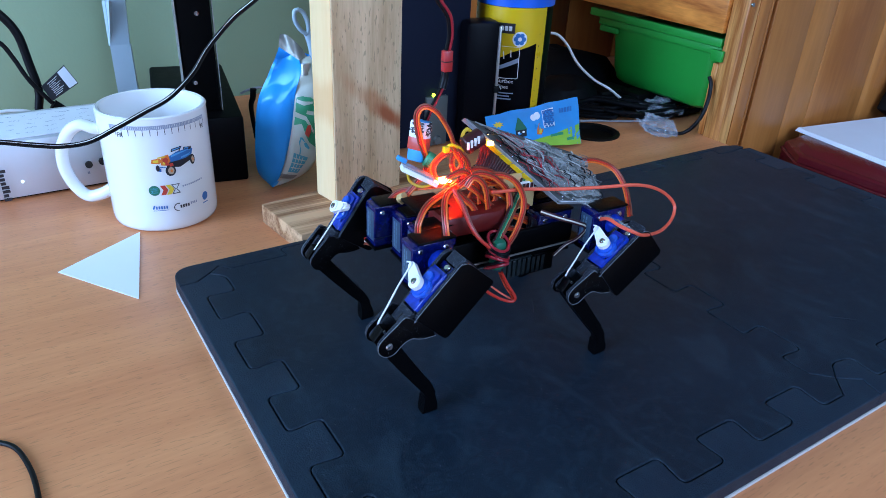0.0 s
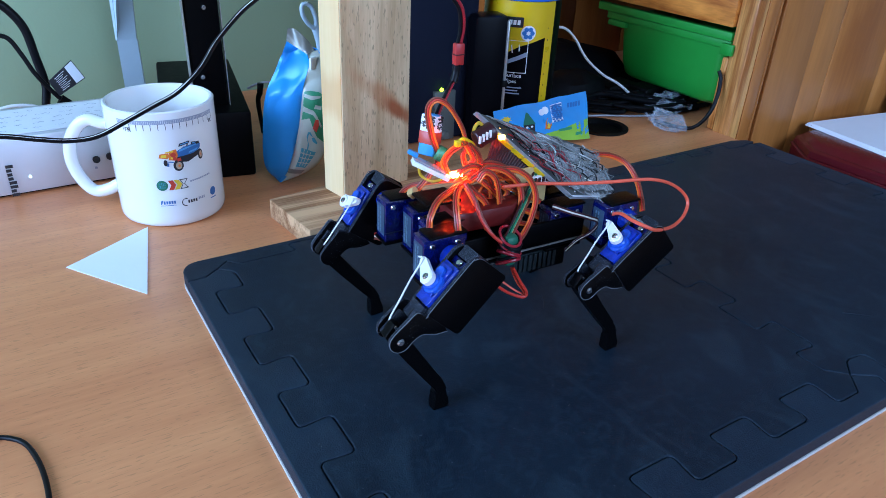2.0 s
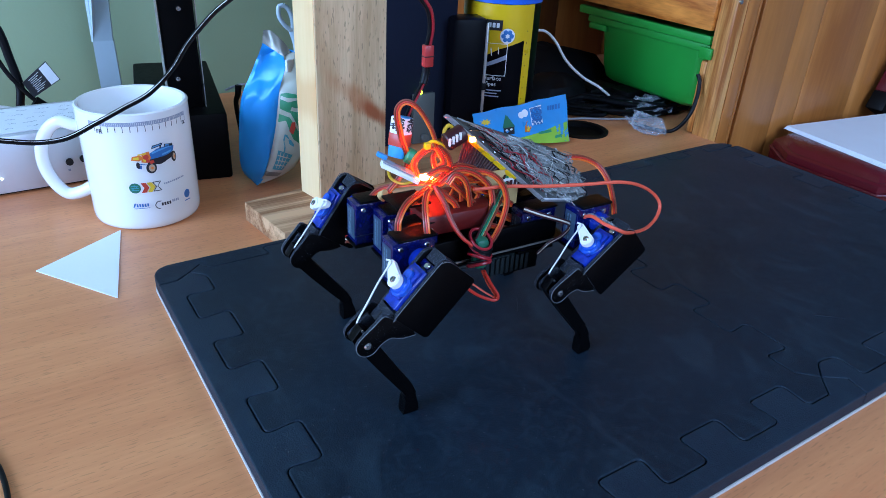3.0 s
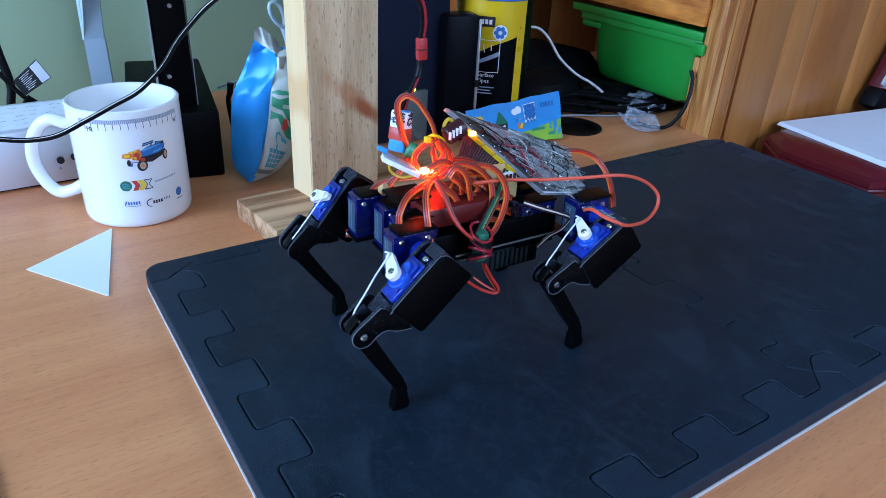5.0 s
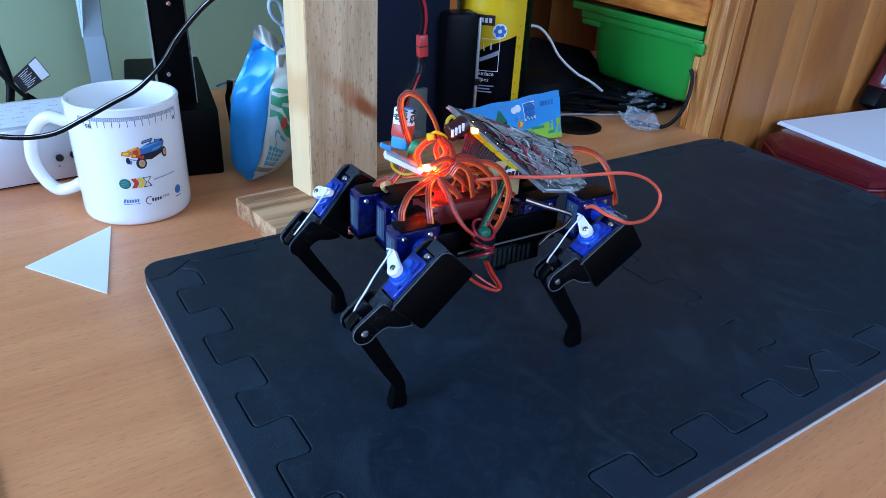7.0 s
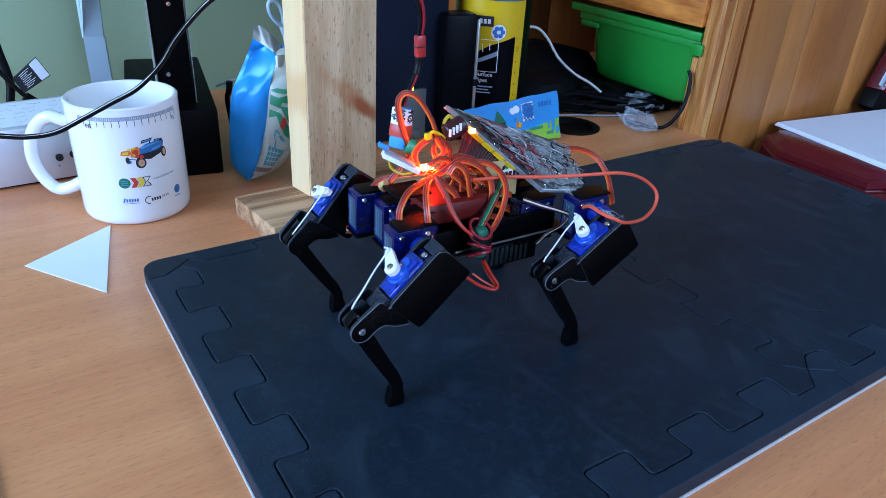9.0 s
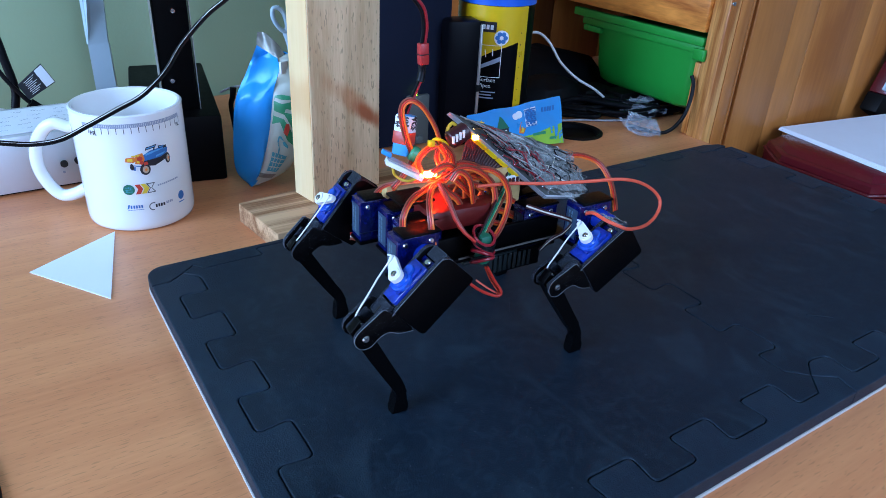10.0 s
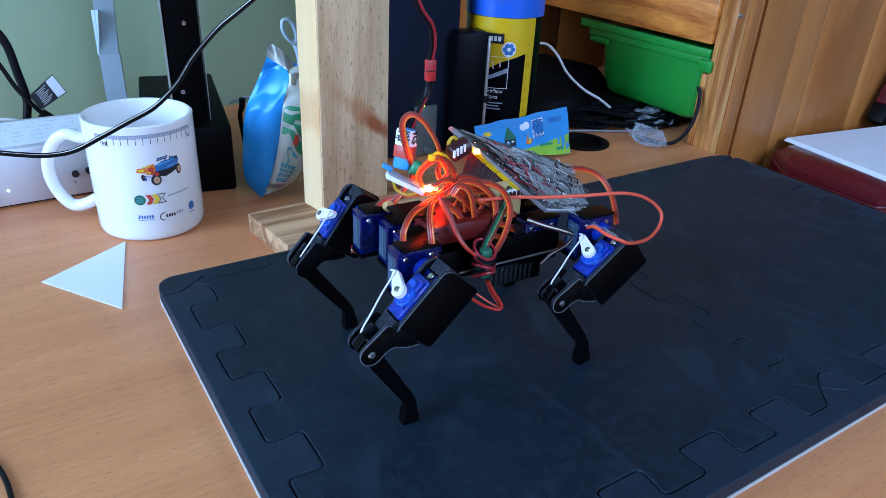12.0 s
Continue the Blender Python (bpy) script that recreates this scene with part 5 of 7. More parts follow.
def cabinet():
    t = thing("pine_cabinet", "varnished pine cabinet with an open bay beside the desk", "cabinet")
    part("side_edge", box(0.594, 0.612, 0.0680, 0.0905, LOW, 0.60, 0.002), "pine_edge", t, "grained front edge of the side panel")
    part("edge_packer", box(0.5945, 0.612, 0.0908, 0.0985, 0.0005, 0.0845, 0.001), "pine_edge", t, "narrow grained packing strip")
    for x0, x1, y in ((0.6122, 0.6310, 0.0676), (0.6410, 0.7125, 0.0670), (0.7129, 0.7600, 0.0673), (0.7604, 0.8795, 0.0670), (0.8799, 0.9700, 0.0674), (0.9704, 1.0900, 0.0670)):
        part("side_plank", box(x0, x1, y, 0.088, LOW, 0.60, 0.0003), "pine", t)
    part("groove", box(0.6312, 0.6408, 0.0715, 0.088, LOW, 0.60, 0.0004), "pine", t, "shadowed groove beside the bead")
    part("bead", tube([(0.6335, 0.0695, LOW), (0.6335, 0.0695, 0.0), (0.6335, 0.0695, 0.60)], 0.0026, 12, 2), "pine", t, "rounded bead along the joint")
    part("top_rail", box(0.589, 0.616, 0.0910, 0.4680, 0.1182, 0.1700, 0.002), "pine_y", t, "strongly grained pine rail")
    part("upper_board", box(0.600, 1.10, 0.0910, 0.4680, 0.1705, 0.60, 0.002), "pine_y", t)
    part("shelf", box(0.618, 1.10, 0.0910, 0.4680, 0.150, 0.1695, 0.001), "pine_y", t)
    part("runner", box(0.613, 0.96, 0.0910, 0.0985, 0.082, 0.090, 0.001), "pine_y", t)
    for k in range(6):
        part("far_plank", box(0.462 + 0.1065 * k, 0.568 + 0.1065 * k, 0.4400, 0.4600, 0.0005, 0.1490 if k > 0 else 0.60, 0.001), "pine", t)
    part("back", box(1.08, 1.10, 0.0910, 0.468, 0.0005, 0.149, 0.001), "pine", t)
    part("screw", rod((0.5976, 0.0700, 0.1528), (0.5976, 0.0665, 0.1528), 0.0028, 14, 0.0022), "steel", t, "steel screw head")


cabinet()


def green_bin():
    t = thing("storage_bin", "green plastic storage bin slid into the cabinet bay", "bin")
    y0, y1, zb, zt = 0.1010, 0.270, 0.0225, 0.110
    bm = bmesh.new()
    rows = [(0.014, zb), (0.009, zb + 0.004), (0.005, zb + 0.02), (0.0, zt - 0.012)]
    cols = []
    for inset, z in rows:
        cols.append([bm.verts.new(p) for p in ((0.600 + inset, y0 + inset, z), (0.600 + inset, y1 - inset, z), (0.95 - inset, y1 - inset, z), (0.95 - inset, y0 + inset, z))])
    bm.faces.new(cols[0])
    for a, b in zip(cols, cols[1:]):
        for k in range(4):
            bm.faces.new((a[k], a[(k + 1) % 4], b[(k + 1) % 4], b[k]))
    up = [e for e in bm.edges if abs(e.verts[0].co.z - e.verts[1].co.z) > 0.002]
    bmesh.ops.bevel(bm, geom=up, offset=0.010, segments=4, affect="EDGES", profile=0.5)
    part("tub", bm, "bin", t)
    part("rim", box(0.5970, 0.6030, 0.0935, 0.292, zt - 0.0170, zt - 0.0082, 0.001), "bin", t, "green rim of the bin")
    part("rim_lip", box(0.5940, 0.6020, 0.0925, 0.308, zt - 0.0079, zt + 0.0020, 0.0015), "bin", t)
    part("rim_end", box(0.5880, 0.5925, 0.0842, 0.1000, 0.0880, 0.1005, 0.001), "bin", t, "green end tab of the rim")
    part("rim_cover", box(0.6005, 0.94, 0.0935, 0.290, zt - 0.0165, zt - 0.0120, 0.001), "bin", t, "green lid inside the rim")
    part("side_catch", box(0.5955, 0.62, 0.256, 0.288, zt - 0.0250, zt - 0.0172, 0.002), "bin", t)


green_bin()


def cable_heap():
    """A tangle of black leads on the desk inside the bay."""
    rnd = random.Random(11)
    for k in range(44):
        pts = []
        x, y = rnd.uniform(0.47, 0.56), rnd.uniform(0.20, 0.29)
        for s in range(7):
            pts.append((min(0.85, x), min(0.305, max(0.150, y)), 0.0032 + 0.0026 * (k % 5) + rnd.uniform(0, 0.004)))
            x += rnd.uniform(0.005, 0.035)
            y += rnd.uniform(-0.045, 0.035)
        cord("black_lead", pts, rnd.choice((0.0020, 0.0026, 0.0034)), "dull_lead", "black lead in a tangle on the desk", group="leads tangled in the bay")
    for k in range(3):
        x, y = 0.52 + 0.035 * k, 0.255 - 0.03 * k
        single("power_adapter", crumple(box(x, x + 0.05, y, y + 0.035, 0.0, 0.022, 0.004), 0.0008, 40, k), "rubber", "black power adapter among the leads", "adapter", group="adapters among the leads")


cable_heap()
cord("curved_lead", [(0.5860, 0.0930, 0.0709), (0.5860, 0.0883, 0.0623), (0.5800, 0.0832, 0.0446), (0.5720, 0.0827, 0.0257), (0.5660, 0.0921, 0.0087), (0.5573, 0.1045, 0.0040), (0.5462, 0.1389, 0.0040)], 0.0022, "black_wire", "black lead curving up past the bin")
cord("pale_lead", [(0.4850, 0.1919, 0.0020), (0.5129, 0.1818, 0.0020), (0.5446, 0.1651, 0.0020), (0.5852, 0.1518, 0.0020)], 0.0014, "grey_wire", "pale grey lead on the desk")
cord("white_lead", [(0.4895, 0.2762, 0.0906), (0.5018, 0.2656, 0.0904), (0.5108, 0.2545, 0.0795), (0.5196, 0.2400, 0.0580), (0.5362, 0.2251, 0.0400), (0.5529, 0.2116, 0.0294), (0.5698, 0.2037, 0.0163)], 0.0017, "white_wire", "thin white lead hanging beside the tub")
single("white_card", box(0.0, 0.03, 0.0, 0.02, 0.0, 0.004, 0.0005, pose(0.478, 0.262, 0.0, 0, 0, 10)), "paper", "small white card on the desk", "card")
single("black_bag", crumple(lathe([(0, 0), (0.075, 0), (0.082, 0.016), (0.068, 0.036), (0.03, 0.050), (0, 0.052)], 36, pose(0.575, 0.335, 0.0) @ Matrix.Diagonal((1.15, 0.8, 1, 1))), 0.007, 26, 5), "dull_lead", "slumped black cloth bag behind the leads", "bag")
single("black_pouch", crumple(lathe([(0, 0), (0.05, 0), (0.056, 0.012), (0.045, 0.03), (0.02, 0.04), (0, 0.042)], 28, pose(0.505, 0.250, 0.0) @ Matrix.Diagonal((1.1, 0.6, 1, 1))), 0.004, 30, 3), "dull_lead", "slumped black fabric pouch among leads", "pouch")


def plastic_bag():
    bm = bmesh.new()
    bmesh.ops.create_icosphere(bm, subdivisions=4, radius=1.0)
    for v in bm.verts:
        d = noise.noise_vector(v.co * 2.2) * 0.45 + noise.noise_vector(v.co * 5.5) * 0.28
        v.co = (v.co + d)
        v.co = Vector((v.co.x * 0.016, v.co.y * 0.026, max(0.0, 0.010 + v.co.z * 0.010)))
    bmesh.ops.transform(bm, matrix=pose(0.545, 0.118, 0.0005, 0, 0, -20), verts=bm.verts)
    single("plastic_wrapper", bm, "crinkle", "crumpled clear plastic wrapper on the desk", "wrapper", "", False)
    bm = bmesh.new()
    bmesh.ops.create_icosphere(bm, subdivisions=4, radius=1.0)
    for v in bm.verts:
        v.co = v.co + noise.noise_vector(v.co * 2.6 + Vector((4, 1, 2))) * 0.5 + noise.noise_vector(v.co * 6) * 0.3
        v.co = Vector((v.co.x * 0.026, v.co.y * 0.022, max(0.0, 0.010 + v.co.z * 0.010)))
    bmesh.ops.transform(bm, matrix=pose(0.600, 0.170, 0.0005), verts=bm.verts)
    single("plastic_wrapper", bm, "crinkle", "crumpled clear plastic wrapper under the bin", "wrapper", "", False)


plastic_bag()


CASE = [(0.6715, 0.0125), (0.7085, 0.0560), (0.9400, 0.0560), (0.9600, 0.0360), (0.9600, -0.0960), (0.9400, -0.1150), (0.7100, -0.1130), (0.6900, -0.1060), (0.6715, -0.0970)]


def red_case():
    """A leather case with slanted corners, a rounded rim and a stepped lid."""
    t = thing("red_case", "dark red leather case with a moulded lid", "case")

    def loft(rows):
        bm = bmesh.new()
        rings = [[bm.verts.new((x, y, z)) for x, y in (shrink(CASE, d) if d else CASE)] for d, z in rows]
        for a, b in zip(rings, rings[1:]):
            for k in range(len(a)):
                bm.faces.new((a[k], a[(k + 1) % len(a)], b[(k + 1) % len(a)], b[k]))
        bm.faces.new(rings[0][::-1])
        bm.faces.new(rings[-1])
        return bm
    part("base", loft([(0.003, -0.0750), (0.001, -0.073), (0.0005, -0.0240)]), "red_box", t)
    part("rim_bead", loft([(0.002, -0.0238), (-0.0010, -0.0228), (-0.0016, -0.0210), (-0.0008, -0.0196), (0.002, -0.0190)]), "red_box", t, "rounded glossy rim")
    part("lid", loft([(0.0015, -0.0188), (0.0030, -0.0120), (0.0060, -0.0100), (0.0085, -0.0098), (0.0130, -0.0050), (0.0160, -0.0032)]), "red_box", t)


red_case()
pp = thing("paper_stack", "stack of white paper on the red case", "paper")
for k in range(4):
    part("sheet", box(0, 0.21, -0.297, 0, 0, 0.0010, 0.0, pose(0.7305 + 0.0007 * k, 0.0580 - 0.0006 * k, -0.0030 + 0.00102 * k, 0, 0, -9 + 0.25 * k)), "paper", pp, "", False)


def red_folder():
    t = thing("red_folder", "dark red folder of papers leaning against the cabinet", "folder")
    m = pose(0.9150, 0.0350, 0.0022, 0, 24, 0)
    part("cover", box(0.004, 0.120, 0.0, 0.026, 0.026, 0.170, 0.002, m), "red_box", t)
    part("pages", box(-0.0060, 0.0036, 0.004, 0.0062, 0.030, 0.168, 0.0005, m), "bracket", t, "pale page edges")
    part("spine_foot", box(0.001, 0.118, 0.001, 0.025, 0.0, 0.0255, 0.002, m), "rubber", t, "black lower binding")


red_folder()
low = thing("side_table", "low pine side table beside the desk", "table")
part("top", box(0.665, 1.30, -0.45, 0.060, -0.100, -0.0755, 0.002), "pine_y", low)
for x in (0.71, 1.25):
    for y in (-0.44, -0.02):
        part("leg", box(x, x + 0.04, y, y + 0.04, LOW, -0.1, 0.002), "pine", low)

# ---- the walking robot ----
# Its own space: x forwards, y to its left, z up from the mat under its near front foot.
ORIGIN, HEADING = Vector((0.0519, -0.1762, 0.0126)), 177.63
robot = thing("quadruped_robot", "small four-legged walking robot of black printed plastic and blue servos", "robot", Matrix.Translation(ORIGIN) @ pose(0, 0, 0, 0, 0, HEADING))
mm = 0.001


def leg_point(s, p):
    """Along the thigh from the knee (s) and out of its front edge (p), in millimetres."""
    return ((-0.7071 * s + 0.7071 * p) * mm, (0.7071 * s + 0.7071 * p) * mm)


SIDE_TO_Z = Matrix(((1, 0, 0, 0), (0, 0, 1, 0), (0, 1, 0, 0), (0, 0, 0, 1)))


def plate(outline, l0, l1, r=0.0004):
    """A plate from an outline in forward, up (metres), between two sideways distances."""
    return prism(outline, l0, l1, r, SIDE_TO_Z)


def leg_box(s0, s1, p0, p1, l0, l1, r=0.0004):
    return plate([leg_point(s0, p0), leg_point(s1, p0), leg_point(s1, p1), leg_point(s0, p1)], l0, l1, r)


def leg_rod(s, p0, p1, l, radius, radius2=None, r=0.0003):
    a, b = leg_point(s, p0), leg_point(s, p1)
    return rod((a[0], l, a[1]), (b[0], l, b[1]), radius, 22, radius2, r)


def neck_outline():
    """The knee end of a thigh plate: a round eye and a neck that steps into the shell."""
    eye = [(5.7 * math.cos(a), 5.7 * math.sin(a)) for a in (radians(265 - 17 * k) for k in range(11))]
    pts = [(19.5, -3.0), (19.5, -12.0), (16.8, -18.5), (15.0, -16.6), (12.6, -14.2), (10.8, -11.4), (9.4, -8.2), (7.0, -6.5), (3.6, -5.6)]
    return [leg_point(a, b) for a, b in pts] + [leg_point(a, b) for a, b in eye] + [leg_point(a, b) for a, b in ((3.0, 5.6), (9.0, 4.9), (15.4, 4.2), (16.4, 2.0), (16.8, -1.8), (19.5, -1.8))]


def shell_outline():
    """The flat rectangular side of a thigh, round the servo."""
    pts = [(17.6, -2.4), (18.4, -1.4), (48.8, -0.9), (51.4, -1.6), (53.4, -3.4), (54.2, -6.0), (55.2, -23.2), (54.4, -24.8), (52.8, -25.2), (20.0, -25.2), (18.6, -24.4), (18.0, -22.6)]
    return [leg_point(a, b) for a, b in pts]


def edged(ob):
    """Gives a printed plate's cut edges a rougher material, greyed for the light they catch."""
    ob.data.materials.append(M["print_grey"])
    for p in ob.data.polygons:
        if abs(p.normal.y) < 0.9:
            p.material_index = 1
    return ob


def build_leg(o):
    """o is +1 for a leg whose outer side is the robot's left, -1 for its mirror image."""
    span = lambda a, b: (min(a * o, b * o) * mm, max(a * o, b * o) * mm)
    up = edged(link("thigh", plate(shell_outline(), *span(5.9, 8.6), 0.0003), "print", True))
    up.parent = robot
    sub = lambda name, bm, material, label="", smooth=True: part(name, bm, material, up, label, smooth)
    edged(sub("inner_plate", plate(shell_outline(), *span(-8.6, -5.9), 0.0003), "print"))
    edged(sub("neck_plate", plate(neck_outline(), *span(5.7, 7.9), 0.0003), "print_rough", "rough printed neck plate"))
    edged(sub("neck_plate", plate(neck_outline(), *span(-7.9, -5.7), 0.0003), "print_rough"))
    for a, b in ((3.6, 5.7), (-5.7, -3.6)):
        sub("fork", plate([leg_point(*q) for q in ((-3.5, -3.5), (-4.6, 0.0), (-3.0, 3.6), (10.5, 3.0), (10.5, -7.0), (3.0, -4.6))], *span(a, b)), "print_grey")
    sub("bridge", leg_box(10.8, 19.2, -9, 0.6, -5.6 * mm, 5.6 * mm), "print_grey")
    sub("bridge_slot", leg_box(10.7, 15.5, 0.0, 0.9, -0.5 * mm, 0.5 * mm, 0), "hole", "", False)
    sub("end_cap", leg_box(48.2, 54.6, -19, -3.2, -5.8 * mm, 5.8 * mm, 0.001), "print_grey", "rough printed end cap")
    sub("knee_servo", leg_box(20.0, 43.5, -25.5, -2.6, -5.9 * mm, 5.9 * mm, 0.0006), "servo", "translucent blue hobby servo")
    sub("servo_flange", leg_box(16.0, 47.5, -5.4, -2.9, -5.8 * mm, 5.8 * mm, 0.0004), "servo")
    sub("servo_top", leg_box(20.4, 43.1, -2.6, 0.4, -5.8 * mm, 5.8 * mm, 0.0008), "servo_half_lit", "glossy clear blue servo lid")
    sub("gear_case", leg_box(25.0, 41.5, 0.2, 2.0, -4.8 * mm, 4.8 * mm, 0.0012), "servo_half_lit")
    sub("gear_tower", leg_rod(31.0, 0.2, 3.2, 0, 6.1 * mm, 5.9 * mm, 0.0006), "servo_lit", "blue gear tower, painted paler for the light on it")
    sub("gear_collar", leg_rod(31.0, 2.8, 4.6, 0, 4.7 * mm, 4.4 * mm, 0.0005), "servo_lit")
    sub("gear_bump", leg_rod(37.0, 0.2, 3.6, 0, 2.9 * mm), "servo_lit")
    tip_l = -9.5 * o * mm
    horn = bmesh.new()
    h0 = Vector((31.0, 0.0))
    h1 = Vector((35.5, -9.5 * o))
    ax = (h1 - h0).normalized()
    nx = Vector((-ax.y, ax.x))
    ring = [h0 + ax * (3.7 * math.cos(t)) + nx * (3.7 * math.sin(t)) for t in (radians(60 + 24 * k) for k in range(11))]
    ring += [h1 + ax * (2.0 * math.cos(t)) + nx * (2.0 * math.sin(t)) for t in (radians(-80 + 26.6 * k) for k in range(7))]
    lo, hi = [], []
    for q in ring:
        for p, vs in ((5.0, lo), (7.6, hi)):
            x, z = leg_point(q.x, p)
            vs.append(horn.verts.new((x, q.y * mm, z)))
    horn.faces.new(lo)
    horn.faces.new(hi)
    for k in range(len(ring)):
        horn.faces.new((lo[k], lo[(k + 1) % len(ring)], hi[(k + 1) % len(ring)], hi[k]))
    sub("servo_horn", soften(horn, 0.0004), "nylon", "white nylon servo horn")
    sub("horn_boss", leg_rod(31.0, 4.2, 8.2, 0, 3.4 * mm, 3.2 * mm), "nylon")
    sub("horn_screw", leg_rod(31.0, 8.0, 9.0, 0, 1.7 * mm, 1.3 * mm, 0.0002), "steel", "steel cross-head screw")
    sub("screw_slot", leg_box(29.9, 32.1, 8.95, 9.1, -0.25 * mm, 0.25 * mm, 0), "ink_black", "", False)
    x, z = leg_point(35.5, 8.4)
    sub("push_rod", tube([(x + 0.001, tip_l * 0.95 - 0.002 * o, z + 0.001), (x, tip_l * 0.95, z), leg_pt(24, 7.2, -7.4 * o), leg_pt(14, 6.0, -5.4 * o), leg_pt(4.5, 5.0, -3.4 * o), leg_pt(3.6, 3.6, -1.0 * o)], 0.00046, 8, 5), "white_wire", "thin bent steel push rod")
    for s in (18.0, 45.6):
        sub("servo_screw", leg_rod(s, -2.9, -1.4, 0.0006 * o, 1.9 * mm, 1.5 * mm, 0.0003), "steel", "steel screw head")
    sub("knee_screw", rod((0, 7.8 * o * mm, 0), (0, 8.9 * o * mm, 0), 1.9 * mm, 18, 1.5 * mm, 0.0003), "steel", "steel knee screw")
    # thin pale tubes paint in the light caught by the scuffed rims
    rim = neck_outline()[2:-2]
    sub("worn_edge", tube([(x, 7.85 * o * mm, z) for x, z in rim], 0.00024, 5, 3), "worn", "pale rim of the printed plate, for wear and edge highlight")
    rim = shell_outline()[:6]
    sub("worn_edge", tube([(x, 8.5 * o * mm, z) for x, z in rim], 0.00018, 5, 3), "worn")
    lowleg = link("shin", shin_mesh(), "print", True)
    lowleg.parent = robot
    part("knee_lever", plate([leg_point(-2, -3), leg_point(5.5, 3.2), leg_point(4.2, 5.6), leg_point(-3.4, 4.5)], -2.8 * mm, 2.8 * mm), "print", lowleg)
    part("lever_pin", rod((leg_point(3.6, 4.2)[0], -3.4 * mm, leg_point(3.6, 4.2)[1]), (leg_point(3.6, 4.2)[0], 3.4 * mm, leg_point(3.6, 4.2)[1]), 0.8 * mm, 12), "steel", lowleg, "small steel pin")
    return up, lowleg


def leg_pt(s, p, l):
    x, z = leg_point(s, p)
    return (x, l * mm, z)


def shin_mesh():
    mid = spline([(1.5, 3.0, 0), (-3.0, -5, 0), (-9.0, -14.5, 0), (-14.0, -22.0, 0), (-19.0, -29.5, 0), (-25.0, -38.5, 0), (-26.6, -44.5, 0), (-26.8, -54.4, 0)], 5)
    wide = lambda t: 4.5 * (1 - t) + 2.8 * t + 1.6 * max(0.0, (t - 0.82) / 0.18)
    left, right = [], []
    for k, p in enumerate(mid):
        w = (mid[min(k + 1, len(mid) - 1)] - mid[max(k - 1, 0)]).normalized()
        s, h = Vector((-w.y, w.x, 0)), wide(k / (len(mid) - 1))
        left.append(((p + s * h).x * mm, max(-0.0544, (p + s * h).y * mm)))
        right.append(((p - s * h).x * mm, max(-0.0544, (p - s * h).y * mm)))
    return plate(tidy(left + right[::-1]), -3.2 * mm, 3.2 * mm, 0.0012)


near_front = build_leg(1)
near_rear = build_leg(1)
far_front = build_leg(-1)
far_rear = build_leg(-1)


def servo_unit(name, f1, l0, l1, z0, label="", leads=True):
    """An upright hobby servo with its label, flanges and black top bracket."""
    sv = link(name, box((f1 - 23.5) * mm, f1 * mm, l0 * mm, l1 * mm, z0 * mm, (z0 + 24) * mm, 0.0006), "servo", True)
    sv.parent = robot
    sv["label"] = label or "translucent blue hobby servo"
    mid = (l0 + l1) / 2
    part("label", flat([bar_outline(-4.6 * mm, -9 * mm, 4.6 * mm, 9 * mm)], Matrix.Translation((f1 * mm + 0.00002, mid * mm, (z0 + 12) * mm)) @ pose(0, 0, 0, 90, 0, 90)), "label_dark", sv, "dark printed servo label", False)
    part("label_text", flat([bar_outline((-2.4 + 2.2 * r) * mm, (-7.5 + 2.6 * k) * mm, (-1.4 + 2.2 * r) * mm, (-5.6 + 2.6 * k) * mm) for k in range(6) for r in range(2)], Matrix.Translation((f1 * mm + 0.00026, mid * mm, (z0 + 12) * mm)) @ pose(0, 0, 0, 90, 0, 90)), "label_text", sv, "", False)
    part("lid_line", box((f1 - 23.7) * mm, (f1 + 0.2) * mm, (l0 - 0.2) * mm, (l1 + 0.2) * mm, (z0 + 5.2) * mm, (z0 + 5.6) * mm, 0.0), "pcb_dark", sv, "", False)
    part("top_bracket", box((f1 - 24.6) * mm, (f1 - 3.0) * mm, (l0 - 0.3) * mm, (l1 + 0.3) * mm, (z0 + 24.0) * mm, (z0 + 25.4) * mm, 0.0005), "print", sv, "black printed bracket")
    part("bottom_bracket", box((f1 - 24.6) * mm, (f1 + 0.8) * mm, (l0 - 0.8) * mm, (l1 + 0.8) * mm, (z0 - 1.8) * mm, z0 * mm, 0.0006), "print", sv, "black printed bracket")
    for d in (4.5, 19.0):
        part("screw", rod(((f1 - d) * mm, l1 * mm, (z0 + 20.5) * mm), ((f1 - d) * mm, (l1 + 0.9) * mm, (z0 + 20.5) * mm), 1.5 * mm, 14, 1.2 * mm, 0.0002), "steel", sv, "small steel screw")
    return sv


servo_unit("shoulder_servo", 3.0, -28.5, -16.5, 65.8)
servo_unit("shoulder_servo", 0.8, -76.8, -64.8, 65.8)
servo_unit("shoulder_servo", -113.0, -28.5, -16.5, 61.5)
servo_unit("shoulder_servo", -112.0, -78.5, -66.5, 62.0)
for f1, z0 in ((-8.0, 64.0), (-86.0, 58.0)):
    for l0 in (-62.0, -44.0):
        servo_unit("hip_servo", f1, l0, l0 + 12.0, z0)
for f, l, z in ((-12, -12.0, 79), (-8.5, -82.0, 81.5), (-128.5, -12.0, 76), (-122, -82.5, 79)):
    s = -1 if l > -40 else 1
    part("hip_joint", rod((f * mm, (l + 5.5 * s) * mm, z * mm), (f * mm, (l - 4.0 * s) * mm, z * mm), 6.2 * mm, 24, 5.6 * mm, 0.0006), "servo_half_lit", robot, "clear blue hip gear")

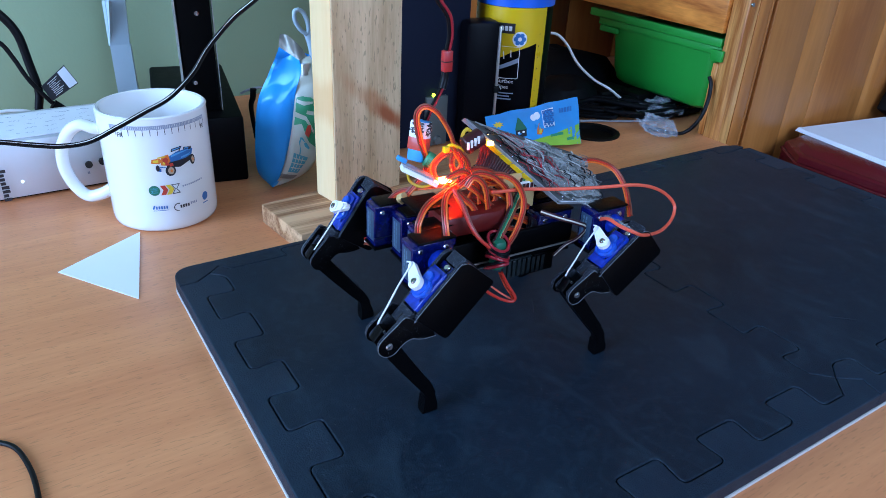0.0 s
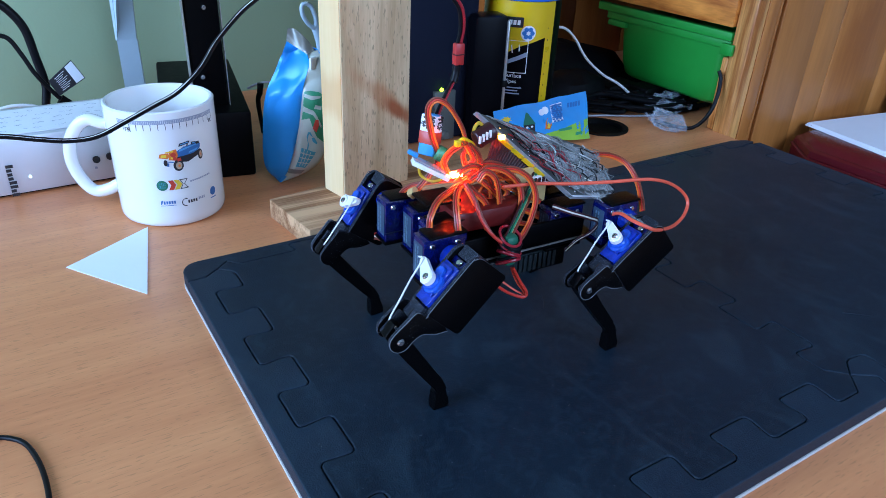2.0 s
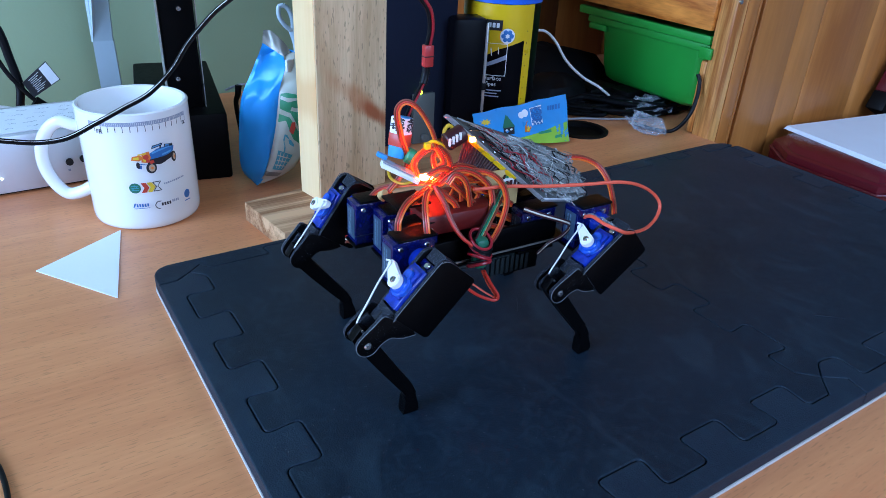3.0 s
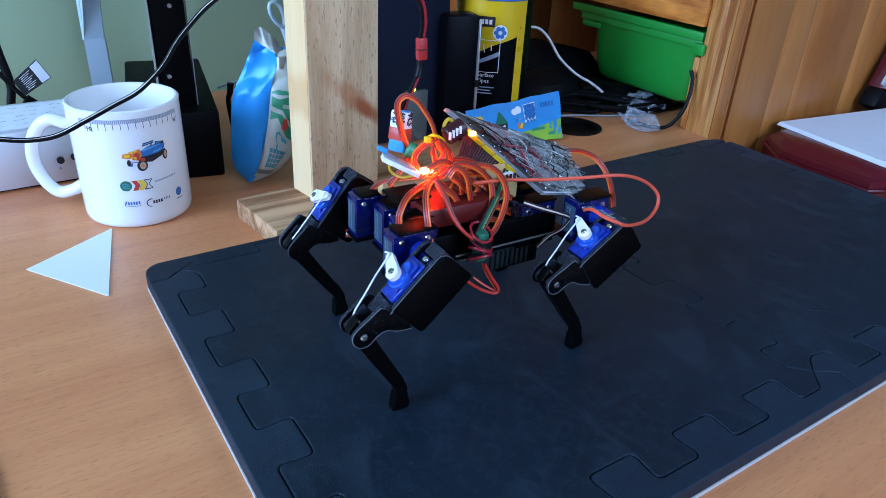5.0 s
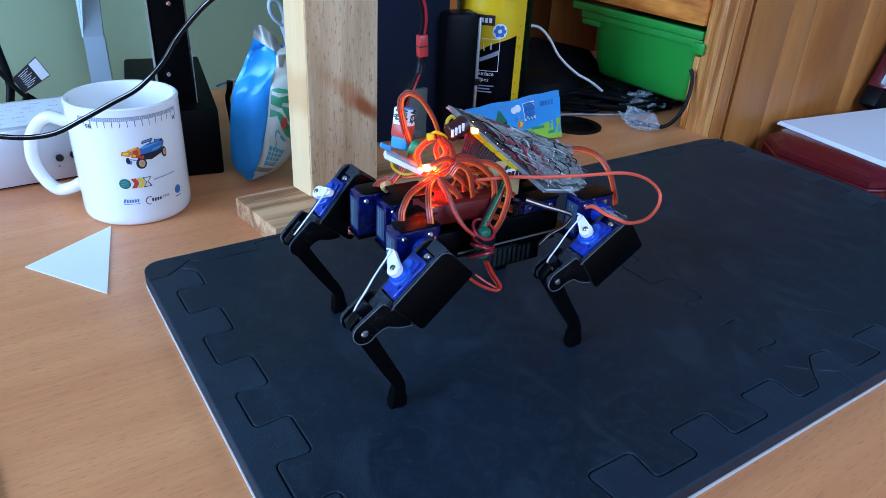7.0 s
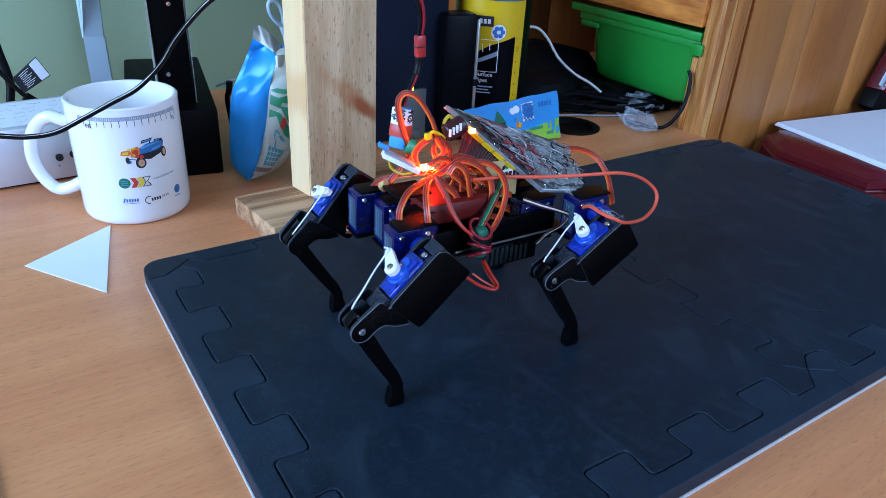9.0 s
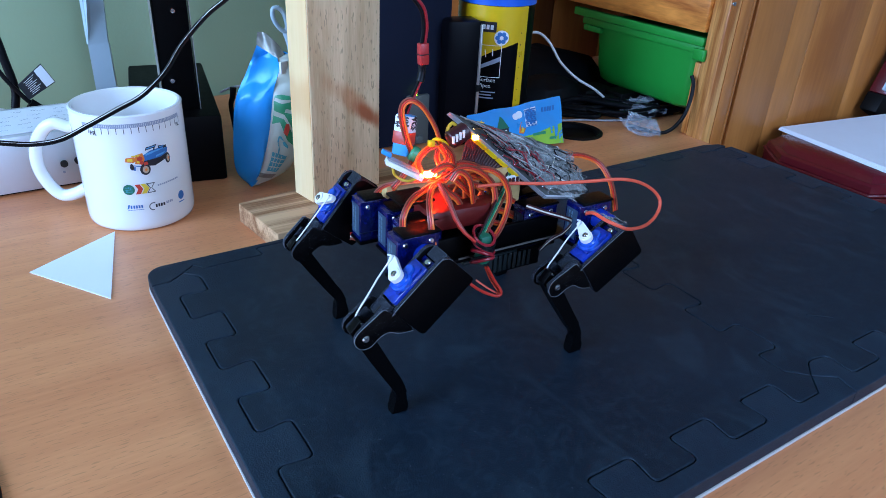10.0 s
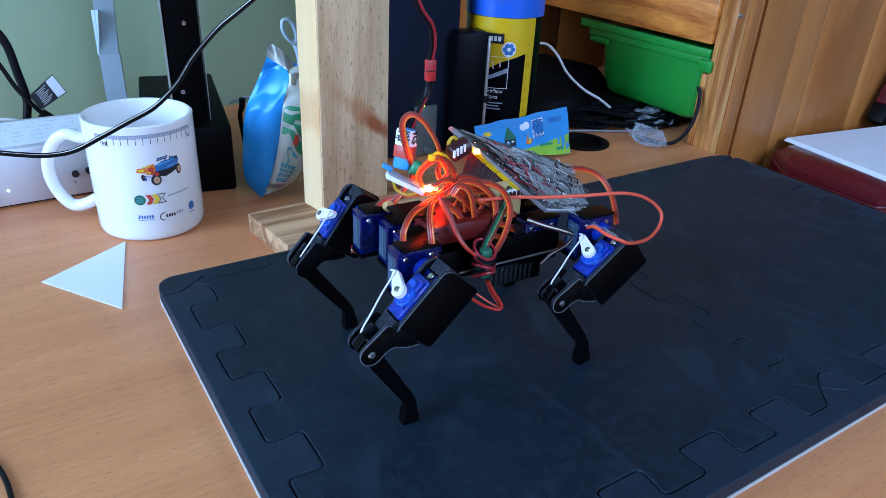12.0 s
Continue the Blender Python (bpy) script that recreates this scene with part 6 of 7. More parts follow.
# chassis
part("chassis_plate", box(-0.118, -0.018, -0.066, -0.027, 0.0615, 0.0640, 0.0006), "print", robot, "black chassis plate")
part("chassis_edge", box(-0.112, -0.040, -0.0272, -0.0264, 0.0640, 0.0648, 0.0), "silver", robot, "thin pale plate edge", False)
part("side_rail", box(-0.110, -0.020, -0.033, -0.030, 0.0640, 0.0765, 0.0008), "print", robot)
part("side_rail", box(-0.110, -0.020, -0.064, -0.061, 0.0640, 0.0765, 0.0008), "print", robot)
part("controller_board", box(-0.100, -0.048, -0.062, -0.034, 0.0545, 0.0562, 0.0003), "pcb_dark", robot, "dark controller board under the chassis")
for k in range(9):
    part("header_fin", box((-0.094 + 0.0034 * k), (-0.0918 + 0.0034 * k), -0.0345, -0.0325, 0.0455, 0.0560, 0.0002), "pcb_dark", robot, "", False)
part("battery_tray", box(-0.104, -0.078, -0.060, -0.036, 0.0420, 0.0540, 0.001), "print", robot)
part("red_cover", soften(prism([(-0.024, -0.064), (-0.024, -0.032), (-0.058, -0.030), (-0.068, -0.036), (-0.068, -0.064)], 0.0800, 0.0925), 0.003), "red_plastic", robot, "glossy dark red cover lit by the lamp")
part("front_plate", box(-0.030, -0.010, -0.056, -0.038, 0.0962, 0.0976, 0.0003), "print", robot, "black ribbed front plate")
part("tan_board", box(-0.0900, -0.0680, -0.046, -0.0440, 0.0830, 0.1050, 0.0003, None), "pcb_tan", robot, "tan strip board")
for k in range(5):
    part("board_hole", rod((-0.082 + 0.0036 * k, -0.0441, 0.0900 + 0.0015 * (k % 2)), (-0.082 + 0.0036 * k, -0.0436, 0.0900 + 0.0015 * (k % 2)), 0.0007, 10), "ink_black", robot)
part("pin_socket", box(-0.0900, -0.0760, -0.0442, -0.0415, 0.0955, 0.1005, 0.0004), "white_wire", robot, "white pin socket")
for k in range(5):
    part("socket_slot", box(-0.0890 + 0.0027 * k, -0.0872 + 0.0027 * k, -0.0416, -0.0412, 0.0965, 0.0995, 0.0), "maroon", robot, "", False)

# tilted solder board with its tangle of wires under clear film
C1, C2, C3, C4 = [Vector(p) for p in ((-0.0503, -0.0600, 0.1351), (-0.1000, -0.0320, 0.0884), (-0.1320, -0.0320, 0.0822), (-0.1350, -0.0600, 0.1020))]
NORM = (C2 - C1).cross(C4 - C1).normalized()
if NORM.z < 0:
    NORM = -NORM


def on_board(u, v, h=0.0):
    """u from the high front corner down the long edge, v across, h above."""
    return C1.lerp(C2, u).lerp(C4.lerp(C3, u), v) + NORM * h


def slab(corners, down):
    bm = bmesh.new()
    a = [bm.verts.new(c) for c in corners]
    b = [bm.verts.new(Vector(c) - NORM * down) for c in corners]
    bm.faces.new(a)
    bm.faces.new(b[::-1])
    for k in range(len(a)):
        bm.faces.new((a[k], b[k], b[(k + 1) % len(a)], a[(k + 1) % len(a)]))
    return bm


part("solder_board", slab([on_board(0, 0), on_board(1, 0), on_board(1, 1), on_board(0.0, 0.93)], 0.0016), "pcb", robot, "grey-green solder board", False)
rnd = random.Random(5)
for k in range(130):
    v0, u0 = rnd.uniform(0.03, 0.95), rnd.uniform(0.03, 0.55)
    pts = []
    for s in range(5):
        pts.append(on_board(min(0.98, u0 + s * rnd.uniform(0.06, 0.13)), min(0.98, max(0.03, v0 + rnd.uniform(-0.10, 0.10))), 0.0012 + rnd.uniform(0.0, 0.0055) * (1 if 0 < s < 4 else 0.2)))
    part("jumper_wire", tube(pts, rnd.choice((0.00018, 0.00026, 0.00036)), 5, 4), rnd.choice(("dull_wire", "dull_wire", "black_wire", "tinned", "cream_wire" if k % 7 == 0 else "dull_wire", "supply_red" if v0 < 0.5 else "dull_wire")), robot)
bm = bmesh.new()
for k in range(90):
    c = on_board(rnd.uniform(0.04, 0.97), rnd.uniform(0.04, 0.95), 0.0003)
    bmesh.ops.create_icosphere(bm, subdivisions=1, radius=rnd.uniform(0.0006, 0.0011), matrix=Matrix.Translation(c))
part("solder_joints", bm, "solder", robot, "shiny solder joints")["kind"] = "stuff"


def film(u, v):
    return on_board(0.16 + 0.78 * u, 0.10 + 0.86 * v, 0.0040 + 0.004 * noise.noise(Vector((u * 5, v * 4, 0))) + 0.0022 * noise.noise(Vector((u * 16, v * 13, 3))))


part("clear_film", sheet(36, 26, film), "wrap", robot, "crumpled clear plastic film", False)
end = [Vector(p) for p in ((-0.1182, -0.0300, 0.0882), (-0.1258, -0.0220, 0.0820), (-0.1300, -0.0110, 0.0800), (-0.1275, 0.0020, 0.0810))]
part("film_tail", sheet(30, 18, lambda u, v: spline(end, 10)[round(u * 30)] + Vector((0.020, 0.0, 0.005)) * (v - 0.4) * (1 - 0.5 * u) + noise.noise_vector(Vector((u * 6, v * 5, 2))) * 0.0016 + noise.noise_vector(Vector((u * 15, v * 13, 5))) * 0.0010), "wrap", robot, "crumpled end of the clear film", False)

# yellow headers and parts under the board's long edge
for u in (0.20, 0.30, 0.41, 0.52, 0.63):
    c = [on_board(u, -0.030), on_board(u + 0.095, -0.030), on_board(u + 0.095, 0.04), on_board(u, 0.04)]
    part("pin_header", slab([p - NORM * 0.0010 for p in c], 0.0027), "yellow", robot, "yellow pin header", False)
rim = [on_board(0.0, -0.012, 0.0004), on_board(0.98, -0.012, 0.0004), on_board(0.98, 0.012, 0.0004), on_board(0.0, 0.012, 0.0004)]
part("board_edge", slab(rim, 0.0026), "grey_wire", robot, "pale cut edge of the board", False)
rim = [on_board(0.985, 0.0, 0.0006), on_board(1.005, 0.0, 0.0006), on_board(1.005, 1.0, 0.0006), on_board(0.985, 1.0, 0.0006)]
part("board_edge", slab(rim, 0.0028), "dock", robot, "pale cut edge of the board", False)
for k in range(22):
    a = Vector((-0.0603, -0.0560, 0.1216)).lerp(Vector((-0.0859, -0.0440, 0.0984)), k / 21)
    b = Vector((-0.0564, -0.0560, 0.1063)).lerp(Vector((-0.0738, -0.0440, 0.0950)), k / 21)
    part("header_pin", rod(a, b, 0.00075, 8), "maroon", robot)
    if k < 4:
        part("pin_tip", rod(a, a.lerp(b, 0.30), 0.0011, 8), "red_plastic", robot, "dark red pin tip")
part("module_block", slab([on_board(0.30, 0.06, -0.010), on_board(0.66, 0.06, -0.010), on_board(0.66, 0.45, -0.010), on_board(0.30, 0.45, -0.010)], 0.012), "maroon", robot, "dark maroon module with fins", False)
for k in range(7):
    part("module_fin", slab([on_board(0.31 + 0.05 * k, 0.035, -0.010), on_board(0.33 + 0.05 * k, 0.035, -0.010), on_board(0.33 + 0.05 * k, 0.06, -0.010), on_board(0.31 + 0.05 * k, 0.06, -0.010)], 0.016), "pcb_dark", robot, "", False)
ca, cb = Vector((-0.0442, -0.0500, 0.1239)), Vector((-0.0545, -0.0500, 0.1282))
part("capacitor", rod(ca, cb, 0.0050, 24, 0.0050, 0.0006), "maroon", robot, "dark red capacitor with pale lettering")
for k in range(4):
    q = ca.lerp(cb, 0.15 + 0.2 * k) + Vector((0.002, 0.0046, 0.001))
    part("capacitor_mark", box(q.x - 0.0006, q.x + 0.0006, q.y - 0.0002, q.y + 0.0006, q.z - 0.002, q.z + 0.002), "ink_white", robot, "", False)

# lamps on the robot
part("indicator_lamp", box(*[c for p in zip(Vector((-0.0298, -0.0440, 0.1093)) - Vector((0.0032, 0.0018, 0.0013)), Vector((-0.0298, -0.0440, 0.1093)) + Vector((0.0032, 0.0018, 0.0013))) for c in p], 0.0006), "led_red", robot, "glowing orange-red lamp")
p = Vector((-0.0621, -0.0520, 0.1223))
part("board_lamp", box(p.x - 0.0016, p.x + 0.0016, p.y - 0.0012, p.y + 0.0012, p.z - 0.0012, p.z + 0.0012, 0.0003), "led_orange", robot, "glowing amber lamp")

# white lamp strip, blue connector, and wrapped voltage regulator
wa, wb = Vector((-0.0085, -0.0520, 0.1179)), Vector((-0.0266, -0.0460, 0.1078))
d = (wb - wa).normalized()
m = Matrix.Translation((wa + wb) / 2) @ d.to_track_quat("X", "Z").to_matrix().to_4x4()
h = (wb - wa).length / 2
part("lamp_strip", box(-h, h, -0.0032, 0.0032, -0.0022, 0.0004, 0.0003, m), "nylon", robot, "white lamp strip")
part("strip_board", box(-h * 1.05, h * 0.7, -0.0034, 0.0034, 0.0006, 0.0016, 0.0003, m), "grey_wire", robot)
part("blue_connector", box(-h - 0.0045, -h + 0.0010, -0.0015, 0.0015, 0.0017, 0.0040, 0.0004, m), "packet_blue", robot, "small blue connector")
ra, rb = Vector((-0.0247, -0.0620, 0.1369)), Vector((-0.0213, -0.0600, 0.1155))
up = (ra - rb).normalized()
m = Matrix.Translation((ra + rb) / 2) @ up.to_track_quat("Z", "Y").to_matrix().to_4x4()
h = (ra - rb).length / 2
part("regulator", box(-0.0048, 0.0048, -0.0034, 0.0034, -h, h, 0.0012, m), "packet_blue", robot, "blue shrink-wrapped voltage regulator")
part("regulator_label", box(-0.0049, 0.0049, -0.0036, 0.0036, h * 0.1, h * 0.97, 0.0009, m), "paper", robot, "white printed label")
part("regulator_band", box(-0.0051, 0.0051, -0.0037, 0.0037, -h * 0.45, h * 0.22, 0.0009, m), "ink_red", robot, "red band")
for k in range(44):
    x, z = rnd.uniform(-0.0045, 0.0027), h * rnd.uniform(0.28, 0.92)
    for s in (-1, 1):
        part("label_mark", box(x, x + rnd.uniform(0.0008, 0.002), s * 0.0036, s * 0.0038, z, z + 0.0007, 0, m), "ink_black", robot, "", False)
        part("label_mark", box(s * 0.0049, s * 0.0051, x * 0.7, x * 0.7 + rnd.uniform(0.0006, 0.0014), z, z + 0.0007, 0, m), "ink_black", robot, "", False)
part("green_coil", rod((-0.0238, -0.0560, 0.1185), (-0.0283, -0.0540, 0.1160), 0.0042, 16, 0.0042, 0.001), "bag_green", robot, "green wire coil")
part("zip_tie", tube([(-0.0331, -0.0500, 0.1243), (-0.0358, -0.0490, 0.1261), (-0.0408, -0.0490, 0.1235), (-0.0424, -0.0490, 0.1214), (-0.0375, -0.0490, 0.1215), (-0.0335, -0.0500, 0.1229)], 0.0009, 8, 6), "yellow", robot, "yellow cable tie")
part("zip_tie_head", box(*[c for p in zip(Vector((-0.0319, -0.0480, 0.1245)) - Vector((0.0015, 0.0015, 0.0016)), Vector((-0.0319, -0.0480, 0.1245)) + Vector((0.0015, 0.0015, 0.0016))) for c in p], 0.0004), "yellow", robot)


def ribbon(pts, colours=("brown_wire", "red_wire", "orange_wire"), r=0.00058, gap=1.95):
    n = len(colours)
    for k, c in enumerate(colours):
        part("servo_wire", tube(pts, r, 7, 7, (k - (n - 1) / 2) * r * gap), c, robot)


def lead(pts, colour, r=0.0007):
    part("wire", tube(pts, r, 8, 8), colour, robot)


ribbon([(-0.0108, -0.0720, 0.0853), (-0.0120, -0.0710, 0.0910), (-0.0160, -0.0660, 0.0968), (-0.0231, -0.0580, 0.1004), (-0.0300, -0.0500, 0.1037), (-0.0395, -0.0460, 0.1056)])
ribbon([(-0.0167, -0.0620, 0.0956), (-0.0219, -0.0580, 0.1052), (-0.0248, -0.0550, 0.1149), (-0.0202, -0.0550, 0.1293), (-0.0184, -0.0560, 0.1416), (-0.0228, -0.0560, 0.1461), (-0.0296, -0.0550, 0.1426), (-0.0358, -0.0520, 0.1325), (-0.0386, -0.0500, 0.1235)])
ribbon([(-0.0380, -0.0490, 0.1239), (-0.0443, -0.0470, 0.1167), (-0.0444, -0.0450, 0.1084), (-0.0378, -0.0430, 0.1038)])
ribbon([(-0.0360, -0.0490, 0.1229), (-0.0299, -0.0500, 0.1203), (-0.0254, -0.0500, 0.1147), (-0.0266, -0.0480, 0.1083)])
ribbon([(-0.0369, -0.0470, 0.1235), (-0.0409, -0.0460, 0.1157), (-0.0370, -0.0460, 0.1125), (-0.0352, -0.0470, 0.1178), (-0.0382, -0.0480, 0.1223)])
ribbon([(-0.0025, -0.0220, 0.0941), (-0.0035, -0.0230, 0.0997), (-0.0105, -0.0280, 0.1048), (-0.0227, -0.0360, 0.1048), (-0.0351, -0.0420, 0.1046)])
ribbon([(-0.0177, -0.0170, 0.0829), (-0.0171, -0.0200, 0.0957), (-0.0206, -0.0280, 0.1035), (-0.0274, -0.0360, 0.1058), (-0.0372, -0.0420, 0.1049)])
ribbon([(-0.0339, -0.0400, 0.1044), (-0.0379, -0.0380, 0.0999), (-0.0434, -0.0360, 0.0944), (-0.0470, -0.0360, 0.0849), (-0.0467, -0.0380, 0.0779)])
ribbon([(-0.0359, -0.0400, 0.1059), (-0.0461, -0.0380, 0.1124), (-0.0581, -0.0360, 0.1076), (-0.0676, -0.0360, 0.0946), (-0.0655, -0.0340, 0.0800), (-0.0568, -0.0300, 0.0725)])
ribbon([(-0.0371, -0.0420, 0.1062), (-0.0504, -0.0420, 0.1079), (-0.0635, -0.0420, 0.1003), (-0.0699, -0.0430, 0.0892), (-0.0669, -0.0440, 0.0802)])
ribbon([(-0.0382, -0.0360, 0.1071), (-0.0421, -0.0350, 0.1119), (-0.0482, -0.0340, 0.1068), (-0.0515, -0.0340, 0.0937), (-0.0546, -0.0360, 0.0820), (-0.0519, -0.0380, 0.0858)])
ribbon([(-0.0407, -0.0400, 0.1067), (-0.0477, -0.0380, 0.1007), (-0.0606, -0.0380, 0.0882), (-0.0761, -0.0400, 0.0808), (-0.0934, -0.0440, 0.0719)])
ribbon([(-0.0431, -0.0460, 0.1050), (-0.0522, -0.0440, 0.1015), (-0.0618, -0.0420, 0.0952), (-0.0565, -0.0420, 0.0880), (-0.0474, -0.0420, 0.0822)])
ribbon([(-0.0342, -0.0440, 0.1047), (-0.0404, -0.0420, 0.1083), (-0.0479, -0.0400, 0.1052), (-0.0490, -0.0380, 0.0945)])
ribbon([(-0.0507, -0.0440, 0.1018), (-0.0609, -0.0400, 0.0982), (-0.0729, -0.0400, 0.0920), (-0.0871, -0.0440, 0.0827)])
ribbon([(-0.1000, -0.0440, 0.0780), (-0.1072, -0.0420, 0.0730), (-0.1128, -0.0400, 0.0682), (-0.1091, -0.0400, 0.0644), (-0.1036, -0.0420, 0.0662)])
ribbon([(-0.0407, -0.0480, 0.1059), (-0.0476, -0.0460, 0.1114), (-0.0579, -0.0460, 0.1091), (-0.0682, -0.0460, 0.1027)])
ribbon([(-0.0272, -0.0440, 0.1059), (-0.0326, -0.0420, 0.1121), (-0.0408, -0.0420, 0.1127), (-0.0471, -0.0420, 0.1045), (-0.0434, -0.0420, 0.0966)])
ribbon([(-0.0434, -0.0440, 0.1040), (-0.0512, -0.0400, 0.1091), (-0.0604, -0.0360, 0.1101), (-0.0688, -0.0330, 0.1047), (-0.0723, -0.0300, 0.0947), (-0.0687, -0.0270, 0.0847), (-0.0622, -0.0240, 0.0771), (-0.0554, -0.0220, 0.0733)])
ribbon([(-0.0460, -0.0450, 0.1009), (-0.0565, -0.0420, 0.1036), (-0.0639, -0.0380, 0.1026), (-0.0657, -0.0340, 0.0942), (-0.0630, -0.0320, 0.0854), (-0.0607, -0.0320, 0.0790)])
ribbon([(-0.0414, -0.0460, 0.0980), (-0.0501, -0.0420, 0.0927), (-0.0603, -0.0400, 0.0869), (-0.0733, -0.0400, 0.0817), (-0.0862, -0.0420, 0.0741)])
ribbon([(-0.0421, -0.0450, 0.0956), (-0.0481, -0.0400, 0.0892), (-0.0568, -0.0380, 0.0823), (-0.0695, -0.0380, 0.0756), (-0.0825, -0.0400, 0.0699)])
ribbon([(-0.0366, -0.0440, 0.1009), (-0.0387, -0.0380, 0.0941), (-0.0404, -0.0340, 0.0856), (-0.0438, -0.0320, 0.0801)])
ribbon([(-0.0914, -0.0360, 0.0782), (-0.0977, -0.0340, 0.0753), (-0.1023, -0.0320, 0.0723), (-0.1006, -0.0330, 0.0693), (-0.0965, -0.0360, 0.0710)])
lead([(-0.0300, -0.0360, 0.1073), (-0.0323, -0.0300, 0.1004), (-0.0341, -0.0240, 0.0910), (-0.0385, -0.0200, 0.0834), (-0.0471, -0.0180, 0.0757)], "red_wire", 0.0009)
lead([(-0.0320, -0.0370, 0.1065), (-0.0344, -0.0310, 0.0989), (-0.0363, -0.0250, 0.0895), (-0.0414, -0.0210, 0.0809), (-0.0491, -0.0190, 0.0761)], "brown_wire", 0.0009)
lead([(-0.0546, -0.0360, 0.1010), (-0.0756, -0.0340, 0.0999), (-0.0945, -0.0280, 0.0990), (-0.1161, -0.0200, 0.0995), (-0.1403, -0.0140, 0.0991), (-0.1576, -0.0120, 0.0932), (-0.1687, -0.0100, 0.0837), (-0.1651, -0.0060, 0.0768), (-0.1506, 0.0, 0.0743), (-0.1262, 0.0100, 0.0813), (-0.1175, 0.0098, 0.0850), (-0.1130, 0.0040, 0.0868), (-0.1150, -0.0080, 0.0855), (-0.1190, -0.0190, 0.0790)], "coral_wire", 0.0010)
ribbon([(-0.1276, -0.0520, 0.1022), (-0.1379, -0.0480, 0.1020), (-0.1449, -0.0400, 0.0988), (-0.1460, -0.0300, 0.0915), (-0.1420, -0.0200, 0.0839), (-0.1382, -0.0140, 0.0799)])
for k, c in enumerate(("brown_wire", "pcb_tan", "green_wire", "green_wire", "maroon")):
    lead([(x + 0.0011 * k, y - 0.0007 * (k % 2), z + 0.0003 * k) for x, y, z in ((-0.0845, -0.0440, 0.1007), (-0.0764, -0.0380, 0.0941), (-0.0665, -0.0300, 0.0890), (-0.0576, -0.0240, 0.0832), (-0.0511, -0.0200, 0.0780))], c, 0.00062)
ribbon([(-0.0834, -0.0280, 0.0874), (-0.0937, -0.0240, 0.0833), (-0.1059, -0.0220, 0.0785), (-0.1133, -0.0220, 0.0741), (-0.1084, -0.0220, 0.0685), (-0.1008, -0.0240, 0.0641), (-0.0960, -0.0270, 0.0570)], ("maroon", "cream_wire", "maroon"), 0.00048)
lead([(-0.0438, -0.0520, 0.1265), (-0.0443, -0.0520, 0.1302), (-0.0469, -0.0520, 0.1323), (-0.0493, -0.0520, 0.1289), (-0.0448, -0.0510, 0.1241)], "yellow_wire", 0.0010)
lead([(-0.0129, -0.0540, 0.1124), (-0.0144, -0.0540, 0.1074), (-0.0198, -0.0520, 0.1040), (-0.0265, -0.0500, 0.1049)], "yellow_wire", 0.0008)
lead([(-0.0143, -0.0600, 0.0965), (-0.0136, -0.0640, 0.0936), (-0.0161, -0.0660, 0.0903)], "pcb_tan", 0.0020)
ribbon([(-0.0029, -0.0800, 0.0611), (-0.0024, -0.0860, 0.0591), (0.0003, -0.0880, 0.0572)], ("brown_wire", "cream_wire", "red_wire"), 0.0008)
# ferrite with its turns of wire
fe = [(-0.0490, -0.0200, 0.0800), (-0.0505, -0.0200, 0.0640)]
part("ferrite", box(*[c for p in zip(Vector(fe[1]) - Vector((0.0040, 0.0036, 0.001)), Vector((fe[1][0] + 0.0040, fe[1][1] + 0.0036, fe[0][2] + 0.001))) for c in p], 0.0026), "ferrite", robot, "green ferrite block")
base = Vector(fe[1])
tall = fe[0][2] - fe[1][2]
for k in range(4):
    c = base + Vector((0, 0, tall * (0.06 + 0.27 * k)))
    loop = [c + Vector((0.0058 * math.cos(a), 0.0056 * math.sin(a), 0.0034 * math.sin(a + k))) for a in (2 * math.pi * j / 12 for j in range(13))]
    lead(loop, "black_wire" if k == 3 else "supply_red", 0.0011)
    lead([p + Vector((0.0002, 0.0002, 0.0021)) for p in loop], "supply_red" if k == 3 else "black_wire", 0.0008)
lead([(-0.0529, -0.0180, 0.0610), (-0.0584, -0.0180, 0.0513), (-0.0624, -0.0160, 0.0440), (-0.0600, -0.0160, 0.0416), (-0.0515, -0.0180, 0.0455), (-0.0441, -0.0200, 0.0515), (-0.0419, -0.0240, 0.0549)], "red_wire", 0.0009)
lead([(-0.0529, -0.0200, 0.0600), (-0.0576, -0.0200, 0.0504), (-0.0626, -0.0180, 0.0417), (-0.0581, -0.0220, 0.0436), (-0.0519, -0.0260, 0.0486)], "coral_wire", 0.0006)

# ---- the supply cable from above ----
supply = thing("supply_cable", "red and black supply cable with a red plug, hanging from above", "cable", Matrix.Translation(ORIGIN) @ pose(0, 0, 0, 0, 0, HEADING))
hang = [(-0.0256, -0.0660, 0.2162), (-0.0310, -0.0660, 0.2035), (-0.0346, -0.0660, 0.1955), (-0.0405, -0.0660, 0.1877), (-0.0420, -0.0660, 0.1788), (-0.0408, -0.0660, 0.1709)]
tail = [(-0.0403, -0.0660, 0.1611), (-0.0393, -0.0660, 0.1544), (-0.0350, -0.0650, 0.1470), (-0.0307, -0.0640, 0.1405), (-0.0271, -0.0620, 0.1360)]
for k, c in enumerate(("black_wire", "supply_red")):
    part("conductor", tube([(x - 0.0019 * k + 0.0010, y, z) for x, y, z in hang], 0.0010, 8, 8), c, supply)
    part("tail", tube([(x - 0.0018 * k + 0.0009, y, z) for x, y, z in tail], 0.0007, 8, 8), c, supply)
a, b = Vector((-0.0408, -0.0660, 0.1709)), Vector((-0.0404, -0.0660, 0.1599))
part("plug", box(-0.0026, 0.0026, -0.0020, 0.0020, b.z, a.z, 0.0006, Matrix.Translation(((a.x + b.x) / 2, a.y, 0))), "plug_red", supply, "red two-pin plug")
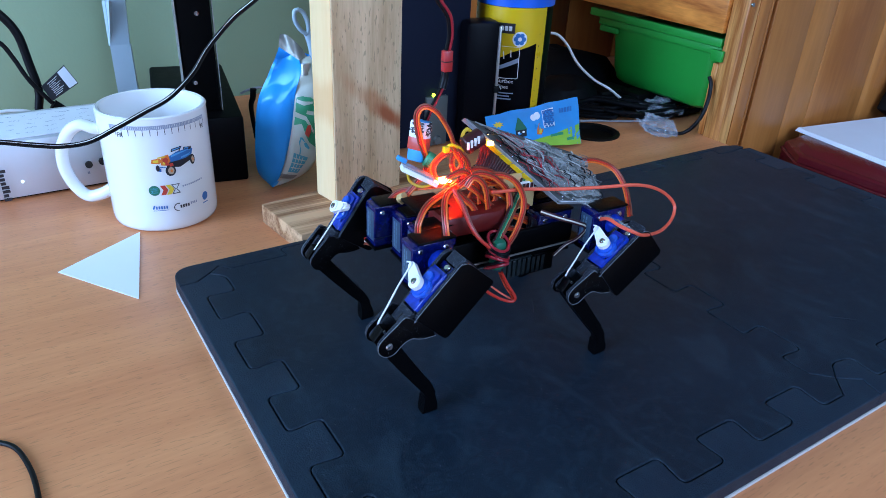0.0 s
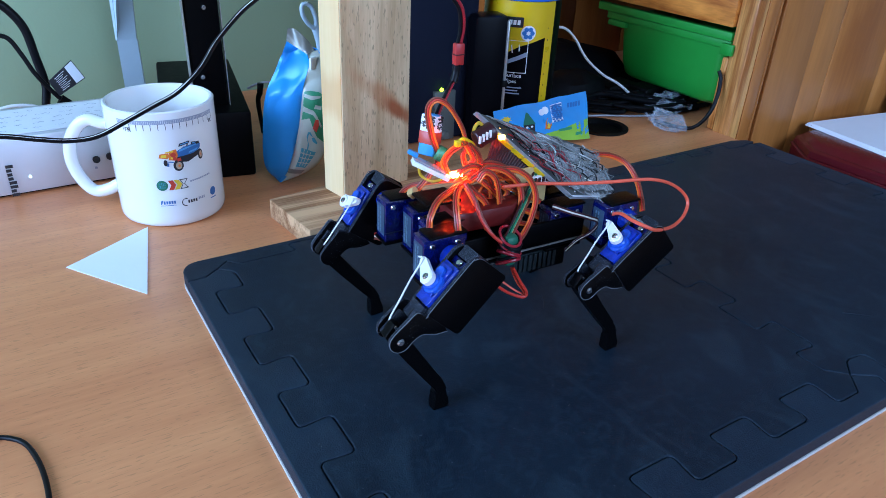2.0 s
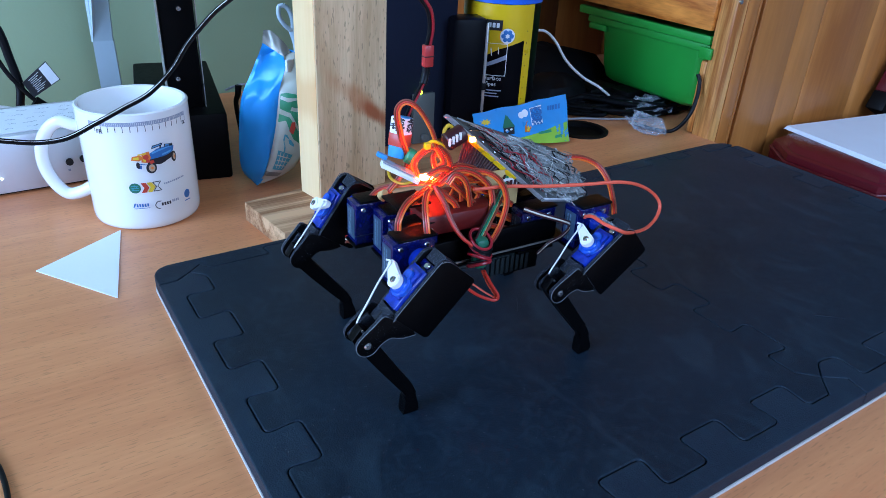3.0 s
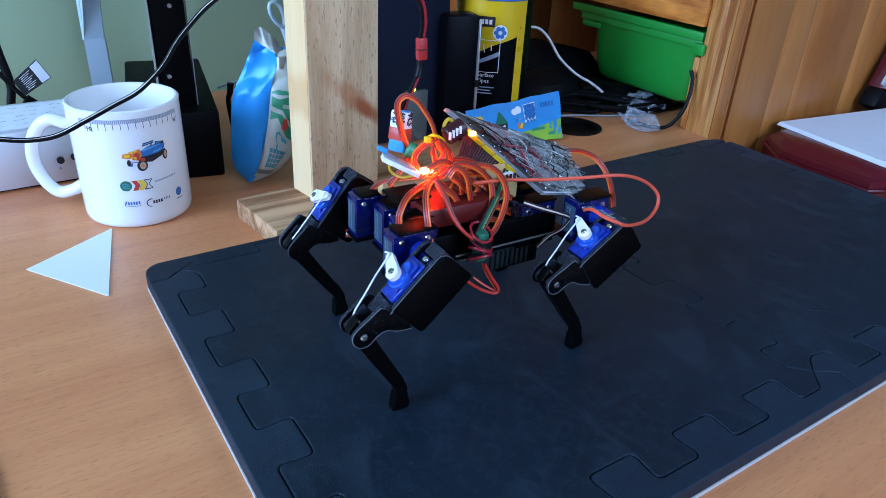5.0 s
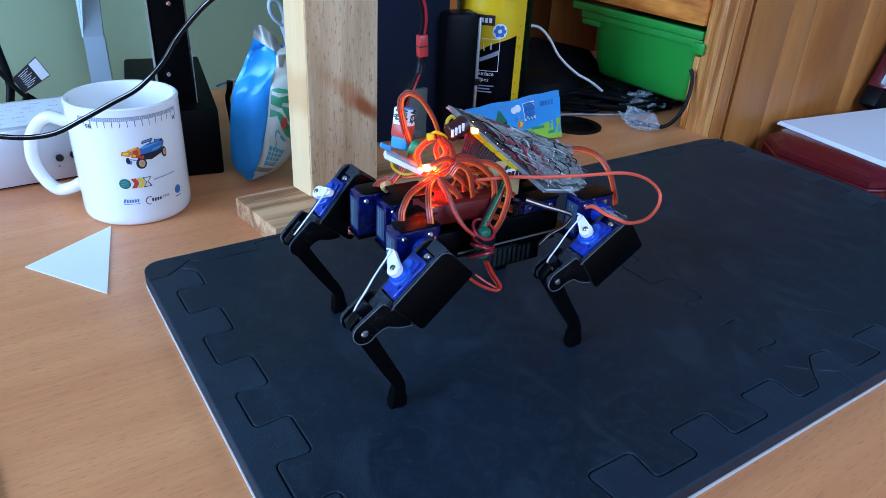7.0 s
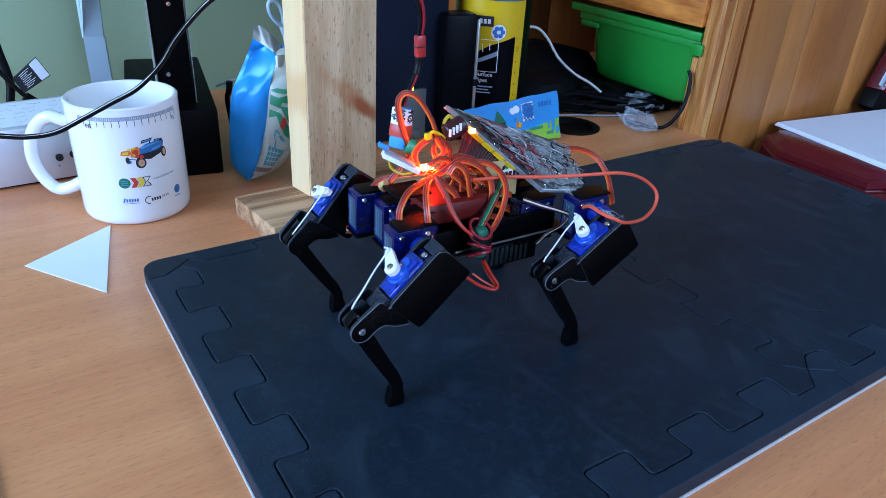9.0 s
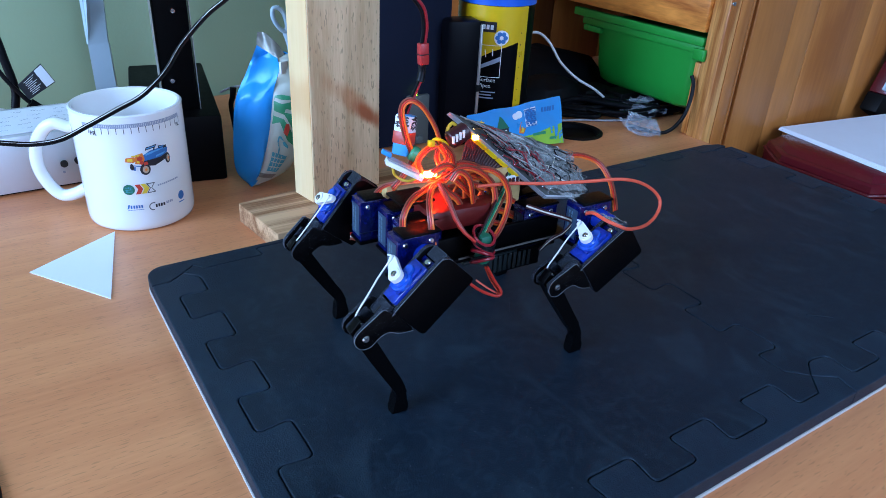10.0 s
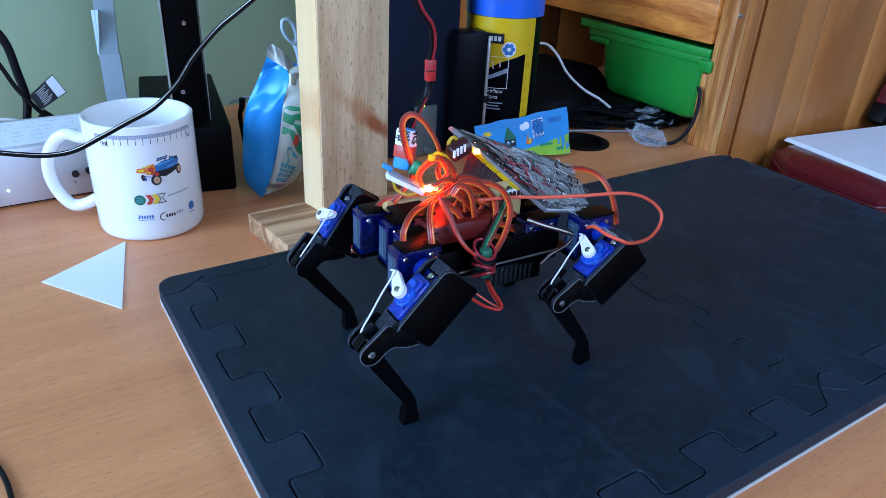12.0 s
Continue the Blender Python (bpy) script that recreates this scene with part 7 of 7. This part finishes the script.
part("plug_seam", box(-0.0027, 0.0027, -0.0021, 0.0021, (a.z + b.z) / 2 - 0.0004, (a.z + b.z) / 2 + 0.0002, 0.0, Matrix.Translation(((a.x + b.x) / 2, a.y, 0))), "maroon", supply, "", False)
part("sleeve", tube([(-0.0400, -0.0660, 0.1600), (-0.0396, -0.0660, 0.1559), (-0.0379, -0.0650, 0.1515)], 0.0021, 10, 5), "black_wire", supply, "black shrink sleeve")

# ---- how it moves ----
# how far the body has leaned back (m) and risen (m)
SWAY = [(0.0, 0.0, 0.0), (2.5, -0.0002, 0.0), (3.2, -0.0004, 0.0), (3.7, -0.0014, 0.0), (4.4, -0.0038, 0.0001), (5.0, -0.0061, 0.0001), (5.5, -0.0080, 0.0002), (5.8, -0.0083, 0.0002), (7.0, -0.0082, 0.0002), (9.5, -0.0082, 0.0003), (10.0, -0.0083, 0.0004), (10.5, -0.0072, 0.0005), (11.0, -0.0054, 0.0006), (11.5, -0.0034, 0.0006), (12.0, -0.0024, 0.0007)]
HIP_A, KNEE_A = Vector((-0.016, 0.080)), Vector((0.0271, 0.0544))
# leg, foot (forwards, sideways), hip at rest, how far the hip lags and the foot slips at the full lean
LEGS = [
    (near_front, 0.0, 0.0, HIP_A, Vector((0.0026, -0.0007)), 0.0012),
    (near_rear, -0.1165, 0.0, Vector((-0.1318, 0.0719)), Vector((0.0023, -0.0019)), 0.0),
    (far_front, -0.0068, -0.0943, Vector((-0.0136, 0.0835)), Vector((0.0, 0.0)), 0.0),
    (far_rear, -0.1288, -0.0947, Vector((-0.1290, 0.0780)), Vector((0.0, 0.0)), 0.0),
]
FULL_LEAN = -0.0083


def knee_for(hip, foot):
    """Where the knee goes, in front of the line from hip to foot."""
    a, b = (KNEE_A - HIP_A).length, KNEE_A.length
    d = hip - foot
    n = d.length
    along = (b * b - a * a + n * n) / (2 * n)
    high = math.sqrt(max(1e-9, b * b - along * along))
    e = d / n
    return foot + e * along + Vector((e.y, -e.x)) * high


def turn(v, rest):
    return -math.degrees(math.atan2(v.y, v.x) - math.atan2(rest.y, rest.x))


def motions():
    walk(robot, [(t, Matrix.Translation(ORIGIN) @ pose(0, 0, 0, 0, 0, HEADING) @ pose(dx, 0, dz)) for t, dx, dz in SWAY])
    pivot = 0.22
    rows = []
    for t, dx, dz in SWAY:
        tilt = -math.degrees(dx / (pivot - 0.08))
        rows.append((t, Matrix.Translation(ORIGIN) @ pose(0, 0, 0, 0, 0, HEADING) @ pose(-0.02, 0, pivot) @ pose(0, 0, 0, 0, tilt, 0) @ pose(0.02, 0, -pivot)))
    walk(supply, rows)
    for (thigh, shin), f, l, rest, lag, slip in LEGS:
        up_rows, low_rows = [], []
        for t, dx, dz in SWAY:
            d = Vector((dx, dz))
            hip, foot = rest + lag * (dx / FULL_LEAN), Vector((f + slip * dx / FULL_LEAN, 0.0))
            knee = knee_for(hip + d, foot)
            x, z = knee - d
            up_rows.append((t, pose(x, l, z, 0, turn(knee - hip - d, KNEE_A - HIP_A), 0)))
            low_rows.append((t, pose(x, l, z, 0, turn(knee - foot, KNEE_A), 0)))
        walk(thigh, up_rows)
        walk(shin, low_rows)


motions()
